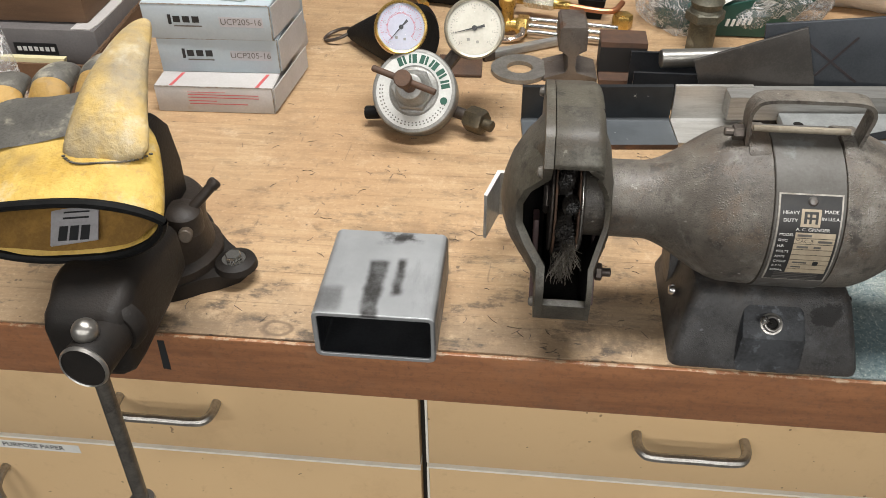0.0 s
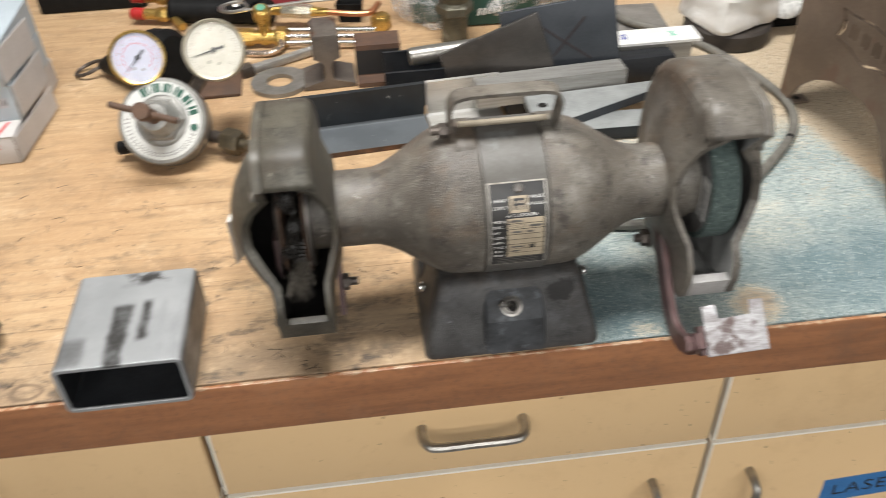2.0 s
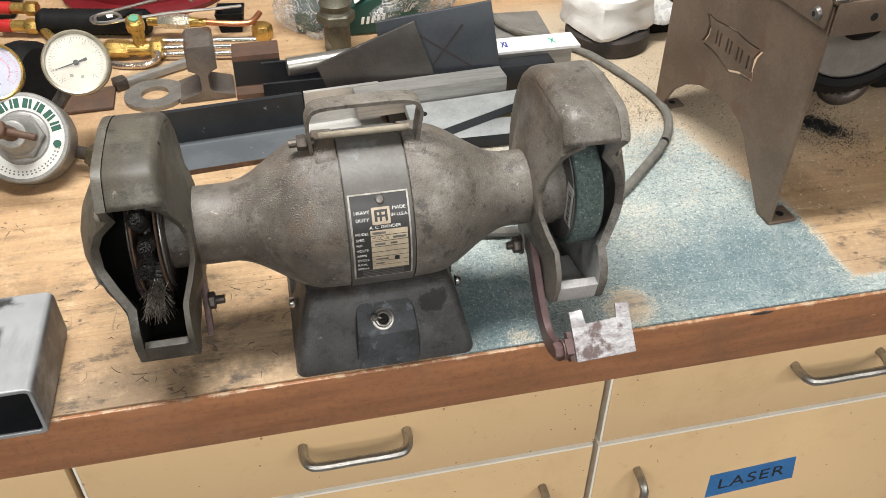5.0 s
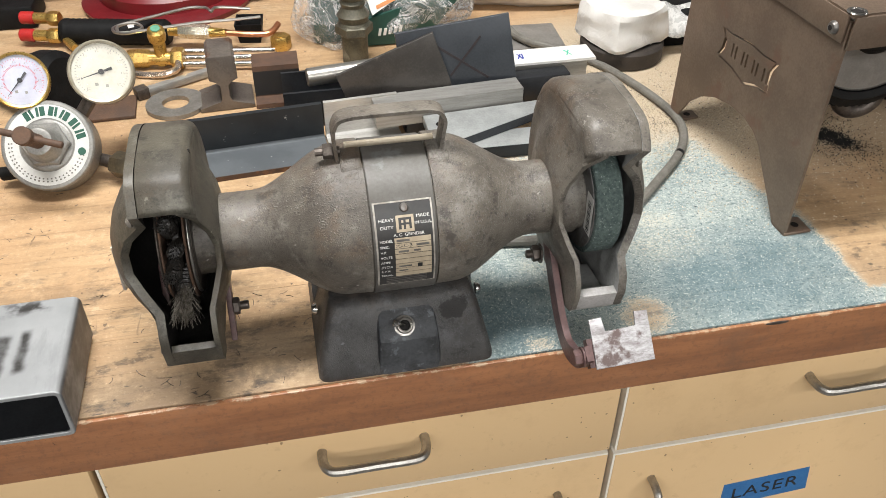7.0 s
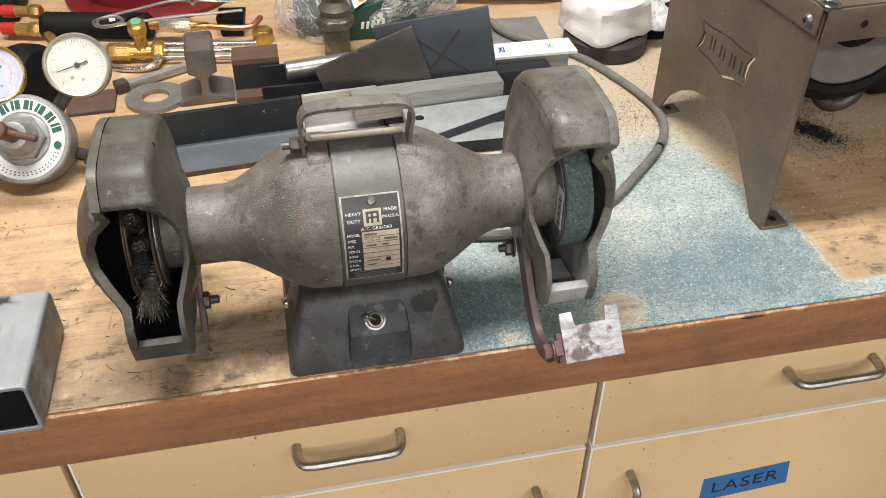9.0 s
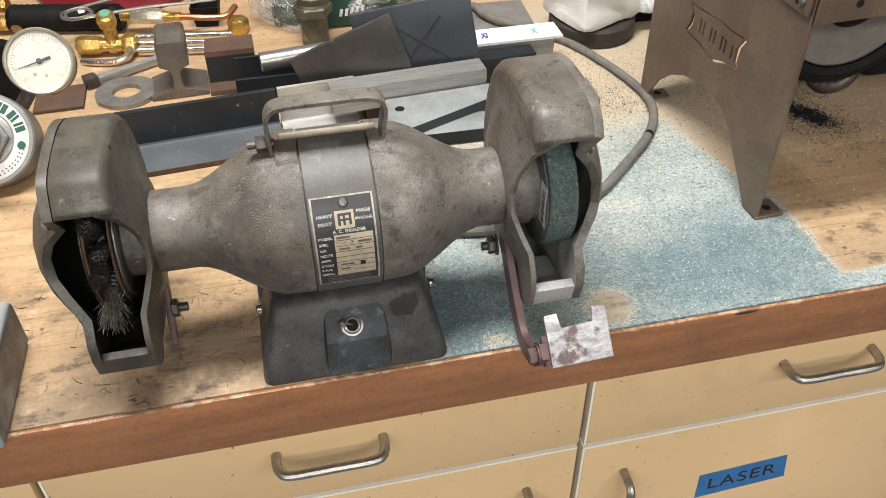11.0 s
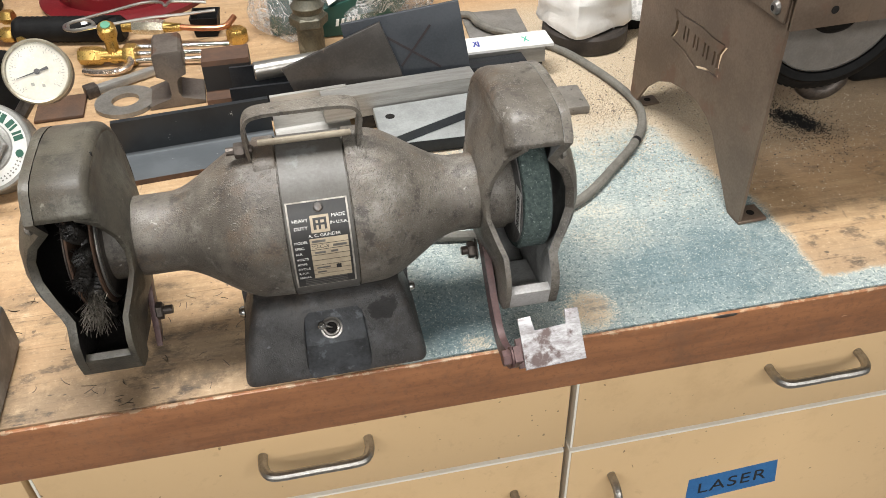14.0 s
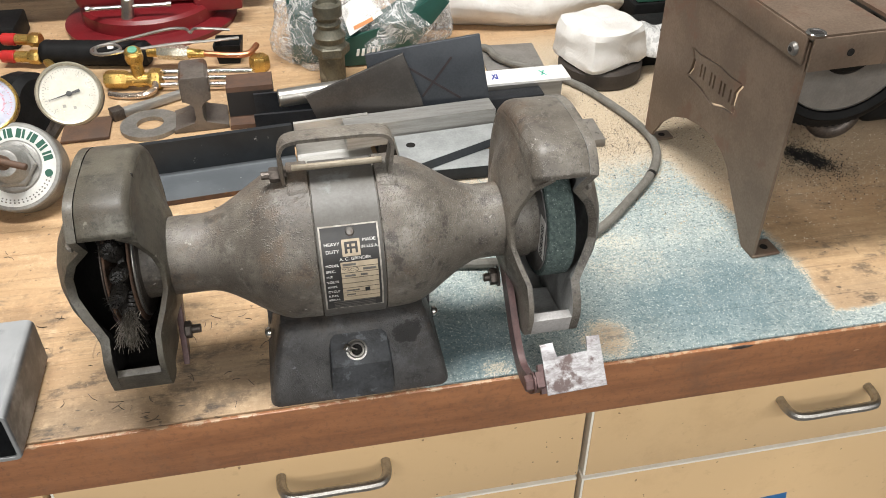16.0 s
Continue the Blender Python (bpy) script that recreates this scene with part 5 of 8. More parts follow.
# ---- steel offcuts behind the grinder ----
def slab(name, x0, x1, y0, y1, z0, z1, mat, label, rot=0.0, bev=0.0008, category="steel bar", group="steel offcuts on the bench"):
    cx, cy = (x0 + x1) / 2, (y0 + y1) / 2
    bm = B()
    box(bm, x0, x1, y0, y1, z0, z1, bev, 2, Matrix.Translation((cx, cy, 0)) @ pose(0, 0, 0, 0, 0, rot) @ Matrix.Translation((-cx, -cy, 0)))
    return solo(name, bm, mat, label, category, group)


def angle_iron(name, x0, x1, yf, yb, z0, zt, t, mat, label, rot=0.0):
    """L section lying along x: flange on the bench, leg standing at the back."""
    cx, cy = (x0 + x1) / 2, (yf + yb) / 2
    m = Matrix.Translation((cx, cy, 0)) @ pose(0, 0, 0, 0, 0, rot) @ Matrix.Translation((-cx, -cy, 0))
    ob = thing(name, (cx, cy, z0), label, "angle iron", "steel offcuts on the bench")
    bm = B()
    prism(bm, [(yf, z0), (yb - t - 0.0002, z0), (yb - t - 0.0002, z0 + t + 0.003), (yb - t - 0.003, z0 + t), (yf, z0 + t)], yz, x0, x1)
    bmesh.ops.transform(bm, matrix=m, verts=bm.verts)
    part("flange", bm, mat, ob)
    if mat is not M_ALUB:
        # dark brown strip along the flange's front edge
        bm = B()
        box(bm, x0 + 0.0002, x1 - 0.0002, yf - 0.0004, yf, z0 + 0.0002, z0 + t - 0.0003, 0.0, 2, m)
        part("front_strip", bm, M_RUST, ob, "dark brown front edge")
    bm = B()
    prism(bm, [(yb - t, z0), (yb, z0), (yb, zt), (yb - t, zt)], yz, x0, x1, 0.0004)
    bmesh.ops.transform(bm, matrix=m, verts=bm.verts)
    part("leg", bm, mat, ob)
    return ob


M_ALUB = surf("scraped_aluminium", (0.58, 0.57, 0.54), (0.42, 0.405, 0.375), 20, 0.36, 0.5, stretch=(0.5, 5, 7), bump=0.06)


def angle_steel():
    n = Nodes("angle_mill_scale_lit_top")
    x, y, z = n.axes()
    a = n.noise(20, 5, 0.6)
    # light from above is put into the colour: flange pale, leg dark
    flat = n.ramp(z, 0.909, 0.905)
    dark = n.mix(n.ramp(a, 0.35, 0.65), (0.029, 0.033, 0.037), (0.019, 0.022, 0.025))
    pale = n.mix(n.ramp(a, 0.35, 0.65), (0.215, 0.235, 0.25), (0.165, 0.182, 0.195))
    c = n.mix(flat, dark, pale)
    c = n.mix(n.ramp(n.noise(70, 5, 0.7), 0.66, 0.70), c, (0.40, 0.40, 0.38))
    n.bump(n.noise(300, 3), 0.06)
    return n.done(c, 0.4, 0.35)


angle_iron("angle_iron", 0.081, 0.255, 0.333, 0.3945, 0.9, 0.9495, 0.0065, angle_steel(), "dark steel angle on the bench, its flange toned as lit", 5.0)
angle_iron("aluminium_angle", 0.2562, 0.345, 0.350, 0.4050, 0.9002, 0.9500, 0.005, M_ALUB, "bright aluminium angle beside the dark one", 4.5)
bm = B()
vs = prism(bm, [(0.3850, 0.9190), (0.4130, 0.9190), (0.4130, 0.9480), (0.3850, 0.9480)], yz, 0.3120, 0.4960, 0.001)
bmesh.ops.transform(bm, matrix=Matrix.Translation((0.4, 0.4, 0)) @ pose(0, 0, 0, 0, 0, 4.4) @ Matrix.Translation((-0.4, -0.4, 0)), verts=bm.verts)
sq = thing("square_bar", (0.404, 0.399, 0.919), "thick square grey aluminium bar on other offcuts", "metal bar", "steel offcuts on the bench")
part("bar", bm, M_ALU, sq)
bm = B()
box(bm, 0.4960, 0.4963, 0.3862, 0.4118, 0.9202, 0.9468)
bmesh.ops.transform(bm, matrix=Matrix.Translation((0.4, 0.4, 0)) @ pose(0, 0, 0, 0, 0, 4.4) @ Matrix.Translation((-0.4, -0.4, 0)), verts=bm.verts)
part("sawn_end", bm, M_ALUB, sq, "saw-marked cut end")
slab("flat_bar", 0.350, 0.505, 0.388, 0.418, 0.9005, 0.9188, M_MILL, "dark steel block under the aluminium bar", 3.0)
# two pale bars lying askew
bm = B()
edge = [(0.3700, 0.3045), (0.5450, 0.3807), (0.5450, 0.3935), (0.3700, 0.3800)]
prism(bm, edge, xy(0.9183), 0.0, 0.0117, 0.0006)
b1 = thing("drilled_flat_bar", (0.45, 0.36, 0.9183), "pale grey tapered flat offcut with a drilled hole", "metal bar", "steel offcuts on the bench")
part("bar", bm, M_GALV, b1)
# dark strip over the pale offcut's front edge
bm = B()
prism(bm, [(0.3703, 0.3042), (0.5450, 0.3803), (0.5450, 0.3806), (0.3703, 0.3045)], xy(0.9186), 0.0, 0.0108)
part("dark_front_edge", bm, M_MILLBLUE, b1, "dark blue-grey front edge")
bm = B()
capped(bm, [(0.0055, 0), (0.0055, 0.0003)], Matrix.Translation((0.3865, 0.3560, 0.9300)), 18)
part("drilled_hole", bm, M_DARKIN, b1)
for x0, x1, y0, y1, z0, z1, lab in ((0.372, 0.560, 0.3160, 0.3520, 0.9075, 0.9181, "pale grey flat bar under the drilled one"), (0.385, 0.575, 0.3185, 0.3560, 0.9005, 0.9073, "thin grey flat bar lowest in the pile")):
    b2 = thing("flat_bar", ((x0 + x1) / 2, (y0 + y1) / 2, z0), lab, "metal bar", "steel offcuts on the bench")
    m = Matrix.Translation((x0, y0, 0)) @ pose(0, 0, 0, 0, 0, -1.0) @ Matrix.Translation((-x0, -y0, 0))
    bm = B()
    box(bm, x0, x1, y0, y1, z0, z1, 0.0007, 2, m)
    part("bar", bm, M_GALV, b2)
    # black strip over the bar's front edge
    bm = B()
    box(bm, x0 + 0.0006, x1 - 0.0006, y0 - 0.0006, y0 - 0.0001, z0 + 0.0003, z1 - 0.0006, 0.0, 2, m)
    part("dark_front_edge", bm, M_MILL, b2, "black front edge")
slab("flat_bar", 0.535, 0.629, 0.358, 0.412, 0.9005, 0.9110, surf("dusty_brown_bar", (0.225, 0.205, 0.180), (0.165, 0.150, 0.130), 40, 0.6, 0.1, bump=0.15, stain=(0.06, 0.055, 0.05), stain_scale=120, stain_at=0.58), "dusty brown-grey flat steel bar on the bench", -2.0)
# pale paper scrap
bm = B()
prism(bm, [(0.140, 0.250), (0.176, 0.247), (0.182, 0.262), (0.160, 0.272), (0.142, 0.268)], xy(0.9), 0.0006, 0.010)
solo("paper_scrap", bm, M_PAPER, "folded scrap of white paper behind the grinder", "paper")
# marked plates leaning on the pile
def leaning(name, corners, mat, label, y0, lean, t=0.004):
    bm = B()
    prism(bm, corners, lambda a, b, d: Vector((a, y0 + (b - 0.9) * lean + d, b)), 0.0, t, 0.0005)
    return solo(name, bm, mat, label, "steel plate", "steel offcuts on the bench")


xp = thing("marked_plate", (0.42, 0.40, 0.9), "blue-grey steel plate with a black cross mark", "steel plate", "steel offcuts on the bench")
bm = B()
LEAN = lambda a, b, d: Vector((a, 0.4215 + (b - 0.9) * 0.04 + d, b))
prism(bm, [(0.3456, 1.0150), (0.4830, 1.0290), (0.4955, 0.9500), (0.4990, 0.9005), (0.360, 0.9005)], LEAN, 0.0, 0.004, 0.0005)
part("plate", bm, M_MILLBLUE, xp)
M_MARK = surf("dark_paint_stick", (0.022, 0.016, 0.018), (0.035, 0.026, 0.028), 200, 0.6, bump=0.1)
for a, b, c, d in ((0.397, 0.9944, 0.4600, 0.9500), (0.4126, 0.9561, 0.4488, 1.0038)):
    bm = B()
    u = Vector((c - a, d - b)).normalized()
    nn = Vector((-u.y, u.x)) * 0.0014
    prism(bm, [(a + nn.x, b + nn.y), (c + nn.x, d + nn.y), (c - nn.x, d - nn.y), (a - nn.x, b - nn.y)], LEAN, -0.0004, 0.0002)
    part("marker_line", bm, M_MARK, xp, "dark marker stroke")
leaning("steel_plate", [(0.2728, 0.9729), (0.3897, 1.0165), (0.4102, 0.9562), (0.416, 0.930), (0.288, 0.930)], M_MILLBROWN, "brownish grey steel plate leaning on the pile", 0.4135, 0.04)
# white-topped angle
bm = B()
prism(bm, [(0.4565, 0.9470), (0.4960, 0.9470), (0.4960, 0.9438), (0.4565, 0.9438)], yz, 0.420, 0.612)
bm2 = B()
prism(bm2, [(0.4600, 0.9436), (0.4635, 0.9436), (0.4635, 0.9215), (0.4600, 0.9215)], yz, 0.420, 0.602)
wa = thing("marked_angle", (0.52, 0.48, 0.92), "bright white-topped angle with pen marks", "angle iron", "steel offcuts on the bench")
part("top_flange", bm, M_ALUWHITE, wa, "bright white flange")
part("front_flange", bm2, M_ALU, wa, "dull grey flange")
M_GREENINK = surf("green_pen", (0.08, 0.52, 0.36), (0.07, 0.46, 0.31), 80, 0.5, bump=0)
M_BLUEINK = surf("blue_pen", (0.03, 0.05, 0.32), (0.03, 0.05, 0.28), 80, 0.5, bump=0)
for x, k, mt in ((0.580, 0.006, M_GREENINK), (0.580, -0.006, M_GREENINK), (0.5145, 0.006, M_BLUEINK), (0.5155, -0.004, M_BLUEINK), (0.519, 0.001, M_BLUEINK)):
    bm = B()
    u = Vector((k, 0.018)).normalized()
    nn = Vector((-u.y, u.x)) * 0.0009
    c0, c1 = Vector((x - k / 2, 0.470)), Vector((x + k / 2, 0.484))
    prism(bm, [(c0 + nn)[:], (c1 + nn)[:], (c1 - nn)[:], (c0 - nn)[:]], xy(0.947), 0.0, 0.0003)
    part("pen_mark", bm, mt, wa)
slab("flat_bar", 0.440, 0.570, 0.430, 0.454, 0.9005, 0.9400, M_MILL, "black steel block behind the aluminium bar", 2.0)
slab("flat_bar", 0.430, 0.600, 0.464, 0.496, 0.9005, 0.9210, M_MILL, "black steel bar under the white angle", 0.0)
# polished round bar on a black channel
bm = B()
rod(bm, (0.240, 0.447, 0.9590), (0.400, 0.462, 0.9630), 0.0110, 24, bev=0.001)
solo("round_bar", bm, M_STEEL, "polished round steel bar on a black channel", "metal bar", "steel offcuts on the bench")
bm = B()
prism(bm, [(0.430, 0.9005), (0.482, 0.9005), (0.482, 0.9515), (0.478, 0.9515), (0.478, 0.905), (0.434, 0.905), (0.434, 0.9480), (0.430, 0.9480)], yz, 0.2095, 0.42)
solo("steel_channel", bm, M_MILL, "black steel channel on the bench", "steel channel", "steel offcuts on the bench")
# rail section
rail = [(-0.034, 0), (0.034, 0), (0.034, 0.005), (0.007, 0.0115), (0.0042, 0.018), (0.0042, 0.034), (0.0085, 0.039), (0.0175, 0.0425), (0.0175, 0.070), (0.014, 0.0735), (-0.014, 0.0735), (-0.0175, 0.070), (-0.0175, 0.0425), (-0.0085, 0.039), (-0.0042, 0.034), (-0.0042, 0.018), (-0.007, 0.0115), (-0.034, 0.005)]
bm = B()
M_RAIL = surf("worn_rail_steel", (0.165, 0.140, 0.118), (0.110, 0.092, 0.078), 40, 0.45, 0.4, bump=0.15, stain=(0.12, 0.062, 0.036), stain_at=0.56)
vs = prism(bm, rail, lambda a, b, d: Vector((0.139 + a, 0.492 + d, 0.9005 + b)), 0.0, 0.055, 0.0006)
bmesh.ops.transform(bm, matrix=Matrix.Translation((0.134, 0.49, 0)) @ pose(0, 0, 0, 0, 0, 3) @ Matrix.Translation((-0.134, -0.49, 0)), verts=bm.verts)
solo("rail_section", bm, M_RAIL, "short section of worn steel rail", "rail section", "steel offcuts on the bench")
# rusty channel; black on its solid front is the shade of the hollow
bm = B()
prism(bm, [(0.488, 0.9005), (0.548, 0.9005), (0.548, 0.9480), (0.510, 0.9480), (0.510, 0.9065), (0.488, 0.9065)], yz, 0.1745, 0.2330, 0.0006)
def channel_rust_and_shade():
    n = Nodes("channel_rust_and_shade")
    x, y, z = n.axes()
    a = n.noise(60, 5, 0.6)
    c = n.mix(n.ramp(a, 0.3, 0.7), (0.120, 0.066, 0.042), (0.078, 0.048, 0.035))
    # shade of the open front put into the colour
    hollow_shade = n.m("MULTIPLY", n.ramp(z, 0.9070, 0.9085), n.ramp(z, 0.9418, 0.9405))
    c = n.mix(hollow_shade, c, (0.016, 0.0155, 0.0155))
    n.bump(a, 0.2)
    return n.done(c, 0.62, 0.15)
solo("rusty_channel", bm, channel_rust_and_shade(), "short rusty steel channel with its open front painted dark", "steel channel", "steel offcuts on the bench")
# washer, square key, small plate
bm = B()
ring = lambda r: [(0.0735 + r * math.cos(2 * math.pi * i / 40), 0.5165 + r * math.sin(2 * math.pi * i / 40)) for i in range(40)]
plate_with_hole(bm, ring(0.0375), ring(0.0170), xy(0.9005), 0.0, 0.0055)
solo("washer", bm, surf("dull_zinc_washer", (0.29, 0.275, 0.25), (0.21, 0.20, 0.18), 50, 0.42, 0.6, bump=0.1), "large dull steel washer lying on the bench", "washer")
key = thing("square_key", (0.07, 0.57, 0.9), "long square steel key with a block end", "key")
bm = B()
d = Vector((0.098, 0.052, 0)).normalized()
m = Matrix.Translation((0.026, 0.546, 0)) @ pose(0, 0, 0, 0, 0, math.degrees(math.atan2(0.052, 0.098)))
box(bm, 0.012, 0.130, -0.0055, 0.0055, 0.9020, 0.9115, 0.0008, 2, m)
part("shank", bm, M_ALU, key)
bm = B()
box(bm, -0.004, 0.012, -0.008, 0.008, 0.9005, 0.9150, 0.001, 2, m)
part("head", bm, M_BOLT, key)
slab("small_plate", -0.034, 0.024, 0.492, 0.548, 0.9005, 0.9050, M_RUST, "small dark rusty steel plate under the gauges", 2.0)

# ---- gas regulator with two gauges ----
M_ZINC = surf("dull_cast_zinc", (0.30, 0.295, 0.275), (0.22, 0.215, 0.20), 50, 0.42, 0.5, bump=0.12)
M_DIALW = surf("white_dial", (0.315, 0.302, 0.256), (0.265, 0.254, 0.214), 40, 0.55, bump=0)
M_DIALV = surf("cool_white_dial", (0.260, 0.268, 0.315), (0.230, 0.238, 0.285), 30, 0.55, bump=0)
M_BEZEL = surf("cream_bezel", (0.36, 0.33, 0.255), (0.27, 0.24, 0.18), 40, 0.35, 0.5, bump=0.06)
M_BRASS = surf("brass", (0.62, 0.42, 0.13), (0.48, 0.31, 0.09), 60, 0.3, 0.85, bump=0.06, stain=(0.22, 0.14, 0.06), stain_at=0.66)
M_GREENP = surf("green_print", (0.012, 0.070, 0.045), (0.018, 0.085, 0.055), 80, 0.5, bump=0)
M_TICK = surf("faded_grey_print", (0.150, 0.142, 0.128), (0.120, 0.115, 0.105), 80, 0.5, bump=0)
M_PINK = surf("pink_print", (0.30, 0.075, 0.095), (0.26, 0.06, 0.08), 80, 0.5, bump=0)
reg = thing("gas_regulator", (-0.044, 0.36, 0.9), "grey gas regulator with green lettered ring and two gauges", "regulator")


def facing(c, n, up=(0, 0, 1)):
    """Frame at c whose z axis is n and whose y axis is near up."""
    n = Vector(n).normalized()
    x = Vector(up).cross(n).normalized()
    y = n.cross(x)
    return Matrix.Translation(c) @ Matrix((x, y, n)).transposed().to_4x4()


RF = facing((-0.0435, 0.352, 0.9545), (-0.06, -0.76, 0.62))
bm = B()
capped(bm, [(0.030, -0.040), (0.044, -0.036), (0.0475, -0.030), (0.0485, -0.010), (0.0485, -0.002), (0.0470, 0.0), (0.0435, 0.0005)], RF, 56)
body = part("body", bm, M_ZINC, reg, "dull grey cast body")
bm = B()
n40 = 56
plate_with_hole(bm, [(0.0435 * math.cos(2 * math.pi * i / n40), 0.0435 * math.sin(2 * math.pi * i / n40)) for i in range(n40)],
                [(0.0290 * math.cos(2 * math.pi * i / n40), 0.0290 * math.sin(2 * math.pi * i / n40)) for i in range(n40)], lambda a, b, d: RF @ Vector((a, b, d)), 0.0002, 0.0010)
part("label_ring", bm, surf("white_printed_ring", (0.60, 0.60, 0.57), (0.50, 0.50, 0.475), 40, 0.5, bump=0.03), reg, "white printed ring")
for k in range(6):
    a = radians(118 - 20.5 * k)
    f = RF @ pose(0, 0, 0, 0, 0, math.degrees(a) - 90) @ Matrix.Translation((0, 0.0365, 0.001))
    bm = B()
    bars(bm, [(-0.0046, -0.0019, -0.0050, 0.0050), (-0.0006, 0.0046, -0.0050, 0.0050)] if k % 2 else [(-0.0046, 0.0006, -0.0050, 0.0050), (0.0019, 0.0046, -0.0050, 0.0050)], f, 0.0003)
    part("print_bar", bm, M_GREENP, reg, "dark green printed bars")
for k in range(26):
    a = radians(175 + 6.6 * k)
    f = RF @ pose(0, 0, 0, 0, 0, math.degrees(a) - 90) @ Matrix.Translation((0, 0.0365, 0.001))
    bm = B()
    bars(bm, [(-0.0010, 0.0008, 0.0020, 0.0036), (-0.0006, 0.0010, -0.0010, 0.0006)], f, 0.0002)
    part("fine_print", bm, M_FLANGE, reg)
bm = B()
capped(bm, [(0.0042, 0.0009), (0.0042, 0.0013)], RF @ Matrix.Translation((0.0365 * math.cos(radians(-14)), 0.0365 * math.sin(radians(-14)), 0)), 20)
part("emblem", bm, M_GREENP, reg)
bm = B()
capped(bm, [(0.029, -0.001), (0.0275, 0.001), (0.0262, 0.0015)], RF, 48)
part("face", bm, M_ZINC, reg)
bm = B()
capped(bm, [(0.0245, 0.0010), (0.0255, 0.0025), (0.0255, 0.0075), (0.0235, 0.0090)], RF, 6)
part("hex_collar", bm, M_ZINC, reg, "hexagonal collar")
bm = B()
capped(bm, [(0.0205, 0.0085), (0.0185, 0.012), (0.0160, 0.024), (0.0140, 0.0270), (0.0120, 0.0275)], RF, 36)
part("bonnet", bm, M_ZINC, reg, "tapered grey bonnet")
bm = B()
capped(bm, [(0.0075, 0.027), (0.0078, 0.060), (0.0095, 0.0605), (0.0095, 0.0695), (0.0085, 0.0705)], RF, 20)
part("adjusting_screw", bm, M_RUST, reg, "rusty adjusting screw")
bm = B()
c = RF @ Vector((0, 0, 0.060))
dd = (RF.to_3x3() @ Vector((0.95, -0.28, 0.0))).normalized()
rod(bm, c - dd * 0.037, c + dd * 0.037, 0.0036, 12, bev=0.0008)
part("tee_bar", bm, M_RUST, reg, "rusty tee bar")
for p0, p1, r, mt in (((-0.085, 0.365, 0.918), (-0.104, 0.366, 0.916), 0.0078, M_BLACK), ((0.0, 0.368, 0.922), (0.026, 0.352, 0.922), 0.007, M_BOLT)):
    bm = B()
    rod(bm, p0, p1, r, 16, bev=0.001)
    part("port", bm, mt, reg)
bm = B()
hexnut(bm, (0.018, 0.357, 0.9205), (0.038, 0.345, 0.9205), 0.0150)
rod(bm, (0.036, 0.346, 0.9200), (0.047, 0.339, 0.9195), 0.0068, 14, bev=0.001)
part("inlet_nut", bm, surf("dark_brass_nut", (0.13, 0.105, 0.065), (0.085, 0.07, 0.048), 80, 0.45, 0.7, bump=0.15), reg, "dark brass inlet nut")


def gauge(c, n, r, dial, bezel, needle, tilt, lab):
    f = facing(c, n)
    bm = B()
    capped(bm, [(r * 0.92, -0.026), (r * 0.99, -0.024), (r, -0.020), (r * 1.0, -0.001)], f, 44)
    g = part("gauge", bm, M_BOLT if dial is M_DIALW else M_BRASS, reg, lab)
    bm = B()
    lathe(bm, [(r * 0.99, -0.006), (r * 1.02, -0.004), (r * 1.02, 0.0015), (r * 0.97, 0.0035), (r * 0.915, 0.0028), (r * 0.90, 0.0)], f, 48)
    part("bezel", bm, bezel, g)
    bm = B()
    capped(bm, [(r * 0.91, -0.0008), (r * 0.91, 0.0002)], f, 44)
    part("dial", bm, dial, g)
    bm = B()
    for k in range(41):
        a = radians(225 - 270 * k / 40)
        ln = 0.09 if k % 5 == 0 else 0.05
        bars(bm, [(-r * 0.010, r * 0.010, r * (0.80 - ln), r * 0.80)], f @ pose(0, 0, 0, 0, 0, math.degrees(a) - 90) @ Matrix.Translation((0, 0, 0.0002)))
    for k in range(55 if dial is M_DIALV else 0):
        a = radians(225 - 270 * k / 54)
        bars(bm, [(-r * 0.011, r * 0.011, r * 0.50, r * (0.56 if k % 6 else 0.60))], f @ pose(0, 0, 0, 0, 0, math.degrees(a) - 90) @ Matrix.Translation((0, 0, 0.0002)))
    part("dial_ticks", bm, M_TICK if dial is M_DIALW else M_PINK, g)
    bm = B()
    for k in range(9):
        a = radians(225 - 270 * k / 8)
        bars(bm, [(-r * 0.055, -r * 0.035, -r * 0.035, r * 0.035), (r * 0.0, r * 0.045, r * 0.02, r * 0.035), (r * 0.0, r * 0.045, -r * 0.035, -r * 0.02)], f @ Matrix.Translation((r * 0.66 * math.cos(a), r * 0.66 * math.sin(a), 0.0002)))
    for b in ((-r * 0.26, -r * 0.16, -r * 0.42, -r * 0.32), (r * 0.05, r * 0.14, -r * 0.50, -r * 0.41)):
        bars(bm, [b], f @ Matrix.Translation((0, 0, 0.0002)))
    part("dial_print", bm, M_TICK, g)
    bm = B()
    m = f @ pose(0, 0, 0, 0, 0, needle) @ Matrix.Translation((0, 0, 0.0012))
    prism(bm, [(-r * 0.35, -r * 0.05), (-r * 0.35, r * 0.05), (-r * 0.05, r * 0.025), (r * 0.66, r * 0.008), (r * 0.66, -r * 0.008), (-r * 0.05, -r * 0.025)], lambda a, b, d: m @ Vector((a, b, d)), 0.0, 0.0004)
    capped(bm, [(r * 0.09, 0.0), (r * 0.09, 0.001)], m, 16)
    part("needle", bm, M_INK, g)
    bm = B()
    capped(bm, [(r * 0.90, 0.0), (r * 0.90, 0.0006)], f @ Matrix.Translation((0, 0, 0.0022)), 40)
    gl = part("glass", bm, M_GLASS, g, "clear gauge glass")
    gl.visible_shadow = False
    return g


gm = Nodes("clear_gauge_glass")
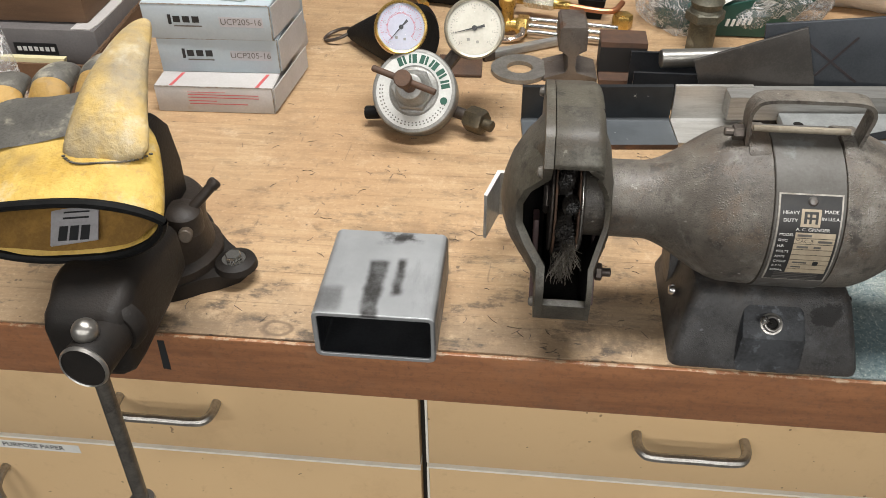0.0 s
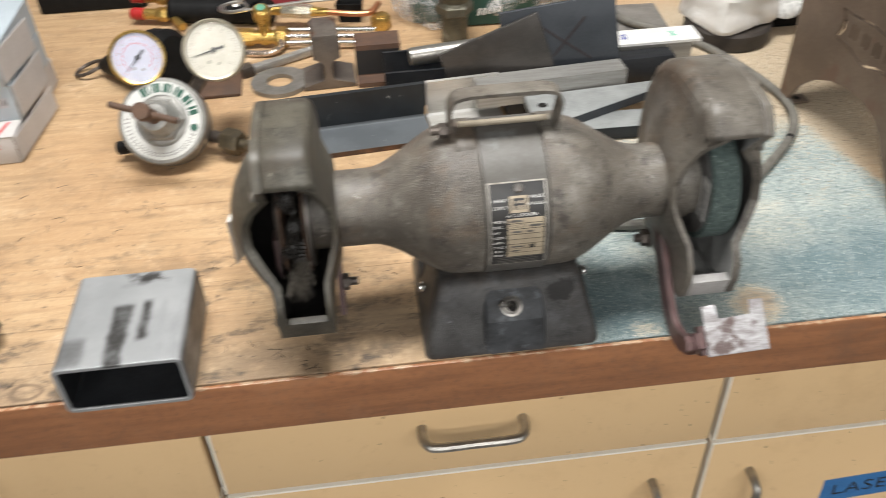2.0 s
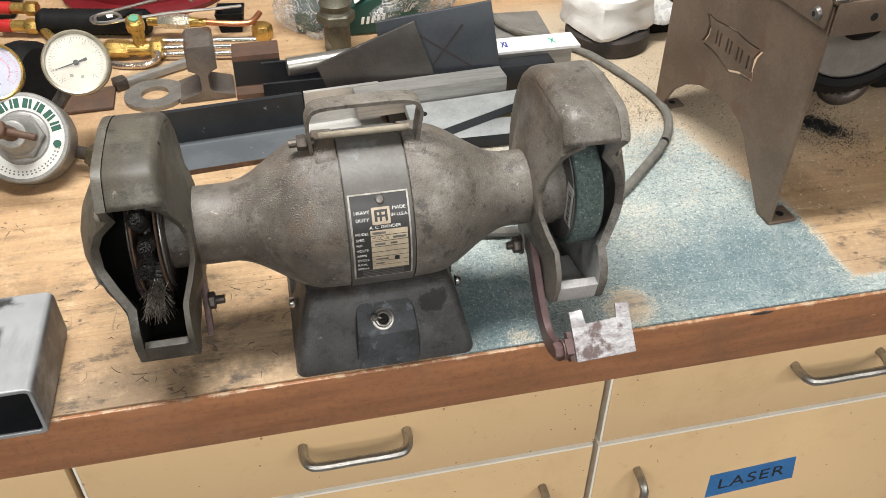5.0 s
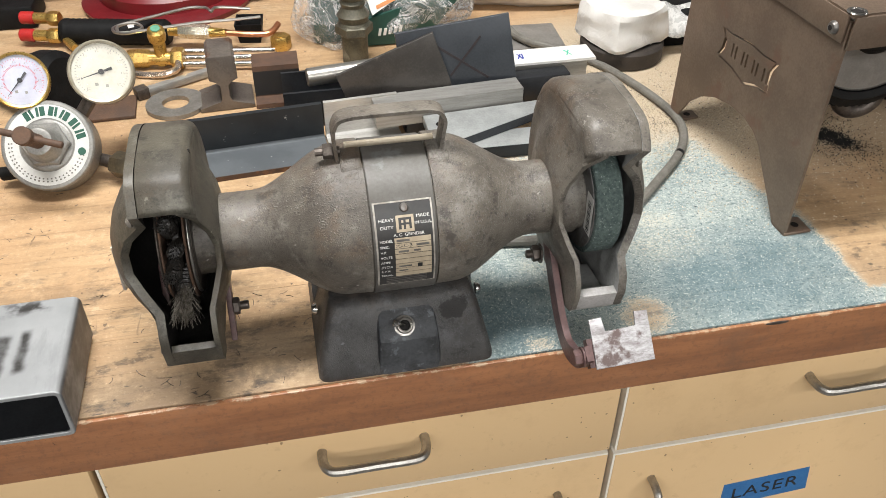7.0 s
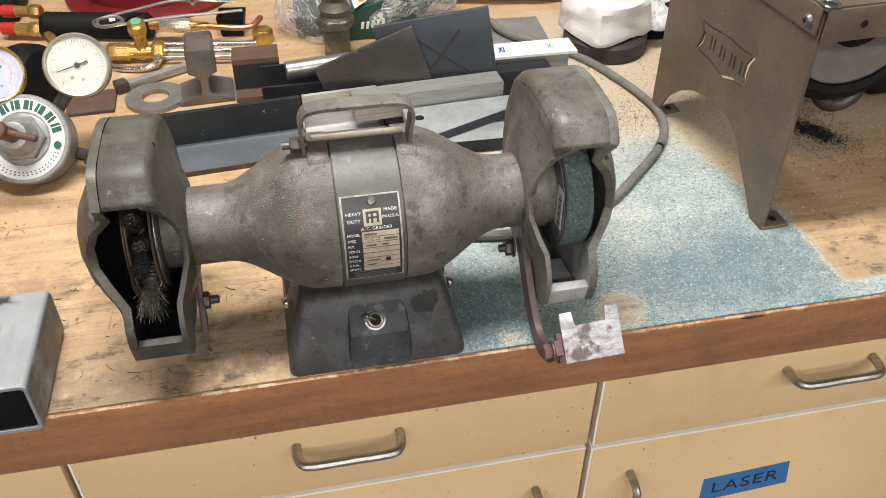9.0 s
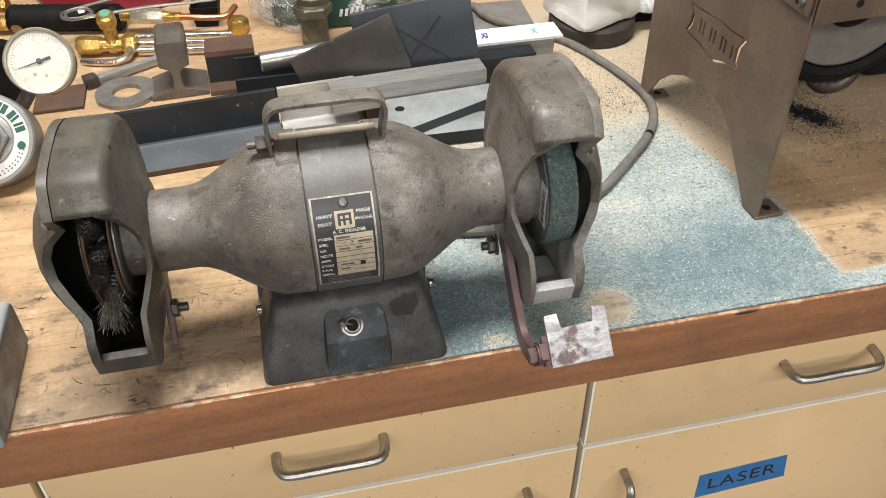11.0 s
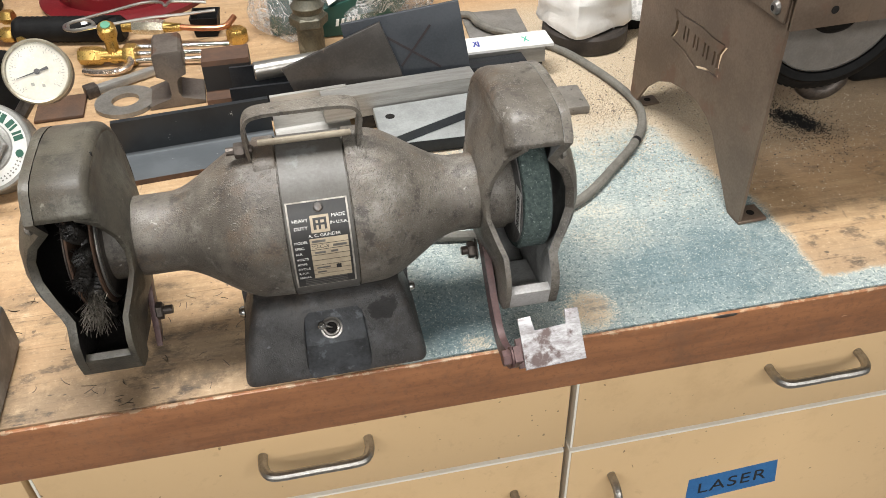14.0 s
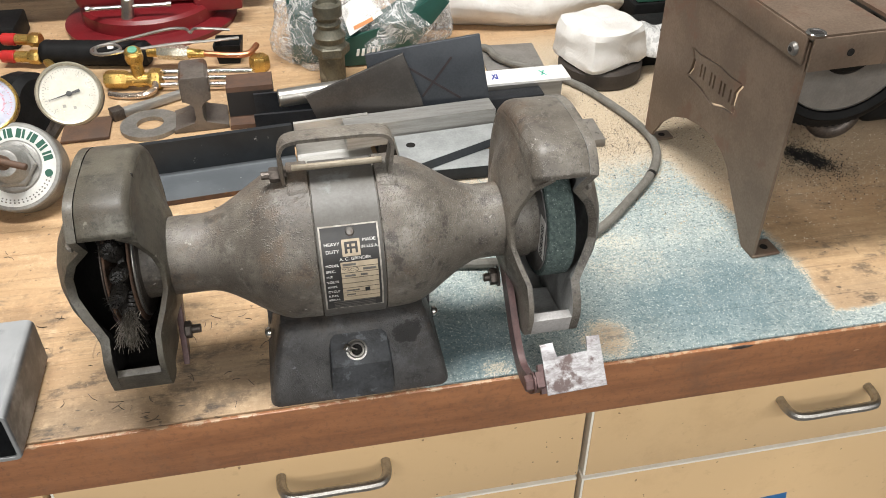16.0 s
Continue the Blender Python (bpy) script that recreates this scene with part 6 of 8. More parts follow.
M_GLASS = gm.done((1, 1, 1), 0.03, 0.0, Transmission_Weight=1.0, IOR=1.1)
gauge((-0.0615, 0.392, 1.0125), (0.22, -0.84, 0.50), 0.0295, M_DIALV, M_BRASS, 222, 0, "brass pressure gauge with a cool white dial")
gauge((0.0215, 0.393, 1.0140), (0.10, -0.84, 0.52), 0.0335, M_DIALW, M_BEZEL, 192, 0, "steel pressure gauge with a cream dial")
for p in (((-0.0560, 0.400, 0.988), (-0.048, 0.385, 0.962), 0.0075), ((0.006, 0.405, 0.985), (-0.020, 0.388, 0.955), 0.0075)):
    bm = B()
    rod(bm, p[0], p[1], p[2], 8)
    part("gauge_stem", bm, M_BRASS if p[0][0] < -0.03 else M_BOLT, reg)

# black rubber boot with a wire ring
boot = thing("rubber_boot", (-0.09, 0.54, 0.9), "black rubber plug with a wire ring", "rubber plug")
bm = B()
capped(bm, [(0.006, 0.0), (0.0105, 0.008), (0.025, 0.045), (0.039, 0.082), (0.043, 0.105), (0.041, 0.125), (0.032, 0.132)], frame_to((-0.165, 0.585, 0.9130), (-0.045, 0.520, 0.9420)), 32)
part("plug", bm, M_BLACK, boot)
bm = B()
rr = [(-0.182 + 0.019 * math.cos(2 * math.pi * i / 24), 0.588 + 0.016 * math.sin(2 * math.pi * i / 24), 0.9035 + 0.006 * (1 + math.cos(2 * math.pi * i / 24))) for i in range(25)]
sweep(bm, rr, 0.0024, 8, ends=False)
part("wire_ring", bm, M_BOLT, boot, "dark wire ring")

# ---- bearing cartons ----
rnd = random.Random(8)
M_CARTON = surf("pale_blue_white_carton", (0.425, 0.480, 0.515), (0.375, 0.428, 0.462), 12, 0.55, bump=0.04)
M_CARTONW = surf("scuffed_white_carton", (0.52, 0.495, 0.48), (0.44, 0.418, 0.40), 14, 0.6, bump=0.06, stain=(0.46, 0.40, 0.34), stain_at=0.66)
M_KRAFT = surf("brown_cardboard", (0.150, 0.086, 0.048), (0.115, 0.066, 0.037), 14, 0.75, bump=0.08, stretch=(1, 1, 6))
M_REDP = surf("red_print", (0.55, 0.10, 0.10), (0.50, 0.10, 0.10), 80, 0.6, bump=0)
M_GREYCARD = surf("grey_printed_card", (0.150, 0.138, 0.134), (0.112, 0.103, 0.10), 14, 0.65, bump=0.05)


M_SCUFF = surf("scuffed_board_edge", (0.40, 0.40, 0.38), (0.20, 0.155, 0.11), 120, 0.8, bump=0.1)


def carton(x0, x1, y0, y1, z0, z1, rot, mat, label, prints):
    t = thing("bearing_carton", ((x0 + x1) / 2, (y0 + y1) / 2, z0), label, "carton", "stacked bearing cartons")
    c = Vector(((x0 + x1) / 2, y0, 0))
    m = Matrix.Translation(c) @ pose(0, 0, 0, 0, 0, rot) @ Matrix.Translation(-c)
    bm = B()
    box(bm, x0, x1, y0, y1, z0, z1, 0.0012, 2, m)
    part("carton_body", bm, mat, t)
    bm = B()
    box(bm, x1 - 0.0004, x1 + 0.0010, y0 + 0.003, y1 - 0.002, z0 + 0.002, z1 - 0.001, 0.0, 2, m)
    part("end_flap", bm, mat, t)
    bm = B()
    k = m @ Matrix.Translation((x1 + 0.0012, y0 + 0.002, 0)) @ pose(0, 0, 0, 0, 0, -7)
    box(bm, 0, 0.0012, 0, (y1 - y0) * 0.60, z0 + 0.003, z1 - 0.002, 0.0003, 1, k)
    part("end_flap", bm, M_CARTONW, t, "end flap standing slightly ajar")
    for q in ((x0 + 0.001, x1 - 0.001, y0 - 0.0003, y0 + 0.0006, z1 - 0.0010, z1 + 0.0002), (x1 - 0.0008, x1 + 0.0004, y0 - 0.0003, y0 + 0.0008, z0 + 0.001, z1 - 0.001)):
        bm = B()
        box(bm, *q, 0.0, 2, m)
        part("worn_edge", bm, M_SCUFF, t, "scuffed brownish carton edge")
    if prints:
        f = m @ Matrix.Translation((x0, y0 - 0.0002, z0)) @ pose(0, 0, 0, 90, 0, 0)
        w, h = x1 - x0, z1 - z0
        bm = B()
        bars(bm, [(w * 0.24 + k * 0.0115, w * 0.24 + k * 0.0115 + 0.0085, h * 0.48, h * 0.66) for k in range(3)] + [(w * 0.20, w * 0.225, h * 0.42, h * 0.70)], f)
        part("print_bar", bm, M_INK, t, "black printed bars")
        bm = B()
        bars(bm, [(w * 0.24, w * 0.46, h * 0.36, h * 0.40)], f)
        part("print_bar", bm, M_FLANGE, t)
        bm = B()
        bars(bm, [(w * 0.60, w * 0.94, h * 0.38, h * 0.66)], f)
        part("print_panel", bm, surf("pinkish_panel", (0.47, 0.455, 0.475), (0.43, 0.42, 0.44), 30, 0.6, bump=0), t)
        lettering("UCP205-16", 0.0105, f @ Matrix.Translation((w * 0.77, h * 0.52, 0.0003)), M_FLANGE, t, "lettering", 0.0001)
    else:
        f = m @ Matrix.Translation((x0, y0 - 0.0002, z0)) @ pose(0, 0, 0, 90, 0, 0)
        w, h = x1 - x0, z1 - z0
        bm = B()
        bars(bm, [(w * 0.28, w * 0.60, h * 0.78, h * 0.80), (w * 0.28, w * 0.88, h * 0.68, h * 0.71), (w * 0.28, w * 0.88, h * 0.57, h * 0.60), (w * 0.28, w * 0.52, h * 0.44, h * 0.47), (w * 0.28, w * 0.78, h * 0.33, h * 0.36)], f)
        part("print_line", bm, M_REDP, t, "thin red printed lines")
        g = m @ Matrix.Translation((x0, y0, z1 + 0.0002))
        for u in (0.13, 0.86):
            bm = B()
            prism(bm, [(u * w, 0.001), (u * w + 0.004, 0.001), (u * w + 0.010, 0.034), (u * w + 0.006, 0.034)], lambda a, b, d: g @ Vector((a, b, d)), 0, 0.0003)
            part("print_stripe", bm, M_REDP, t, "red stripe")
    return t


carton(-0.363, -0.2185, 0.377, 0.575, 0.9003, 0.9350, 1.5, M_CARTONW, "scuffed white carton with red lines under other cartons", False)
carton(-0.364, -0.2165, 0.414, 0.560, 0.9353, 0.9795, 2.0, M_CARTON, "pale blue-white bearing carton in the stack", True)
carton(-0.373, -0.2190, 0.411, 0.560, 0.9798, 1.0235, 1.0, M_CARTON, "pale blue-white bearing carton atop the stack", True)
bm = B()
prism(bm, [(-0.33, 0.43), (-0.25, 0.42), (-0.235, 0.50), (-0.32, 0.52)], xy(1.0235), 0.0004, 0.0080, 0.002)
solo("plastic_pouch", bm, M_PAPER, "crumpled pale pouch on top of the cartons", "pouch")

# ---- open parts carton with torn rim ----
M_KRAFTD = surf("dark_brown_cardboard", (0.150, 0.082, 0.042), (0.115, 0.062, 0.032), 14, 0.8, bump=0.08)
CF, CB = (-0.458, 0.402), (-0.467, 0.640)
ob = thing("open_carton", (-0.56, 0.50, 0.9), "open brown cardboard carton with torn rim", "carton")
for nm, b in (("front_wall", (-0.70, CF[0], CF[1], CF[1] + 0.0035, 0.9003, 0.9430)), ("back_wall", (-0.70, CB[0], CB[1] - 0.0035, CB[1], 0.9003, 0.9600)), ("side_wall", (-0.7035, -0.7002, CF[1], CB[1], 0.9003, 0.9500)), ("bottom", (-0.700, CF[0] - 0.004, CF[1] + 0.0037, CB[1] - 0.0037, 0.9003, 0.9040))):
    bm = B()
    box(bm, *b)
    part(nm, bm, M_KRAFTD, ob)
wu = Vector((CB[0] - CF[0], CB[1] - CF[1], 0)).normalized()
wl = math.hypot(CB[0] - CF[0], CB[1] - CF[1])
wn = Vector((wu.y, -wu.x, 0))


def along(a, b, d):
    return Vector((CF[0], CF[1], 0)) + wu * a + wn * d + Vector((0, 0, b))


bm = B()
prism(bm, [(0.0, 0.9003), (0.0, 0.9430)] + [(wl * k / 22, 0.9440 + rnd.uniform(-0.0012, 0.0012)) for k in range(1, 22)] + [(wl, 0.9440), (wl, 0.9003)], along, 0.0, 0.0040)
tw = part("torn_side_wall", bm, M_KRAFT, ob, "torn corrugated side wall")
for k in range(46):
    bm = B()
    a0 = wl * (k + 0.2) / 46
    prism(bm, [(a0, 0.9435), (a0 + 0.0026, 0.9435), (a0 + 0.0020, 0.9462 + rnd.uniform(-0.0008, 0.0010)), (a0 + 0.0008, 0.9458)], along, 0.0006, 0.0034)
    part("flute", bm, M_KRAFT if k % 2 else M_KRAFTD, tw)
bm = B()
prism(bm, [(-0.672, 0.9400), (CF[0] - 0.030, 0.9400), (CF[0] - 0.027, 0.9490), (-0.672, 0.9490)], xz, CF[1] + 0.004, CF[1] + 0.012)
part("torn_flap", bm, surf("yellowed_paper_edge", (0.66, 0.60, 0.36), (0.60, 0.54, 0.32), 30, 0.7, bump=0.05), ob, "yellowed torn paper edge")
gb2 = thing("printed_box", (-0.53, 0.53, 0.905), "grey printed box inside the open carton", "box")
bm = B()
box(bm, -0.690, -0.4640, 0.455, 0.600, 0.9043, 0.9640, 0.0015)
part("box_body", bm, M_GREYCARD, gb2)
bm = B()
box(bm, -0.578, -0.520, 0.4545, 0.4551, 0.9290, 0.9450)
part("print_panel", bm, M_INK, gb2, "black printed panel")
bm = B()
bars(bm, [(-0.574 + 0.0075 * k, -0.569 + 0.0075 * k, 0.934, 0.940) for k in range(7)], Matrix.Translation((0, 0.4545, 0)) @ pose(0, 0, 0, 90, 0, 0))
part("print_bar", bm, M_WHITE, gb2)
bm = B()
prism(bm, [(-0.495, 0.456), (-0.470, 0.4555), (-0.466, 0.47), (-0.4645, 0.50), (-0.4645, 0.598), (-0.493, 0.598)], xy(0.9643), 0.0, 0.0016)
part("torn_liner", bm, M_CARTONW, gb2, "white torn liner")
bm = B()
box(bm, -0.690, -0.4790, 0.472, 0.598, 0.9662, 1.078, 0.002)
solo("brown_box", bm, M_KRAFT, "plain brown cardboard box on the printed box", "box")

# ---- black bench vise ----
M_VISE = surf("oily_black_cast_iron", (0.0125, 0.0108, 0.0096), (0.020, 0.0160, 0.0132), 30, 0.55, 0.0, bump=0.3, stain=(0.034, 0.023, 0.016), stain_at=0.62, Specular_IOR_Level=0.25)
M_VISEB = surf("brown_cast_iron", (0.040, 0.030, 0.023), (0.024, 0.018, 0.014), 30, 0.5, 0.0, bump=0.3, Specular_IOR_Level=0.35)
VX = -0.2420
vise = thing("bench_vise", (VX, 0.09, 0.9), "oily black cast-iron bench vise bolted to the bench", "vise")
bm = B()
outl = []
for i in range(48):
    a = 2 * math.pi * i / 48
    lug = max(0.0, math.cos(a - radians(-8))) ** 14 + max(0.0, math.cos(a - radians(188))) ** 14 + max(0.0, math.cos(a - radians(90))) ** 14
    r = 0.052 + 0.024 * lug
    outl.append((VX + r * math.cos(a), 0.090 + r * math.sin(a)))
prism(bm, outl, xy(0.9003), 0.0, 0.016, 0.003)
part("base_flange", bm, M_VISE, vise, "black base flange with bolt lugs")
bm = B()
capped(bm, [(0.020, 0), (0.0185, 0.006), (0.011, 0.009), (0.011, 0.0085)], Matrix.Translation((-0.1750, 0.0790, 0.9158)), 20)
part("lug_boss", bm, M_VISE, vise)
bm = B()
capped(bm, [(0.0108, 0), (0.0108, 0.0012)], Matrix.Translation((-0.1755, 0.0775, 0.9242)), 20)
hexnut(bm, (-0.1755, 0.0775, 0.9254), (-0.1755, 0.0775, 0.9305), 0.0078)
part("mounting_bolt", bm, M_CHROME, vise, "bright plated hex bolt")
bm = B()
capped(bm, [(0.050, 0.016), (0.050, 0.024), (0.044, 0.030), (0.040, 0.055), (0.043, 0.075), (0.040, 0.080)], Matrix.Translation((VX, 0.090, 0.9003)), 40)
part("swivel_base", bm, M_VISEB, vise, "brown-black swivel base")
bm = B()
capped(bm, [(0.0180, 0.0), (0.0178, 0.012), (0.0160, 0.019), (0.0110, 0.0225), (0.0, 0.0235)], frame_to((-0.2100, 0.0660, 0.968), (-0.2060, 0.0640, 1.0)), 22)
part("lock_boss", bm, M_VISEB, vise, "rounded brown lock boss")
bm = B()
rod(bm, (-0.2020, 0.0680, 0.984), (-0.1830, 0.0860, 1.0020), 0.0046, 14, bev=0.001)
capped(bm, [(0.0052, 0), (0.0058, 0.003), (0.0056, 0.006), (0.0040, 0.0075)], frame_to((-0.1850, 0.0840, 1.0000), (-0.1790, 0.0897, 1.0057)), 14)
part("lock_lever", bm, M_VISEB, vise, "brown lock lever")
bm = B()
rod(bm, (-0.2060, 0.0640, 0.9700), (-0.1975, 0.0400, 0.9780), 0.0060, 14, bev=0.001)
part("lock_screw", bm, surf("worn_brown_stub", (0.12, 0.092, 0.066), (0.075, 0.058, 0.043), 60, 0.5, 0.2, bump=0.1), vise, "worn brown lock screw")
# fixed jaw body
bm = B()
sec = [(0.050, 0.975), (0.032, 1.000), (0.028, 1.040), (0.030, 1.066), (0.050, 1.072), (0.086, 1.070), (0.104, 1.050), (0.112, 1.010), (0.110, 0.975)]
prism(bm, sec, yz, VX - 0.040, VX + 0.024, 0.006)
part("fixed_jaw", bm, M_VISE, vise, "black fixed jaw")
# sliding jaw nose
bm = B()
rows = []
for y, hw, z0, z1 in ((0.030, 0.034, 0.945, 1.000), (-0.010, 0.034, 0.940, 1.003), (-0.040, 0.033, 0.937, 1.010), (-0.050, 0.033, 0.936, 1.009), (-0.062, 0.032, 0.934, 1.002), (-0.074, 0.031, 0.934, 0.999), (-0.081, 0.029, 0.938, 0.994), (-0.084, 0.025, 0.945, 0.985)):
    rows.append([bm.verts.new((VX + 0.0100 + a, y, b)) for a, b in rrect(-hw, hw, z0, z1, 0.013, 4)])
for a, b in zip(rows, rows[1:]):
    for i in range(len(a)):
        j = (i + 1) % len(a)
        bm.faces.new((a[i], a[j], b[j], b[i]))
bm.faces.new(rows[0])
bm.faces.new(rows[-1])
part("sliding_jaw", bm, M_VISE, vise, "black sliding jaw", 45)
bm = B()
SX, SZ = -0.2155, 0.9760
sf = Matrix.Translation((SX, -0.074, SZ)) @ pose(0, 0, 0, 90 - 4, 0, -4)
capped(bm, [(0.0232, -0.014), (0.0228, -0.004), (0.0200, 0.0)], sf, 32)
part("collar", bm, M_VISE, vise)
bm = B()
capped(bm, [(0.0176, -0.012), (0.0178, 0.030), (0.0182, 0.036), (0.0168, 0.0395), (0.0160, 0.0385)], sf, 36)
part("screw_head", bm, M_VISE, vise, "black screw head with worn rim")
bm = B()
lathe(bm, [(0.0180, 0.0362), (0.01855, 0.0378), (0.0173, 0.0401), (0.0165, 0.0394)], sf, 36)
part("worn_rim", bm, M_STEEL, vise, "bright worn rim")
ha, hb = Vector((-0.2185, -0.0960, 0.9990)), Vector((-0.2185, -0.1060, 0.8130))
bm = B()
rod(bm, ha, hb, 0.0060, 16)
lever = part("lever", bm, surf("worn_lever_steel", (0.17, 0.155, 0.135), (0.10, 0.092, 0.082), 60, 0.38, 0.7, bump=0.15, stain=(0.05, 0.042, 0.035), stain_at=0.6), vise, "worn steel lever hanging down")
bm = B()
capped(bm, [(0.0070, -0.009)] + [(0.0096 * math.sin(radians(a)), -0.0096 * math.cos(radians(a))) for a in range(45, 180, 15)] + [(0.0, 0.0096)], frame_to(ha, ha + (ha - hb)), 20)
part("lever_ball", bm, M_STEEL, lever, "bright worn ball end")
bm = B()
capped(bm, [(0.0100, 0), (0.0108, 0.003), (0.0108, 0.015), (0.0095, 0.018)], frame_to(hb, hb + (hb - ha)), 20)
part("lever_cap", bm, M_STEEL, lever)

# ---- leather work glove on the vise ----
def leather(name, c1, c2, dirt, at):
    n = Nodes(name)
    a = n.noise(28, 6, 0.65)
    b = n.noise(90, 5, 0.6)
    c = n.mix(n.ramp(a, 0.35, 0.65), c1, c2)
    c = n.mix(n.m("MULTIPLY", n.ramp(n.noise(9, 5, 0.6), at, at + 0.22), 0.75), c, dirt)
    c = n.mix(n.m("MULTIPLY", n.ramp(n.noise(120, 5, 0.7), 0.54, 0.70), 0.30), c, dirt)
    c = n.mix(n.m("MULTIPLY", n.ramp(n.noise(22, 5, 0.7), 0.52, 0.70), 0.5), c, (0.60, 0.55, 0.42))
    n.bump(n.m("ADD", n.m("MULTIPLY", a, 2.0), b), 0.6, 0.004)
    return n.done(c, 0.62, 0.0)


M_YEL = leather("yellow_leather", (0.64, 0.430, 0.105), (0.49, 0.310, 0.060), (0.17, 0.125, 0.07), 0.54)
M_YELP = leather("pale_yellow_leather", (0.44, 0.275, 0.085), (0.34, 0.205, 0.055), (0.15, 0.125, 0.10), 0.48)
M_THUMB = leather("worn_thumb_leather", (0.56, 0.385, 0.125), (0.46, 0.36, 0.195), (0.14, 0.125, 0.105), 0.45)
M_GREYL = leather("grey_leather", (0.115, 0.108, 0.092), (0.078, 0.073, 0.063), (0.05, 0.046, 0.04), 0.55)
M_YELIN = surf("suede_lining", (0.25, 0.135, 0.026), (0.17, 0.090, 0.018), 60, 0.9, bump=0.4)
glove = thing("work_glove", (-0.27, 0.03, 1.03), "yellow and grey leather work glove lying on the vise", "glove")
GO = Vector((-0.2520, -0.0300, 1.0520))
gu = Vector((0.985, 0.03, 0.12)).normalized()
gv = Vector((-0.12, 0.95, 0.30)).normalized()
gn = gu.cross(gv).normalized()
gv = gn.cross(gu).normalized()


def G(u, v, w):
    return GO + gu * u + gv * v + gn * w


def loft(bm, secs, n=32, close=False):
    """secs: (centre u, v, w, half width, half thickness, power)"""
    rings = []
    for cu, cv, cw, a, b, *s in secs:
        sk = s[0] if s else 0.0
        ring = []
        for i in range(n):
            t = 2 * math.pi * i / n
            ct, st = math.cos(t), math.sin(t)
            pinch = min(max((0.03 - cv) / 0.042, 0.0), 1.0)
            x = a * math.copysign(abs(ct) ** 0.75, ct)
            y = b * math.copysign(abs(st) ** (0.75 + 0.75 * pinch), st)
            if st < 0 and cv < 0.03:
                y *= 1 + 0.36 * min(1.0, (0.03 - cv) / 0.042)
            wr = 0.0012 * math.sin(5 * t + cv * 160) + 0.0010 * math.sin(9 * t - cv * 90)
            ring.append(bm.verts.new(G(cu + x, cv + sk * x + 0.0, cw + y + wr)))
        rings.append(ring)
    for p, q in zip(rings, rings[1:]):
        for i in range(n):
            j = (i + 1) % n
            bm.faces.new((p[i], p[j], q[j], q[i]))
    if close:
        bm.faces.new(rings[-1])
    return rings


bm = B()
cuff = [(-0.004, -0.012, -0.003, 0.085, 0.0300, 0.0), (-0.004, 0.004, -0.001, 0.0830, 0.0280, 0.0), (-0.001, 0.022, 0.002, 0.0775, 0.0235), (-0.003, 0.045, 0.003, 0.072, 0.0205), (-0.006, 0.066, 0.004, 0.068, 0.0185), (-0.022, 0.088, 0.004, 0.064, 0.0165), (-0.038, 0.104, 0.003, 0.064, 0.0125), (-0.044, 0.112, 0.002, 0.060, 0.006)]
loft(bm, cuff, 40, True)
palm = part("palm", bm, M_YEL, glove, "yellow leather palm and cuff", 80)
sd = palm.modifiers.new("thick", "SOLIDIFY")
sd.thickness, sd.offset = 0.0018, -1
ss = palm.modifiers.new("soft", "SUBSURF")
ss.levels = ss.render_levels = 1
bm = B()
loft(bm, [(c[0], c[1] + 0.002, c[2], c[3] - 0.0060, c[4] - 0.0065, *(c[5:])) for c in cuff[:5]], 40, True)
part("lining", bm, M_YELIN, glove, "tan suede lining", 80)
bm = B()
pts = []
for i in range(49):
    t = 2 * math.pi * i / 48
    ct, st = math.cos(t), math.sin(t)
    x = 0.085 * math.copysign(abs(ct) ** 0.75, ct) - 0.004
    y = -0.003 + 0.030 * (1.36 if st < 0 else 1.0) * math.copysign(abs(st) ** 1.5, st)
    pts.append(G(x, -0.012, y))
sweep(bm, pts, 0.0036, 8, ends=False)
part("cuff_binding", bm, M_BLACK, glove, "dark piped cuff binding")
bm = B()
rings = loft(bm, [(-0.0035, 0.050, 0.0035, 0.0726, 0.0218, 0.10), (-0.006, 0.062, 0.004, 0.0712, 0.0206, 0.10), (-0.012, 0.078, 0.0045, 0.0690, 0.0195, 0.08), (-0.022, 0.092, 0.0045, 0.0665, 0.0180, 0.06), (-0.026, 0.100, 0.0045, 0.0655, 0.0165, 0.05)], 40)
bmesh.ops.delete(bm, geom=[v for v in bm.verts if (v.co - GO).dot(gu) > 0.030], context="VERTS")
part("knuckle_band", bm, M_GREYL, glove, "grey leather band", 80)


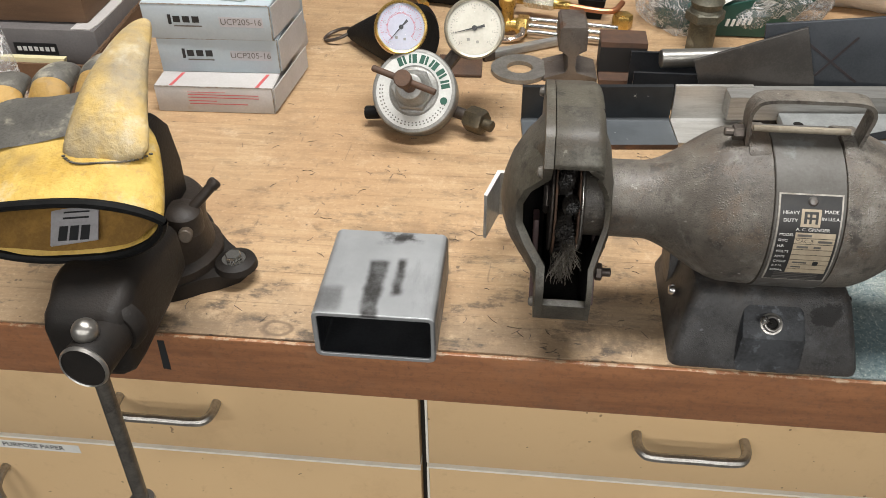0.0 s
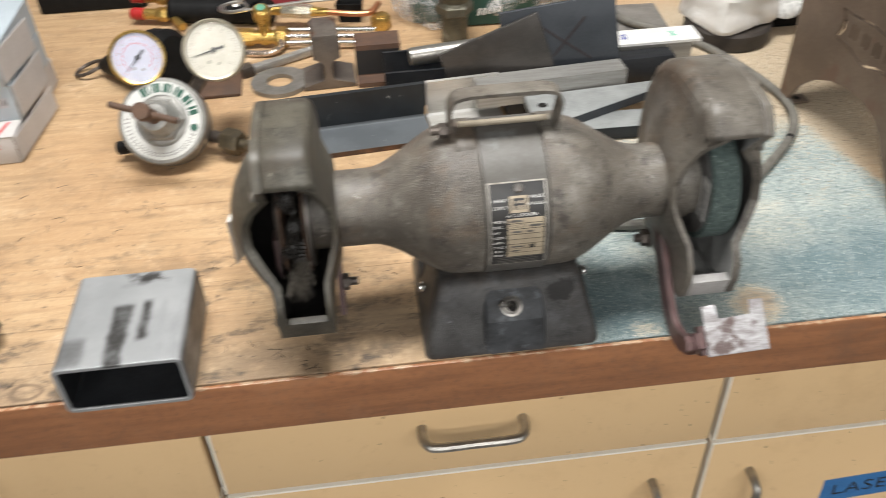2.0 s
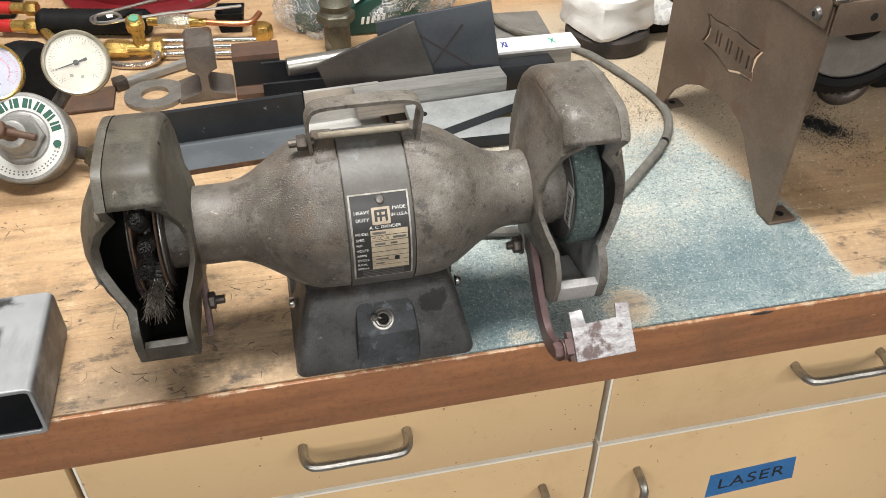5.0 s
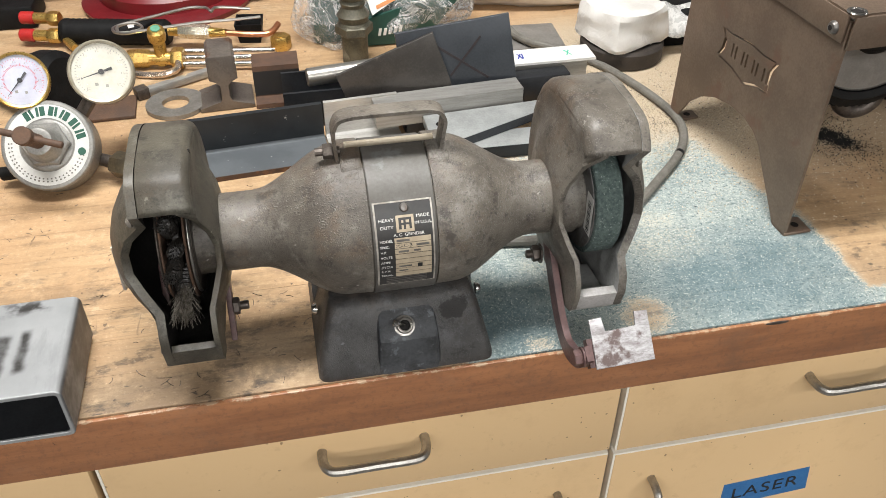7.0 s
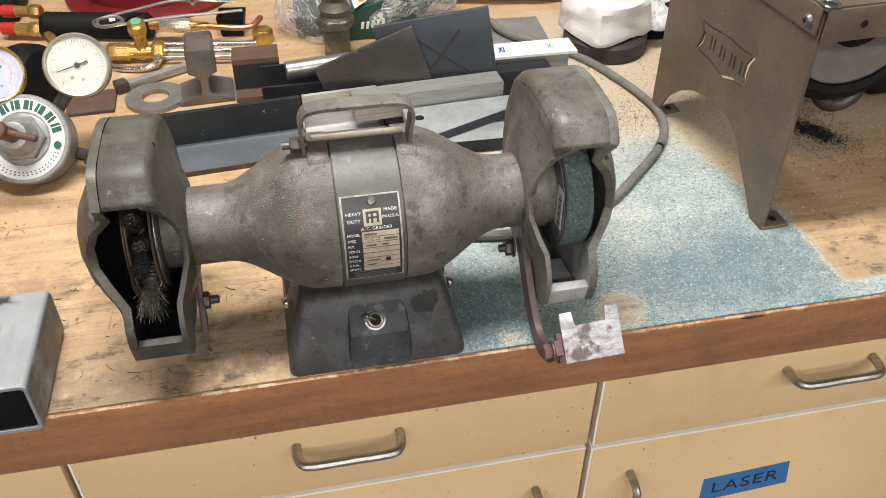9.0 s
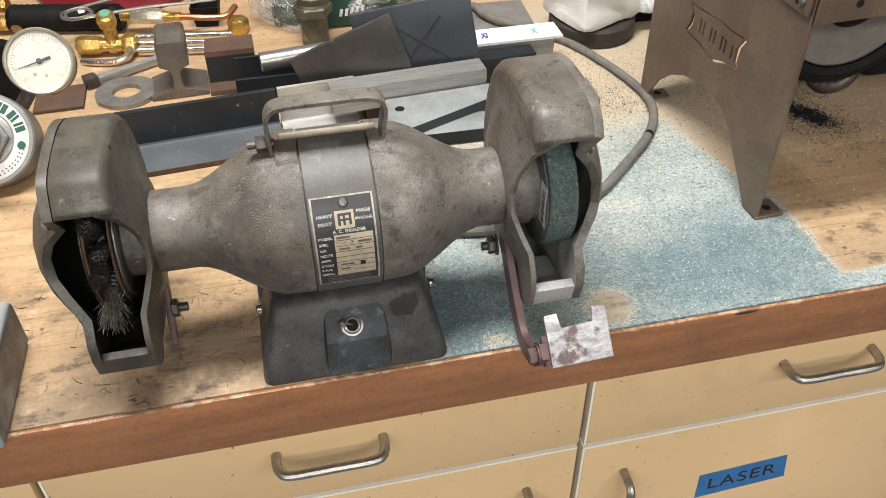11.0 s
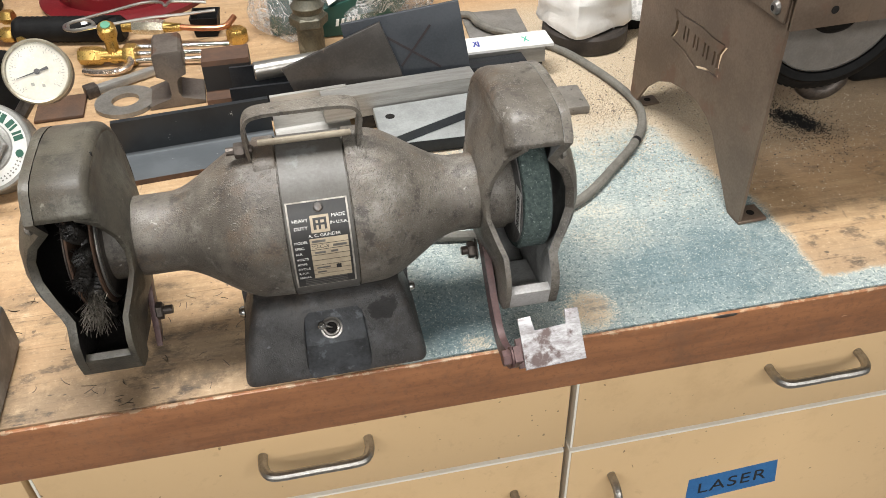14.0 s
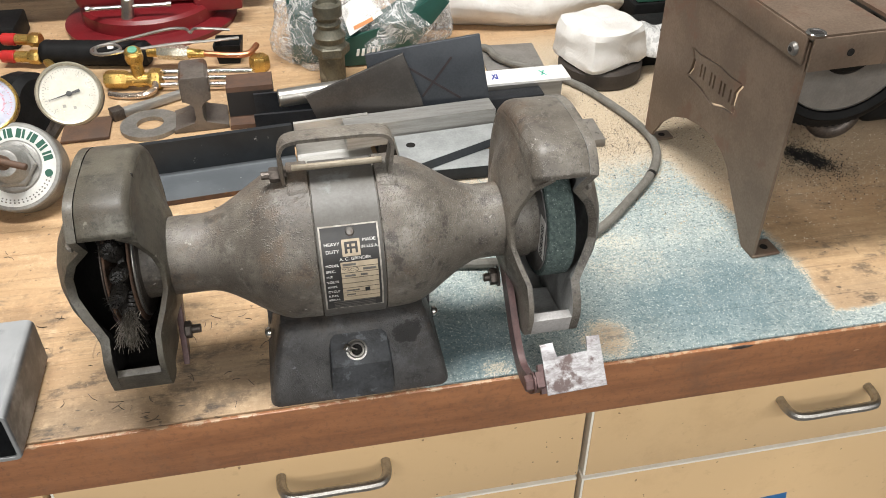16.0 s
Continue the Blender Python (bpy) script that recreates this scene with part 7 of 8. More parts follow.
def finger(name, base, tip, a, b, mat, label, n=20, tipfat=0.8, lo=0.0, hi=1.0, proud=0.0, flat=1.0):
    bm = B()
    base, tip = Vector(base), Vector(tip)
    d = tip - base
    dn = d.normalized()
    su = dn.cross(Vector((0, 0, 1))).normalized()
    sw = su.cross(dn)
    rings = []
    L = d.length
    prof = [(0.0, 1.0), (0.15, 1.03), (0.3, 0.97), (0.45, 1.02), (0.6, 0.95), (0.75, 0.95), (0.87, 0.86), (0.94, 0.70), (0.98, 0.48), (1.0, 0.15)]
    prof = [(f, k) for f, k in prof if lo - 0.01 <= f <= hi + 0.01]
    for f, k in prof:
        k2 = k * (1 + (tipfat - 1) * f) + proud
        c = base + d * f + Vector((0, 0, 0.012 * math.sin(math.pi * f)))
        rings.append([bm.verts.new(G(*(c + su * (a * k2 * math.cos(2 * math.pi * i / n)) + sw * (b * min(1.0, flat + 3.2 * f) * k2 * (1 + 0.05 * math.sin(3 * i + 20 * f)) * math.sin(2 * math.pi * i / n))))) for i in range(n)])
    for p, q in zip(rings, rings[1:]):
        for i in range(n):
            j = (i + 1) % n
            bm.faces.new((p[i], p[j], q[j], q[i]))
    bm.faces.new(rings[0])
    bm.faces.new(rings[-1])
    ob = part(name, bm, mat, glove, label, 80)
    s2 = ob.modifiers.new("soft", "SUBSURF")
    s2.levels = s2.render_levels = 1
    return ob


for fb, ft, fa in (((-0.076, 0.092, 0.002), (-0.086, 0.150, -0.008), 0.0185), ((-0.037, 0.096, 0.002), (-0.040, 0.157, -0.008), 0.0170), ((0.0015, 0.098, 0.002), (0.004, 0.162, -0.006), 0.0170)):
    finger("finger", fb, ft, fa, 0.0130, M_YELP, "soiled yellow leather finger", tipfat=0.92, hi=0.45)
    finger("finger_tip", fb, ft, fa, 0.0130, M_GREYL, "grey leather fingertip", tipfat=0.92, lo=0.30, proud=0.03)
finger("thumb", (0.037, 0.025, 0.0185), (0.042, 0.164, 0.032), 0.0365, 0.0200, M_THUMB, "pale worn leather thumb", 24, 0.32, flat=0.24)
bm = B()
for i in range(26):
    t = i / 25
    su = 0.008 + 0.062 * t
    sv = 0.0215 + 0.010 * (2 * t - 1) ** 4 + 0.004 * t
    ct = min(abs(su) / 0.0775, 1.0) ** (1 / 0.75)
    wv = 0.002 + 0.0235 * math.sqrt(max(1 - ct * ct, 0.0)) ** 0.75
    box(bm, -0.0012, 0.0012, -0.0005, 0.0005, 0, 0.0014, m=facing(G(su, sv, wv - 0.0004), gn, gv))
part("stitching", bm, M_GREYL, glove)
bm = B()
prism(bm, [(-0.020, -0.012), (0.018, -0.009), (0.014, 0.034), (-0.025, 0.034)], lambda a, b, d: G(a, b + 0.002, -0.0285 + 0.30 * (b + 0.012) + d), 0.0, 0.0014)
tag = part("tag", bm, surf("grey_woven_tag", (0.34, 0.33, 0.335), (0.28, 0.27, 0.275), 60, 0.8, bump=0.1), glove, "grey woven size tag")
bm = B()
for b in ((-0.043, -0.036, -0.003, 0.008), (-0.034, -0.027, -0.003, 0.008), (-0.025, -0.018, -0.003, 0.008), (-0.041, -0.020, 0.0135, 0.0147), (-0.041, -0.020, 0.0180, 0.0190)):
    prism(bm, [(b[0], b[2]), (b[1], b[2]), (b[1], b[3]), (b[0], b[3])], lambda a, c, d: G(a + 0.029, c - 0.004, -0.0269 + 0.30 * (c + 0.006) + d), 0, 0.0004)
part("tag_print", bm, M_INK, tag)

# ---- cutting torch, hoses and tips ----
M_REDHOSE = surf("red_cap", (0.42, 0.020, 0.018), (0.34, 0.016, 0.015), 40, 0.4, bump=0.05)
M_COPPER = surf("copper", (0.52, 0.22, 0.11), (0.40, 0.16, 0.08), 50, 0.35, 0.85, bump=0.05)
torch = thing("cutting_torch", (0.05, 0.66, 0.9), "brass cutting torch with black grip and steel tubes", "torch")
bm = B()
capped(bm, [(0.015, 0), (0.0185, 0.006)] + [(0.0185 - 0.0008 * (k % 2), 0.010 + 0.004 * k) for k in range(28)] + [(0.0185, 0.126), (0.0185, 0.150), (0.014, 0.156)], frame_to((-0.092, 0.738, 0.9190), (0.062, 0.704, 0.9190)), 28)
part("grip", bm, M_BLACK, torch, "black ribbed grip")
bm = B()
bars(bm, [(-0.014, 0.014, -0.0028, 0.0028)], facing((0.018, 0.7065, 0.9335), (0.2, -0.6, 0.78)))
part("grip_print", bm, M_WHITE, torch)
for dy, dz in ((0.012, 0.010), (-0.012, -0.006)):
    a, b = Vector((-0.094, 0.741 + dy, 0.922 + dz)), Vector((-0.130, 0.750 + dy, 0.922 + dz))
    bm = B()
    hexnut(bm, a, a + (b - a) * 0.45, 0.0105)
    rod(bm, a + (b - a) * 0.45, b, 0.0082, 14, bev=0.001)
    part("hose_fitting", bm, M_BRASS, torch, "brass hose fitting")
    bm = B()
    rod(bm, b, b + (b - a) * 0.55, 0.0090, 16, bev=0.0015)
    part("hose_cap", bm, M_REDHOSE, torch, "red plastic cap")
bm = B()
rod(bm, (-0.086, 0.722, 0.912), (-0.072, 0.700, 0.908), 0.006, 10)
part("brass_elbow", bm, M_BRASS, torch)
bm = B()
hexnut(bm, (0.006, 0.640, 0.9140), (0.036, 0.634, 0.9140), 0.0125)
rod(bm, (0.034, 0.634, 0.9140), (0.080, 0.627, 0.9140), 0.0095, 16)
rod(bm, (0.052, 0.631, 0.906), (0.052, 0.631, 0.945), 0.0085, 14)
hexnut(bm, (0.066, 0.629, 0.9140), (0.082, 0.626, 0.9140), 0.0150)
part("valve_body", bm, M_BRASS, torch, "brass valve body")
bm = B()
prof = [(0.006, 0.0), (0.0115, 0.002), (0.0125, 0.008), (0.0115, 0.018), (0.0085, 0.021)]
capped(bm, prof, facing((0.051, 0.633, 0.940), (0.05, -0.35, 0.93)), 14)
kn = part("valve_knob", bm, M_BRASS, torch, "knurled brass knob")
bm = B()
capped(bm, [(0.0064, 0.021), (0.0062, 0.0222), (0.0, 0.0224)], facing((0.051, 0.633, 0.940), (0.05, -0.35, 0.93)), 18)
part("knob_cap", bm, surf("green_cap", (0.06, 0.24, 0.15), (0.12, 0.30, 0.20), 60, 0.4, bump=0), kn, "green cap")
for dy, dz in ((0.010, 0.006), (0.0, 0.001), (-0.010, -0.004)):
    bm = B()
    rod(bm, (0.080, 0.627 + dy, 0.914 + dz), (0.205, 0.606 + dy, 0.914 + dz), 0.0032, 12)
    part("gas_tube", bm, M_CHROME, torch, "bright steel tube")
bm = B()
hexnut(bm, (0.075, 0.690, 0.926), (0.118, 0.678, 0.926), 0.0105)
part("hex_union", bm, surf("nickel_union", (0.72, 0.68, 0.55), (0.62, 0.58, 0.46), 60, 0.25, 0.8, bump=0.04), torch, "nickel-plated hex union")
bm = B()
rod(bm, (0.060, 0.694, 0.926), (0.076, 0.690, 0.926), 0.0075, 12)
part("union_stub", bm, M_BRASS, torch)
bm = B()
rod(bm, (0.117, 0.678, 0.926), (0.140, 0.672, 0.926), 0.0075, 14, 0.0055)
part("union_stub", bm, M_BRASS, torch)
bm = B()
sweep(bm, smooth_path([(0.140, 0.672, 0.926), (0.175, 0.662, 0.9250), (0.200, 0.662, 0.9250), (0.214, 0.680, 0.930)], 6), 0.0042, 10, scale=None)
part("torch_tip", bm, M_COPPER, torch, "copper welding tip")
bm = B()
sweep(bm, smooth_path([(0.012, 0.612, 0.905), (0.030, 0.603, 0.905), (0.055, 0.598, 0.906), (0.072, 0.604, 0.910), (0.074, 0.615, 0.914)], 6), 0.0046, 8)
part("cutting_lever", bm, surf("nickel_lever", (0.62, 0.52, 0.44), (0.52, 0.43, 0.36), 40, 0.25, 0.9, bump=0.03), torch, "nickel-plated cutting lever")

striker = thing("flint_striker", (0.1, 0.70, 0.9), "bent wire flint striker with a black cup", "striker")
bm = B()
wz = 0.946
wp = [(0.176, 0.722, 0.938), (0.130, 0.722, 0.944), (0.122, 0.706, 0.945), (0.114, 0.718, wz), (0.090, 0.722, wz), (0.050, 0.704, wz), (0.012, 0.686, wz), (-0.008, 0.672, wz), (-0.004, 0.655, wz), (0.016, 0.652, wz), (0.030, 0.664, wz), (0.018, 0.676, wz + 0.003), (-0.002, 0.668, wz + 0.003), (0.004, 0.650, wz), (0.04, 0.646, 0.950), (0.100, 0.662, 0.948), (0.150, 0.668, 0.946), (0.190, 0.676, 0.944)]
sweep(bm, smooth_path(wp, 5), 0.0022, 8)
part("spring_wire", bm, M_STEEL, striker, "grey spring wire")
bm = B()
sec = [[(0.156, 0.690), (0.186, 0.686), (0.189, 0.716), (0.160, 0.720)], [(0.151, 0.685), (0.190, 0.680), (0.194, 0.720), (0.155, 0.725)]]
lo = [bm.verts.new((x, y, 0.9005)) for x, y in sec[0]]
hi = [bm.verts.new((x, y, 0.930)) for x, y in sec[1]]
li = [bm.verts.new((x * 0.9 + 0.0173, y * 0.9 + 0.07025, 0.930)) for x, y in sec[1]]
bo = [bm.verts.new((x * 0.85 + 0.173 * 0.15, y * 0.85 + 0.7025 * 0.15, 0.908)) for x, y in sec[0]]
bm.faces.new(lo)
bm.faces.new(bo)
for i in range(4):
    j = (i + 1) % 4
    bm.faces.new((lo[i], lo[j], hi[j], hi[i]))
    bm.faces.new((hi[i], hi[j], li[j], li[i]))
    bm.faces.new((li[i], li[j], bo[j], bo[i]))
part("cup", bm, M_BLACK, striker, "dark square striker cup")
bm = B()
hexnut(bm, (0.2145, 0.660, 0.9003), (0.2145, 0.660, 0.9210), 0.0145)
capped(bm, [(0.0085, 0.0), (0.0085, 0.0215), (0.006, 0.0220)], Matrix.Translation((0.2145, 0.660, 0.9003)), 18)
solo("brass_nut", bm, M_BRASS, "loose hexagonal brass nut on the bench", "nut")

# ---- red machinist vise at the back ----
M_RED = surf("glossy_red_enamel", (0.160, 0.010, 0.013), (0.115, 0.007, 0.010), 12, 0.4, bump=0.04, stain=(0.26, 0.075, 0.07), stain_scale=14, stain_at=0.66)
rv = thing("red_vise", (0.02, 0.90, 0.9), "large red enamelled bench vise at the back", "vise")
bm = B()
capped(bm, [(0.132, 0.0), (0.134, 0.008), (0.122, 0.013), (0.106, 0.014), (0.106, 0.032), (0.101, 0.037), (0.06, 0.039)], Matrix.Translation((0.048, 0.885, 0.9003)), 56)
part("swivel_base", bm, M_RED, rv, "round red swivel base")
bm = B()
box(bm, -0.055, 0.150, 0.835, 0.99, 0.9395, 0.985, 0.012, 3)
part("body", bm, M_RED, rv, "red vise body")
bm = B()
box(bm, -0.40, 0.235, 0.875, 0.985, 0.962, 1.06, 0.014, 3)
part("slide", bm, M_RED, rv, "red sliding jaw")
bm = B()
box(bm, 0.120, 0.195, 0.830, 0.872, 0.925, 0.960, 0.006, 2)
part("lug", bm, M_RED, rv)
bm = B()
rod(bm, (0.022, 0.800, 0.926), (0.030, 0.800, 0.968), 0.0095, 20, bev=0.001)
part("lock_screw", bm, M_STEEL, rv, "steel lock screw")
bm = B()
rod(bm, (-0.030, 0.801, 0.9545), (0.089, 0.794, 0.9560), 0.0034, 12)
for x, y, z in ((-0.030, 0.801, 0.9545), (0.089, 0.794, 0.9560)):
    rod(bm, (x - 0.003, y, z), (x + 0.003, y, z), 0.0048, 12)
part("lock_bar", bm, M_CHROME, rv, "steel lock bar")
bm = B()
box(bm, -0.30, -0.14, 0.80, 0.88, 0.9003, 0.935, 0.004)
solo("dark_toolbox", bm, M_BLACK, "dark low tool case beside the red vise", "tool case")

# ---- old bronze valve standing up ----
M_BRONZE = surf("grimy_bronze", (0.130, 0.120, 0.085), (0.075, 0.070, 0.052), 50, 0.5, 0.4, bump=0.4, stain=(0.24, 0.23, 0.18), stain_at=0.62)
bm = B()
capped(bm, [(0.018, 0.0), (0.018, 0.040), (0.0215, 0.043), (0.0225, 0.050), (0.0215, 0.057), (0.0195, 0.060), (0.0205, 0.064), (0.0225, 0.069), (0.0185, 0.074), (0.0155, 0.080), (0.0175, 0.086), (0.0145, 0.090), (0.0160, 0.094), (0.0195, 0.097), (0.0195, 0.112), (0.0150, 0.114), (0.0140, 0.108), (0.009, 0.106)], Matrix.Translation((0.3150, 0.602, 0.9003)), 28)
vo = thing("bronze_valve", (0.315, 0.602, 0.9), "grimy bronze valve fitting standing upright", "valve")
part("valve_stem", bm, M_BRONZE, vo)
bm = B()
hexnut(bm, (0.315, 0.602, 0.942), (0.315, 0.602, 0.957), 0.026)
part("packing_nut", bm, M_BRONZE, vo)

# ---- green tool in clear bags ----
M_GREENT = surf("dark_green_plastic", (0.012, 0.068, 0.052), (0.010, 0.052, 0.042), 20, 0.4, bump=0.05)
gb = thing("bagged_green_tool", (0.37, 0.68, 0.9), "dark green tool kit wrapped in clear plastic bag", "bagged tool")
bm = B()
box(bm, 0.262, 0.310, 0.660, 0.750, 0.9003, 1.010, 0.008, 2)
part("tool_body", bm, M_GREENT, gb)
bm = B()
prism(bm, [(0.30, 0.9005), (0.42, 0.9005), (0.490, 0.985), (0.470, 1.005), (0.405, 0.955), (0.30, 0.940)], xz, 0.640, 0.700, 0.006)
part("tool_arm", bm, M_GREENT, gb)
bm = B()
for b in ((0.352, 0.356, 0.936, 0.946), (0.3595, 0.3635, 0.936, 0.946), (0.367, 0.371, 0.937, 0.947), (0.3745, 0.3785, 0.938, 0.948), (0.382, 0.386, 0.939, 0.949)):
    prism(bm, [(b[0], b[2] - 0.018), (b[1], b[2] - 0.018), (b[1] + 0.002, b[3] - 0.018), (b[0] + 0.002, b[3] - 0.018)], xz, 0.6385, 0.6399)
part("print_bar", bm, M_WHITE, gb)
cp = Nodes("clear_poly")
cp_r = cp.m("ABSOLUTE", cp.m("SUBTRACT", cp.noise(26, 5, 0.65, None, 0.8), 0.5))
cp_s = cp.m("ABSOLUTE", cp.m("SUBTRACT", cp.noise(60, 4, 0.6, None, 0.5), 0.5))
cp.bump(cp.m("ADD", cp_r, cp.m("MULTIPLY", cp_s, 0.5)), 1.0, 0.02)
cp.mat.surface_render_method = "BLENDED"
# creases turn milky in the opacity, as painted glints on the film
M_POLY = cp.done((0.80, 0.80, 0.79), 0.10, 0.0, Alpha=cp.m("MAXIMUM", cp.ramp(cp.m("MINIMUM", cp_r, cp.m("ADD", cp_s, 0.01)), 0.030, 0.0, 0.19, 0.80), cp.ramp(cp.noise(20, 4, 0.6), 0.50, 0.70, 0.0, 0.50)))


# clear bag edge behind the fingers
bm = B()
capped(bm, [(0.010, 0), (0.016, 0.05), (0.014, 0.12), (0.006, 0.20), (0.002, 0.215)], frame_to((-0.414, 0.185, 0.9003), (-0.420, 0.205, 1.10)), 18)
solo("plastic_pouch", bm, M_POLY, "crumpled clear plastic pouch behind the glove", "pouch")


def crumpled(cx, cy, cz_, rx, ry, rz, seed, amp=0.22, seg=40, flat=True):
    """Creased closed wrap: an uneven ball flattened on the bench."""
    bm = B()
    rows = []
    for j in range(seg // 2 + 1):
        th = math.pi * j / (seg // 2)
        row = []
        for i in range(seg):
            ph = 2 * math.pi * i / seg
            d = Vector((math.sin(th) * math.cos(ph), math.sin(th) * math.sin(ph), math.cos(th)))
            q = noise.noise(d * 2.2 + Vector((seed, 0, 0))) * amp + abs(noise.noise(d * 5.0 + Vector((0, seed, 0)))) * amp * 0.5
            q += abs(noise.noise(d * 11.0 + Vector((0, 0, seed)))) * amp * 0.25
            k = 1 + q
            p = Vector((cx + rx * d.x * k, cy + ry * d.y * k, cz_ + rz * d.z * k))
            if flat:
                p.z = max(p.z, 0.9006)
            row.append(bm.verts.new(p))
        rows.append(row)
    for a, b in zip(rows, rows[1:]):
        for i in range(seg):
            k = (i + 1) % seg
            bm.faces.new((a[i], a[k], b[k], b[i]))
    bmesh.ops.remove_doubles(bm, verts=bm.verts, dist=0.0002)
    return bm


w = part("clear_bag", crumpled(0.300, 0.690, 0.945, 0.062, 0.060, 0.075, 3.1), M_POLY, gb, "clear crinkled plastic bag", 25)
w = part("clear_bag", crumpled(0.415, 0.690, 0.945, 0.085, 0.055, 0.062, 8.4), M_POLY, gb, "clear crinkled plastic bag", 25)
bm = B()
prism(bm, [(0.345, 0.950), (0.395, 0.975), (0.372, 1.002), (0.335, 0.985)], lambda a, b, d: Vector((a, 0.636 + d + (b - 0.95) * 0.5, b)), 0, 0.001)
part("paper_card", bm, M_PAPER, gb, "white paper card")
bm = B()
prism(bm, [(0.352, 0.957), (0.380, 0.967), (0.379, 0.9715), (0.351, 0.9615)], lambda a, b, d: Vector((a, 0.6352 + d + (b - 0.95) * 0.5, b)), 0, 0.0008)
part("orange_strip", bm, surf("orange_strip", (0.55, 0.22, 0.08), (0.5, 0.2, 0.07), 40, 0.6, bump=0), gb)

# ---- white foam roll, wrapped part, trays ----
fm = Nodes("white_foam_in_film")
fm_a = fm.m("ABSOLUTE", fm.m("SUBTRACT", fm.noise(22, 5, 0.6, None, 0.9), 0.5))
fm_b = fm.m("ABSOLUTE", fm.m("SUBTRACT", fm.noise(55, 4, 0.6, None, 0.6), 0.5))
fm.bump(fm.m("ADD", fm_a, fm.m("MULTIPLY", fm_b, 0.3)), 0.45, 0.008)
M_FOAM = fm.done(fm.mix(fm.ramp(fm.noise(16, 5, 0.6), 0.4, 0.65), (0.72, 0.70, 0.665), (0.60, 0.57, 0.53)), 0.28)
bm = crumpled(0.665, 0.775, 0.945, 0.215, 0.062, 0.055, 5.7, 0.14, 56)
solo("foam_roll", bm, M_FOAM, "long roll of white foam in thin film", "foam roll", sharp=60)
pk = thing("wrapped_part", (0.688, 0.545, 0.9), "white plastic-wrapped part on a dark round base", "wrapped part")
bm = B()
capped(bm, [(0.056, 0.0), (0.0585, 0.004), (0.0585, 0.022), (0.055, 0.026), (0.03, 0.0262)], Matrix.Translation((0.688, 0.553, 0.9003)), 44)
part("round_base", bm, surf("dark_brown_base", (0.045, 0.035, 0.028), (0.03, 0.024, 0.02), 40, 0.6, bump=0.2), pk, "dark round base")
bm = B()
rings = []
for j in range(19):
    th = math.pi * (0.03 + 0.94 * j / 18)
    ring = []
    for i in range(40):
        ph = 2 * math.pi * i / 40
        d = Vector((math.sin(th) * math.cos(ph), math.sin(th) * math.sin(ph), math.cos(th)))
        k = 1.0 / (abs(d.x) ** 8 + abs(d.y) ** 8 + abs(d.z) ** 8) ** 0.125
        k *= 1.0 + 0.09 * noise.noise(d * 1.9 + Vector((4.0, 0, 0))) - 0.06 * abs(noise.noise(d * 2.6 + Vector((0, 2.0, 0)))) * (0.4 + 0.6 * max(0.0, d.z + 0.4))
        low = 1.0 + 0.16 * max(0.0, -d.z) ** 2
        q = Vector((0.0490 * d.x * k * low, 0.0470 * d.y * k * low, 0.0))
        q.rotate(Euler((0, 0, 0.35)))
        ring.append(bm.verts.new((0.684 + q.x, 0.553 + q.y, max(0.9530 + 0.0290 * d.z * k, 0.9265))))
    rings.append(ring)
for a, b in zip(rings, rings[1:]):
    for i in range(40):
        j = (i + 1) % 40
        bm.faces.new((a[i], a[j], b[j], b[i]))
bm.faces.new(rings[0])
bm.faces.new(rings[-1])
part("white_wrap", bm, M_FOAM, pk, "white translucent plastic wrap", 24)
bm = B()
rows = []
for i in range(13):
    t = i / 12
    rows.append([bm.verts.new((0.716 + 0.092 * t, 0.518 + 0.030 * t + 0.040 * k + 0.006 * math.sin(7 * t + 3 * k), 0.926 + 0.012 * t + (0.046 - 0.024 * t) * k + 0.005 * math.sin(9 * t + 5 * k) - 0.010 * k * t)) for k in (0.0, 0.25, 0.5, 0.75, 1.0)])
for a, b in zip(rows, rows[1:]):
    for i in range(4):
        bm.faces.new((a[i], a[i + 1], b[i + 1], b[i]))
fl = Nodes("milky_film")
fl_a = fl.m("ABSOLUTE", fl.m("SUBTRACT", fl.noise(45, 5, 0.6, None, 0.8), 0.5))
fl.bump(fl_a, 0.4, 0.006)
M_FILM = fl.done((0.78, 0.77, 0.74), 0.2, 0.0, Alpha=fl.ramp(fl_a, 0.10, 0.0, 0.58, 0.88))
tail = part("wrap_tail", bm, M_FILM, pk, "loose tail of milky film", 50)
tm = tail.modifiers.new("t", "SOLIDIFY")
tm.thickness = 0.0008
bm = B()
box(bm, 0.742, 0.90, 0.560, 0.64, 0.9003, 0.948, 0.004)
solo("black_tray", bm, M_BLACK, "black plastic tray behind the wrapped part", "tray")
tb = thing("parts_case", (0.84, 0.735, 0.9), "green parts case with red and yellow label", "case")
bm = B()
box(bm, 0.785, 0.93, 0.680, 0.80, 0.9003, 0.945, 0.004)
part("case_body", bm, M_BLACK, tb)
bm = B()
box(bm, 0.792, 0.90, 0.684, 0.79, 0.9455, 0.960, 0.002)
part("case_lid", bm, surf("green_lid", (0.05, 0.16, 0.11), (0.04, 0.13, 0.09), 40, 0.4, bump=0), tb)
bm = B()
prism(bm, [(0.795, 0.690), (0.825, 0.690), (0.825, 0.75), (0.795, 0.75)], xy(0.9603), 0, 0.0006)
part("case_label", bm, surf("red_label", (0.5, 0.04, 0.03), (0.6, 0.25, 0.04), 90, 0.5, bump=0), tb, "red and yellow label")
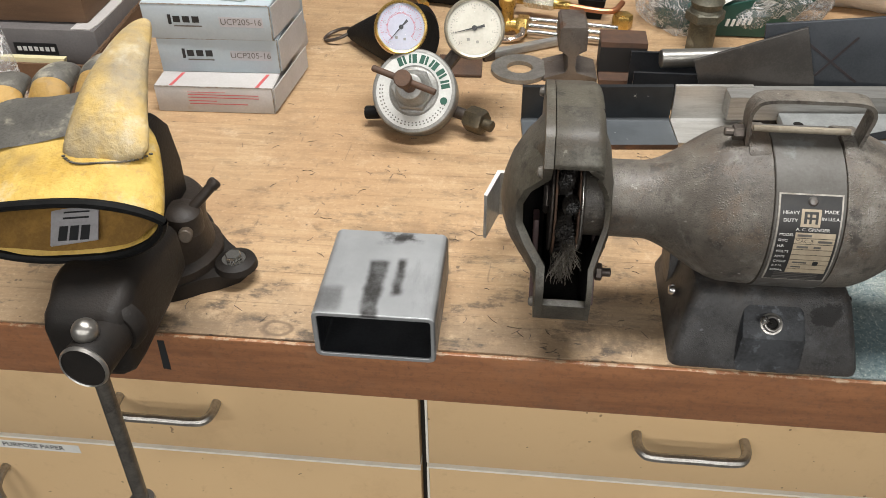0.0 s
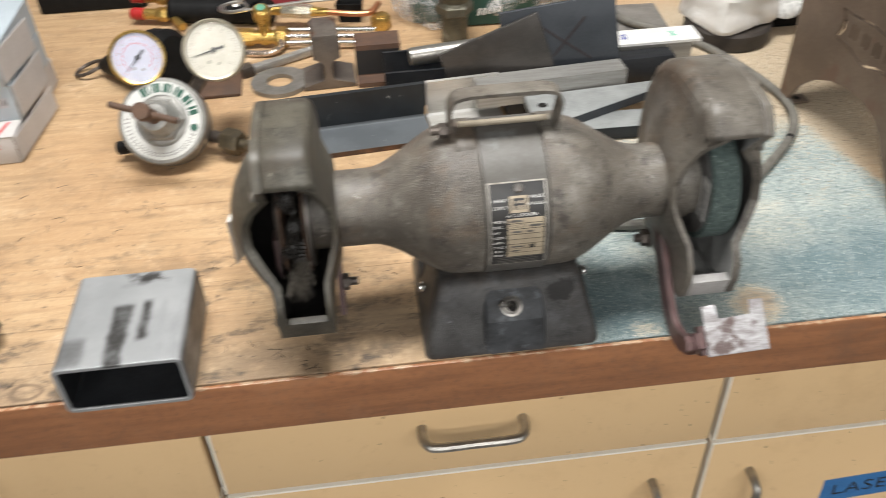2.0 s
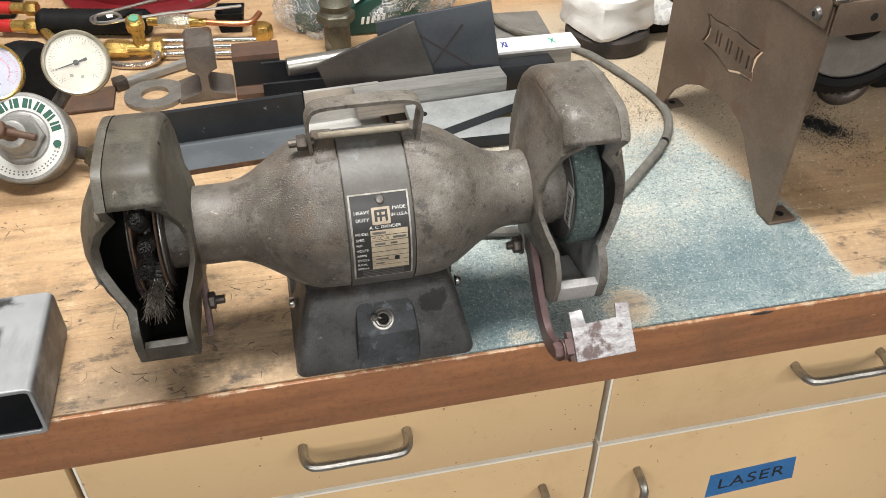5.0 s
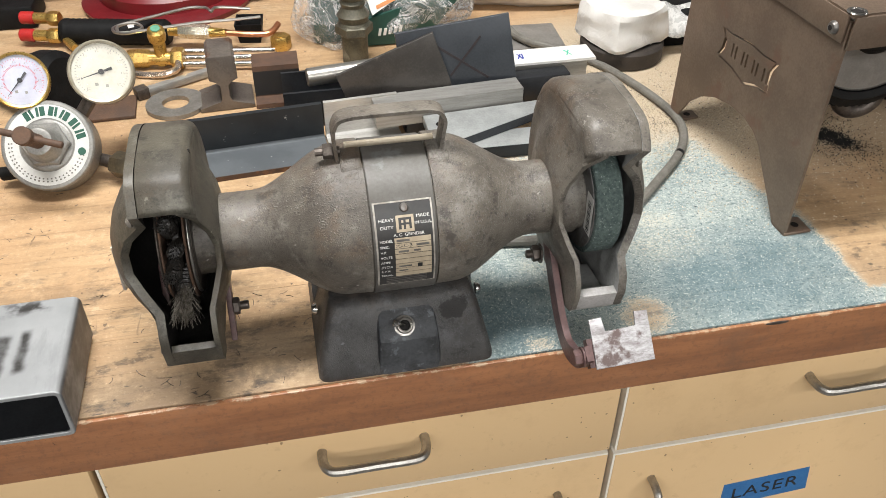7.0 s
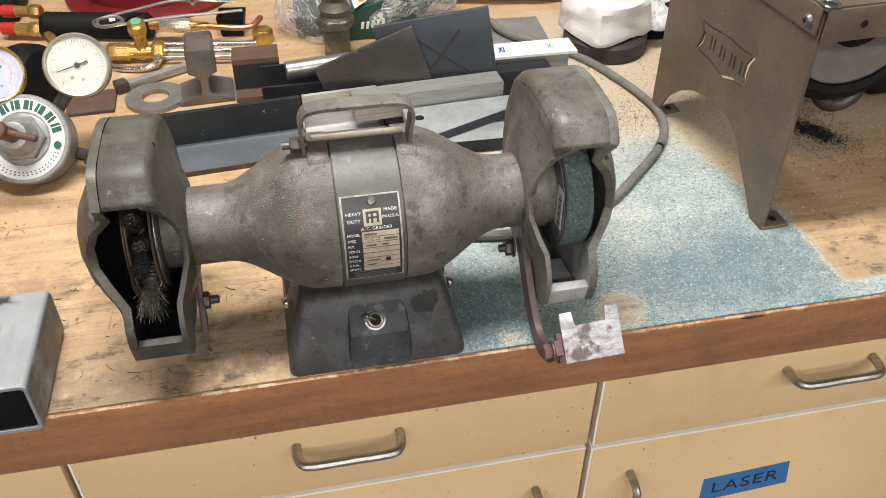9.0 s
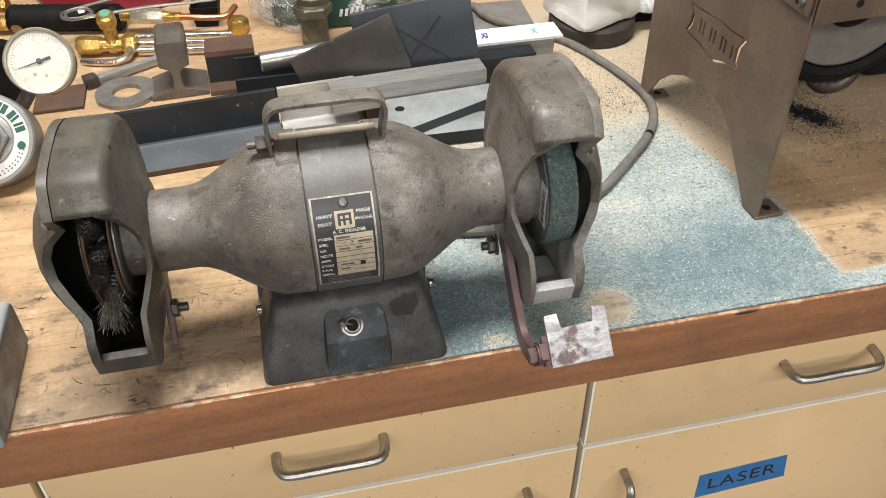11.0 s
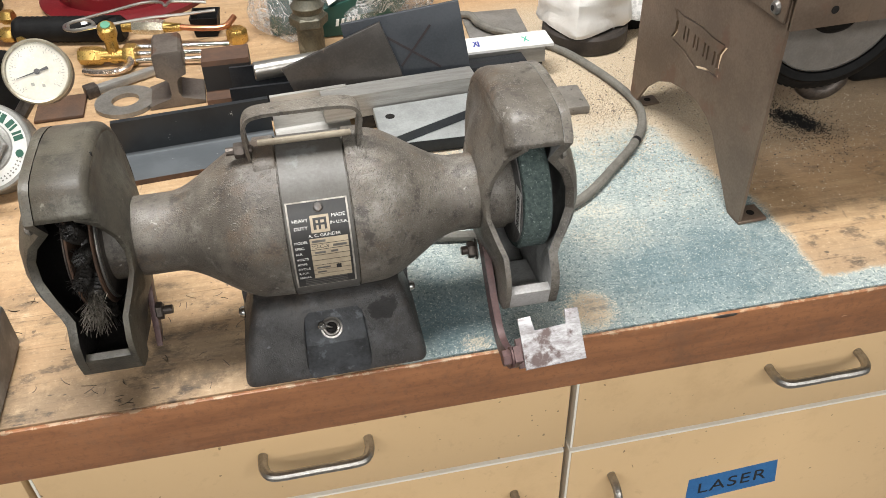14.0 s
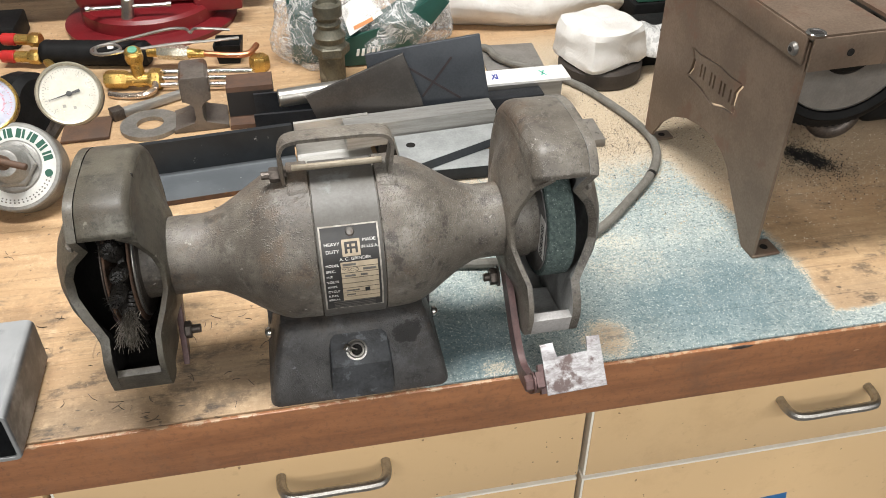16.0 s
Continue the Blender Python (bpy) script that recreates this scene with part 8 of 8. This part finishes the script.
slab("grey_plate", 0.535, 0.619, 0.585, 0.668, 0.9005, 0.9040, surf("dull_scuffed_plate", (0.26, 0.245, 0.225), (0.18, 0.168, 0.152), 30, 0.5, 0.3, bump=0.08), "flat grey steel plate near the foam roll", -3.0)

# ---- loose bristles, chips and dust ----
rnd = random.Random(21)
bm = B()
for i in range(150):
    r = rnd.random()
    if r < 0.55:
        x, y = rnd.gauss(0.14, 0.08), abs(rnd.gauss(0.10, 0.09)) + 0.008
    else:
        x, y = rnd.uniform(-0.25, 0.28), rnd.uniform(0.01, 0.42)
    if -0.09 < x < 0.03 and y < 0.11:
        continue
    a = rnd.uniform(0, math.pi)
    ln = rnd.uniform(0.004, 0.013)
    c = rnd.uniform(-0.9, 0.9)
    p = [(x + ln * (t - 0.5) * math.cos(a) - c * ln * (t - 0.5) ** 2 * math.sin(a), y + ln * (t - 0.5) * math.sin(a) + c * ln * (t - 0.5) ** 2 * math.cos(a), 0.9005) for t in (0, 0.33, 0.66, 1)]
    sweep(bm, p, 0.00030, 3)
solo("loose_bristle", bm, M_BOLT, "scattered dark broken wire bristles on the bench", "bristles", kind="stuff")


def grains(name, n, place, size, mats, label):
    verts, faces = [], []
    for i in range(n):
        x, y = place()
        s = rnd.uniform(*size)
        z = 0.9001
        a = rnd.uniform(0, 6.28)
        k = len(verts)
        for q in range(3):
            verts.append((x + s * math.cos(a + q * 2.09), y + s * math.sin(a + q * 2.09), z))
        verts.append((x, y, z + s * rnd.uniform(0.7, 1.3)))
        faces += [(k, k + 1, k + 3), (k + 1, k + 2, k + 3), (k + 2, k, k + 3)]
    me = bpy.data.meshes.new(name)
    me.from_pydata(verts, [], faces)
    me.materials.append(mats)
    tagged(new(name, me), label, "dust", kind="stuff")


def island(name, a, b, c):
    n = Nodes(name)
    r = n.t.nodes.new("ShaderNodeNewGeometry").outputs["Random Per Island"]
    col = n.mix(n.ramp(r, 0.2, 0.7), a, b)
    return n.done(n.mix(n.ramp(r, 0.86, 0.92), col, c), 0.8)


def teal_place():
    while True:
        x, y = rnd.uniform(0.345, 0.745), abs(rnd.gauss(0, 0.17)) + 0.003
        if y < 0.36 and x < 0.742 - 0.22 * max(y - 0.105, 0) and not (0.205 < x < 0.37 and y < 0.14):
            return x, y


def saw_place():
    while True:
        x, y = (rnd.gauss(0.68, 0.085), rnd.gauss(0.40, 0.10)) if rnd.random() < 0.82 else (rnd.gauss(0.85, 0.09), rnd.gauss(0.27, 0.06))
        if 0.13 < y < 0.62 and 0.50 < x < 1.0 and (x - 0.688) ** 2 + (y - 0.553) ** 2 > 0.0036:
            return x, y


grains("grinding_dust", 9000, teal_place, (0.0002, 0.0007), island("dust_grains", (0.10, 0.17, 0.19), (0.32, 0.38, 0.37), (0.66, 0.68, 0.62)), "pale blue-green grinding dust on the bench")
grains("sawdust", 9000, saw_place, (0.0004, 0.0013), island("saw_grains", (0.48, 0.385, 0.265), (0.64, 0.55, 0.41), (0.07, 0.07, 0.07)), "tan sawdust with dark metal filings on the bench")
grains("metal_filings", 5200, lambda: (lambda q, w: (0.858 + 0.009 * q + rnd.gauss(0, 0.0075 + w), 0.284 - 0.013 * q + rnd.gauss(0, 0.008 + 1.6 * w)))(rnd.gauss(0, 0.8), 0.016 if rnd.random() < 0.28 else 0.0), (0.0004, 0.0012), M_DARKIN, "small heap of black metal filings under the saw")
grains("steel_filings", 1500, lambda: (rnd.gauss(0.655, 0.034), rnd.gauss(0.365, 0.030)), (0.0003, 0.0008), M_BOLT, "scattered dark steel filings by the power cord")

# ---- bench-top strips: planks laid along the bench ----
rnd = random.Random(11)
STRIP = 0.0435
yy = 0.0040
k = 0
while yy < 1.2:
    x = -1.6 + rnd.uniform(-0.2, 0.0)
    while x < 2.2:
        ln = rnd.uniform(0.7, 1.5)
        x0, x1 = max(x, -1.6), min(x + ln, 2.2)
        if x1 - x0 > 0.02:
            bm = B()
            box(bm, x0 + 0.00003, x1 - 0.00003, yy + 0.00006, yy + STRIP - 0.00006, 0.8705, 0.9 + rnd.uniform(-0.00005, 0.0), 0.0001, 1)
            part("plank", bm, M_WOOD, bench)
        x += ln
    yy += STRIP
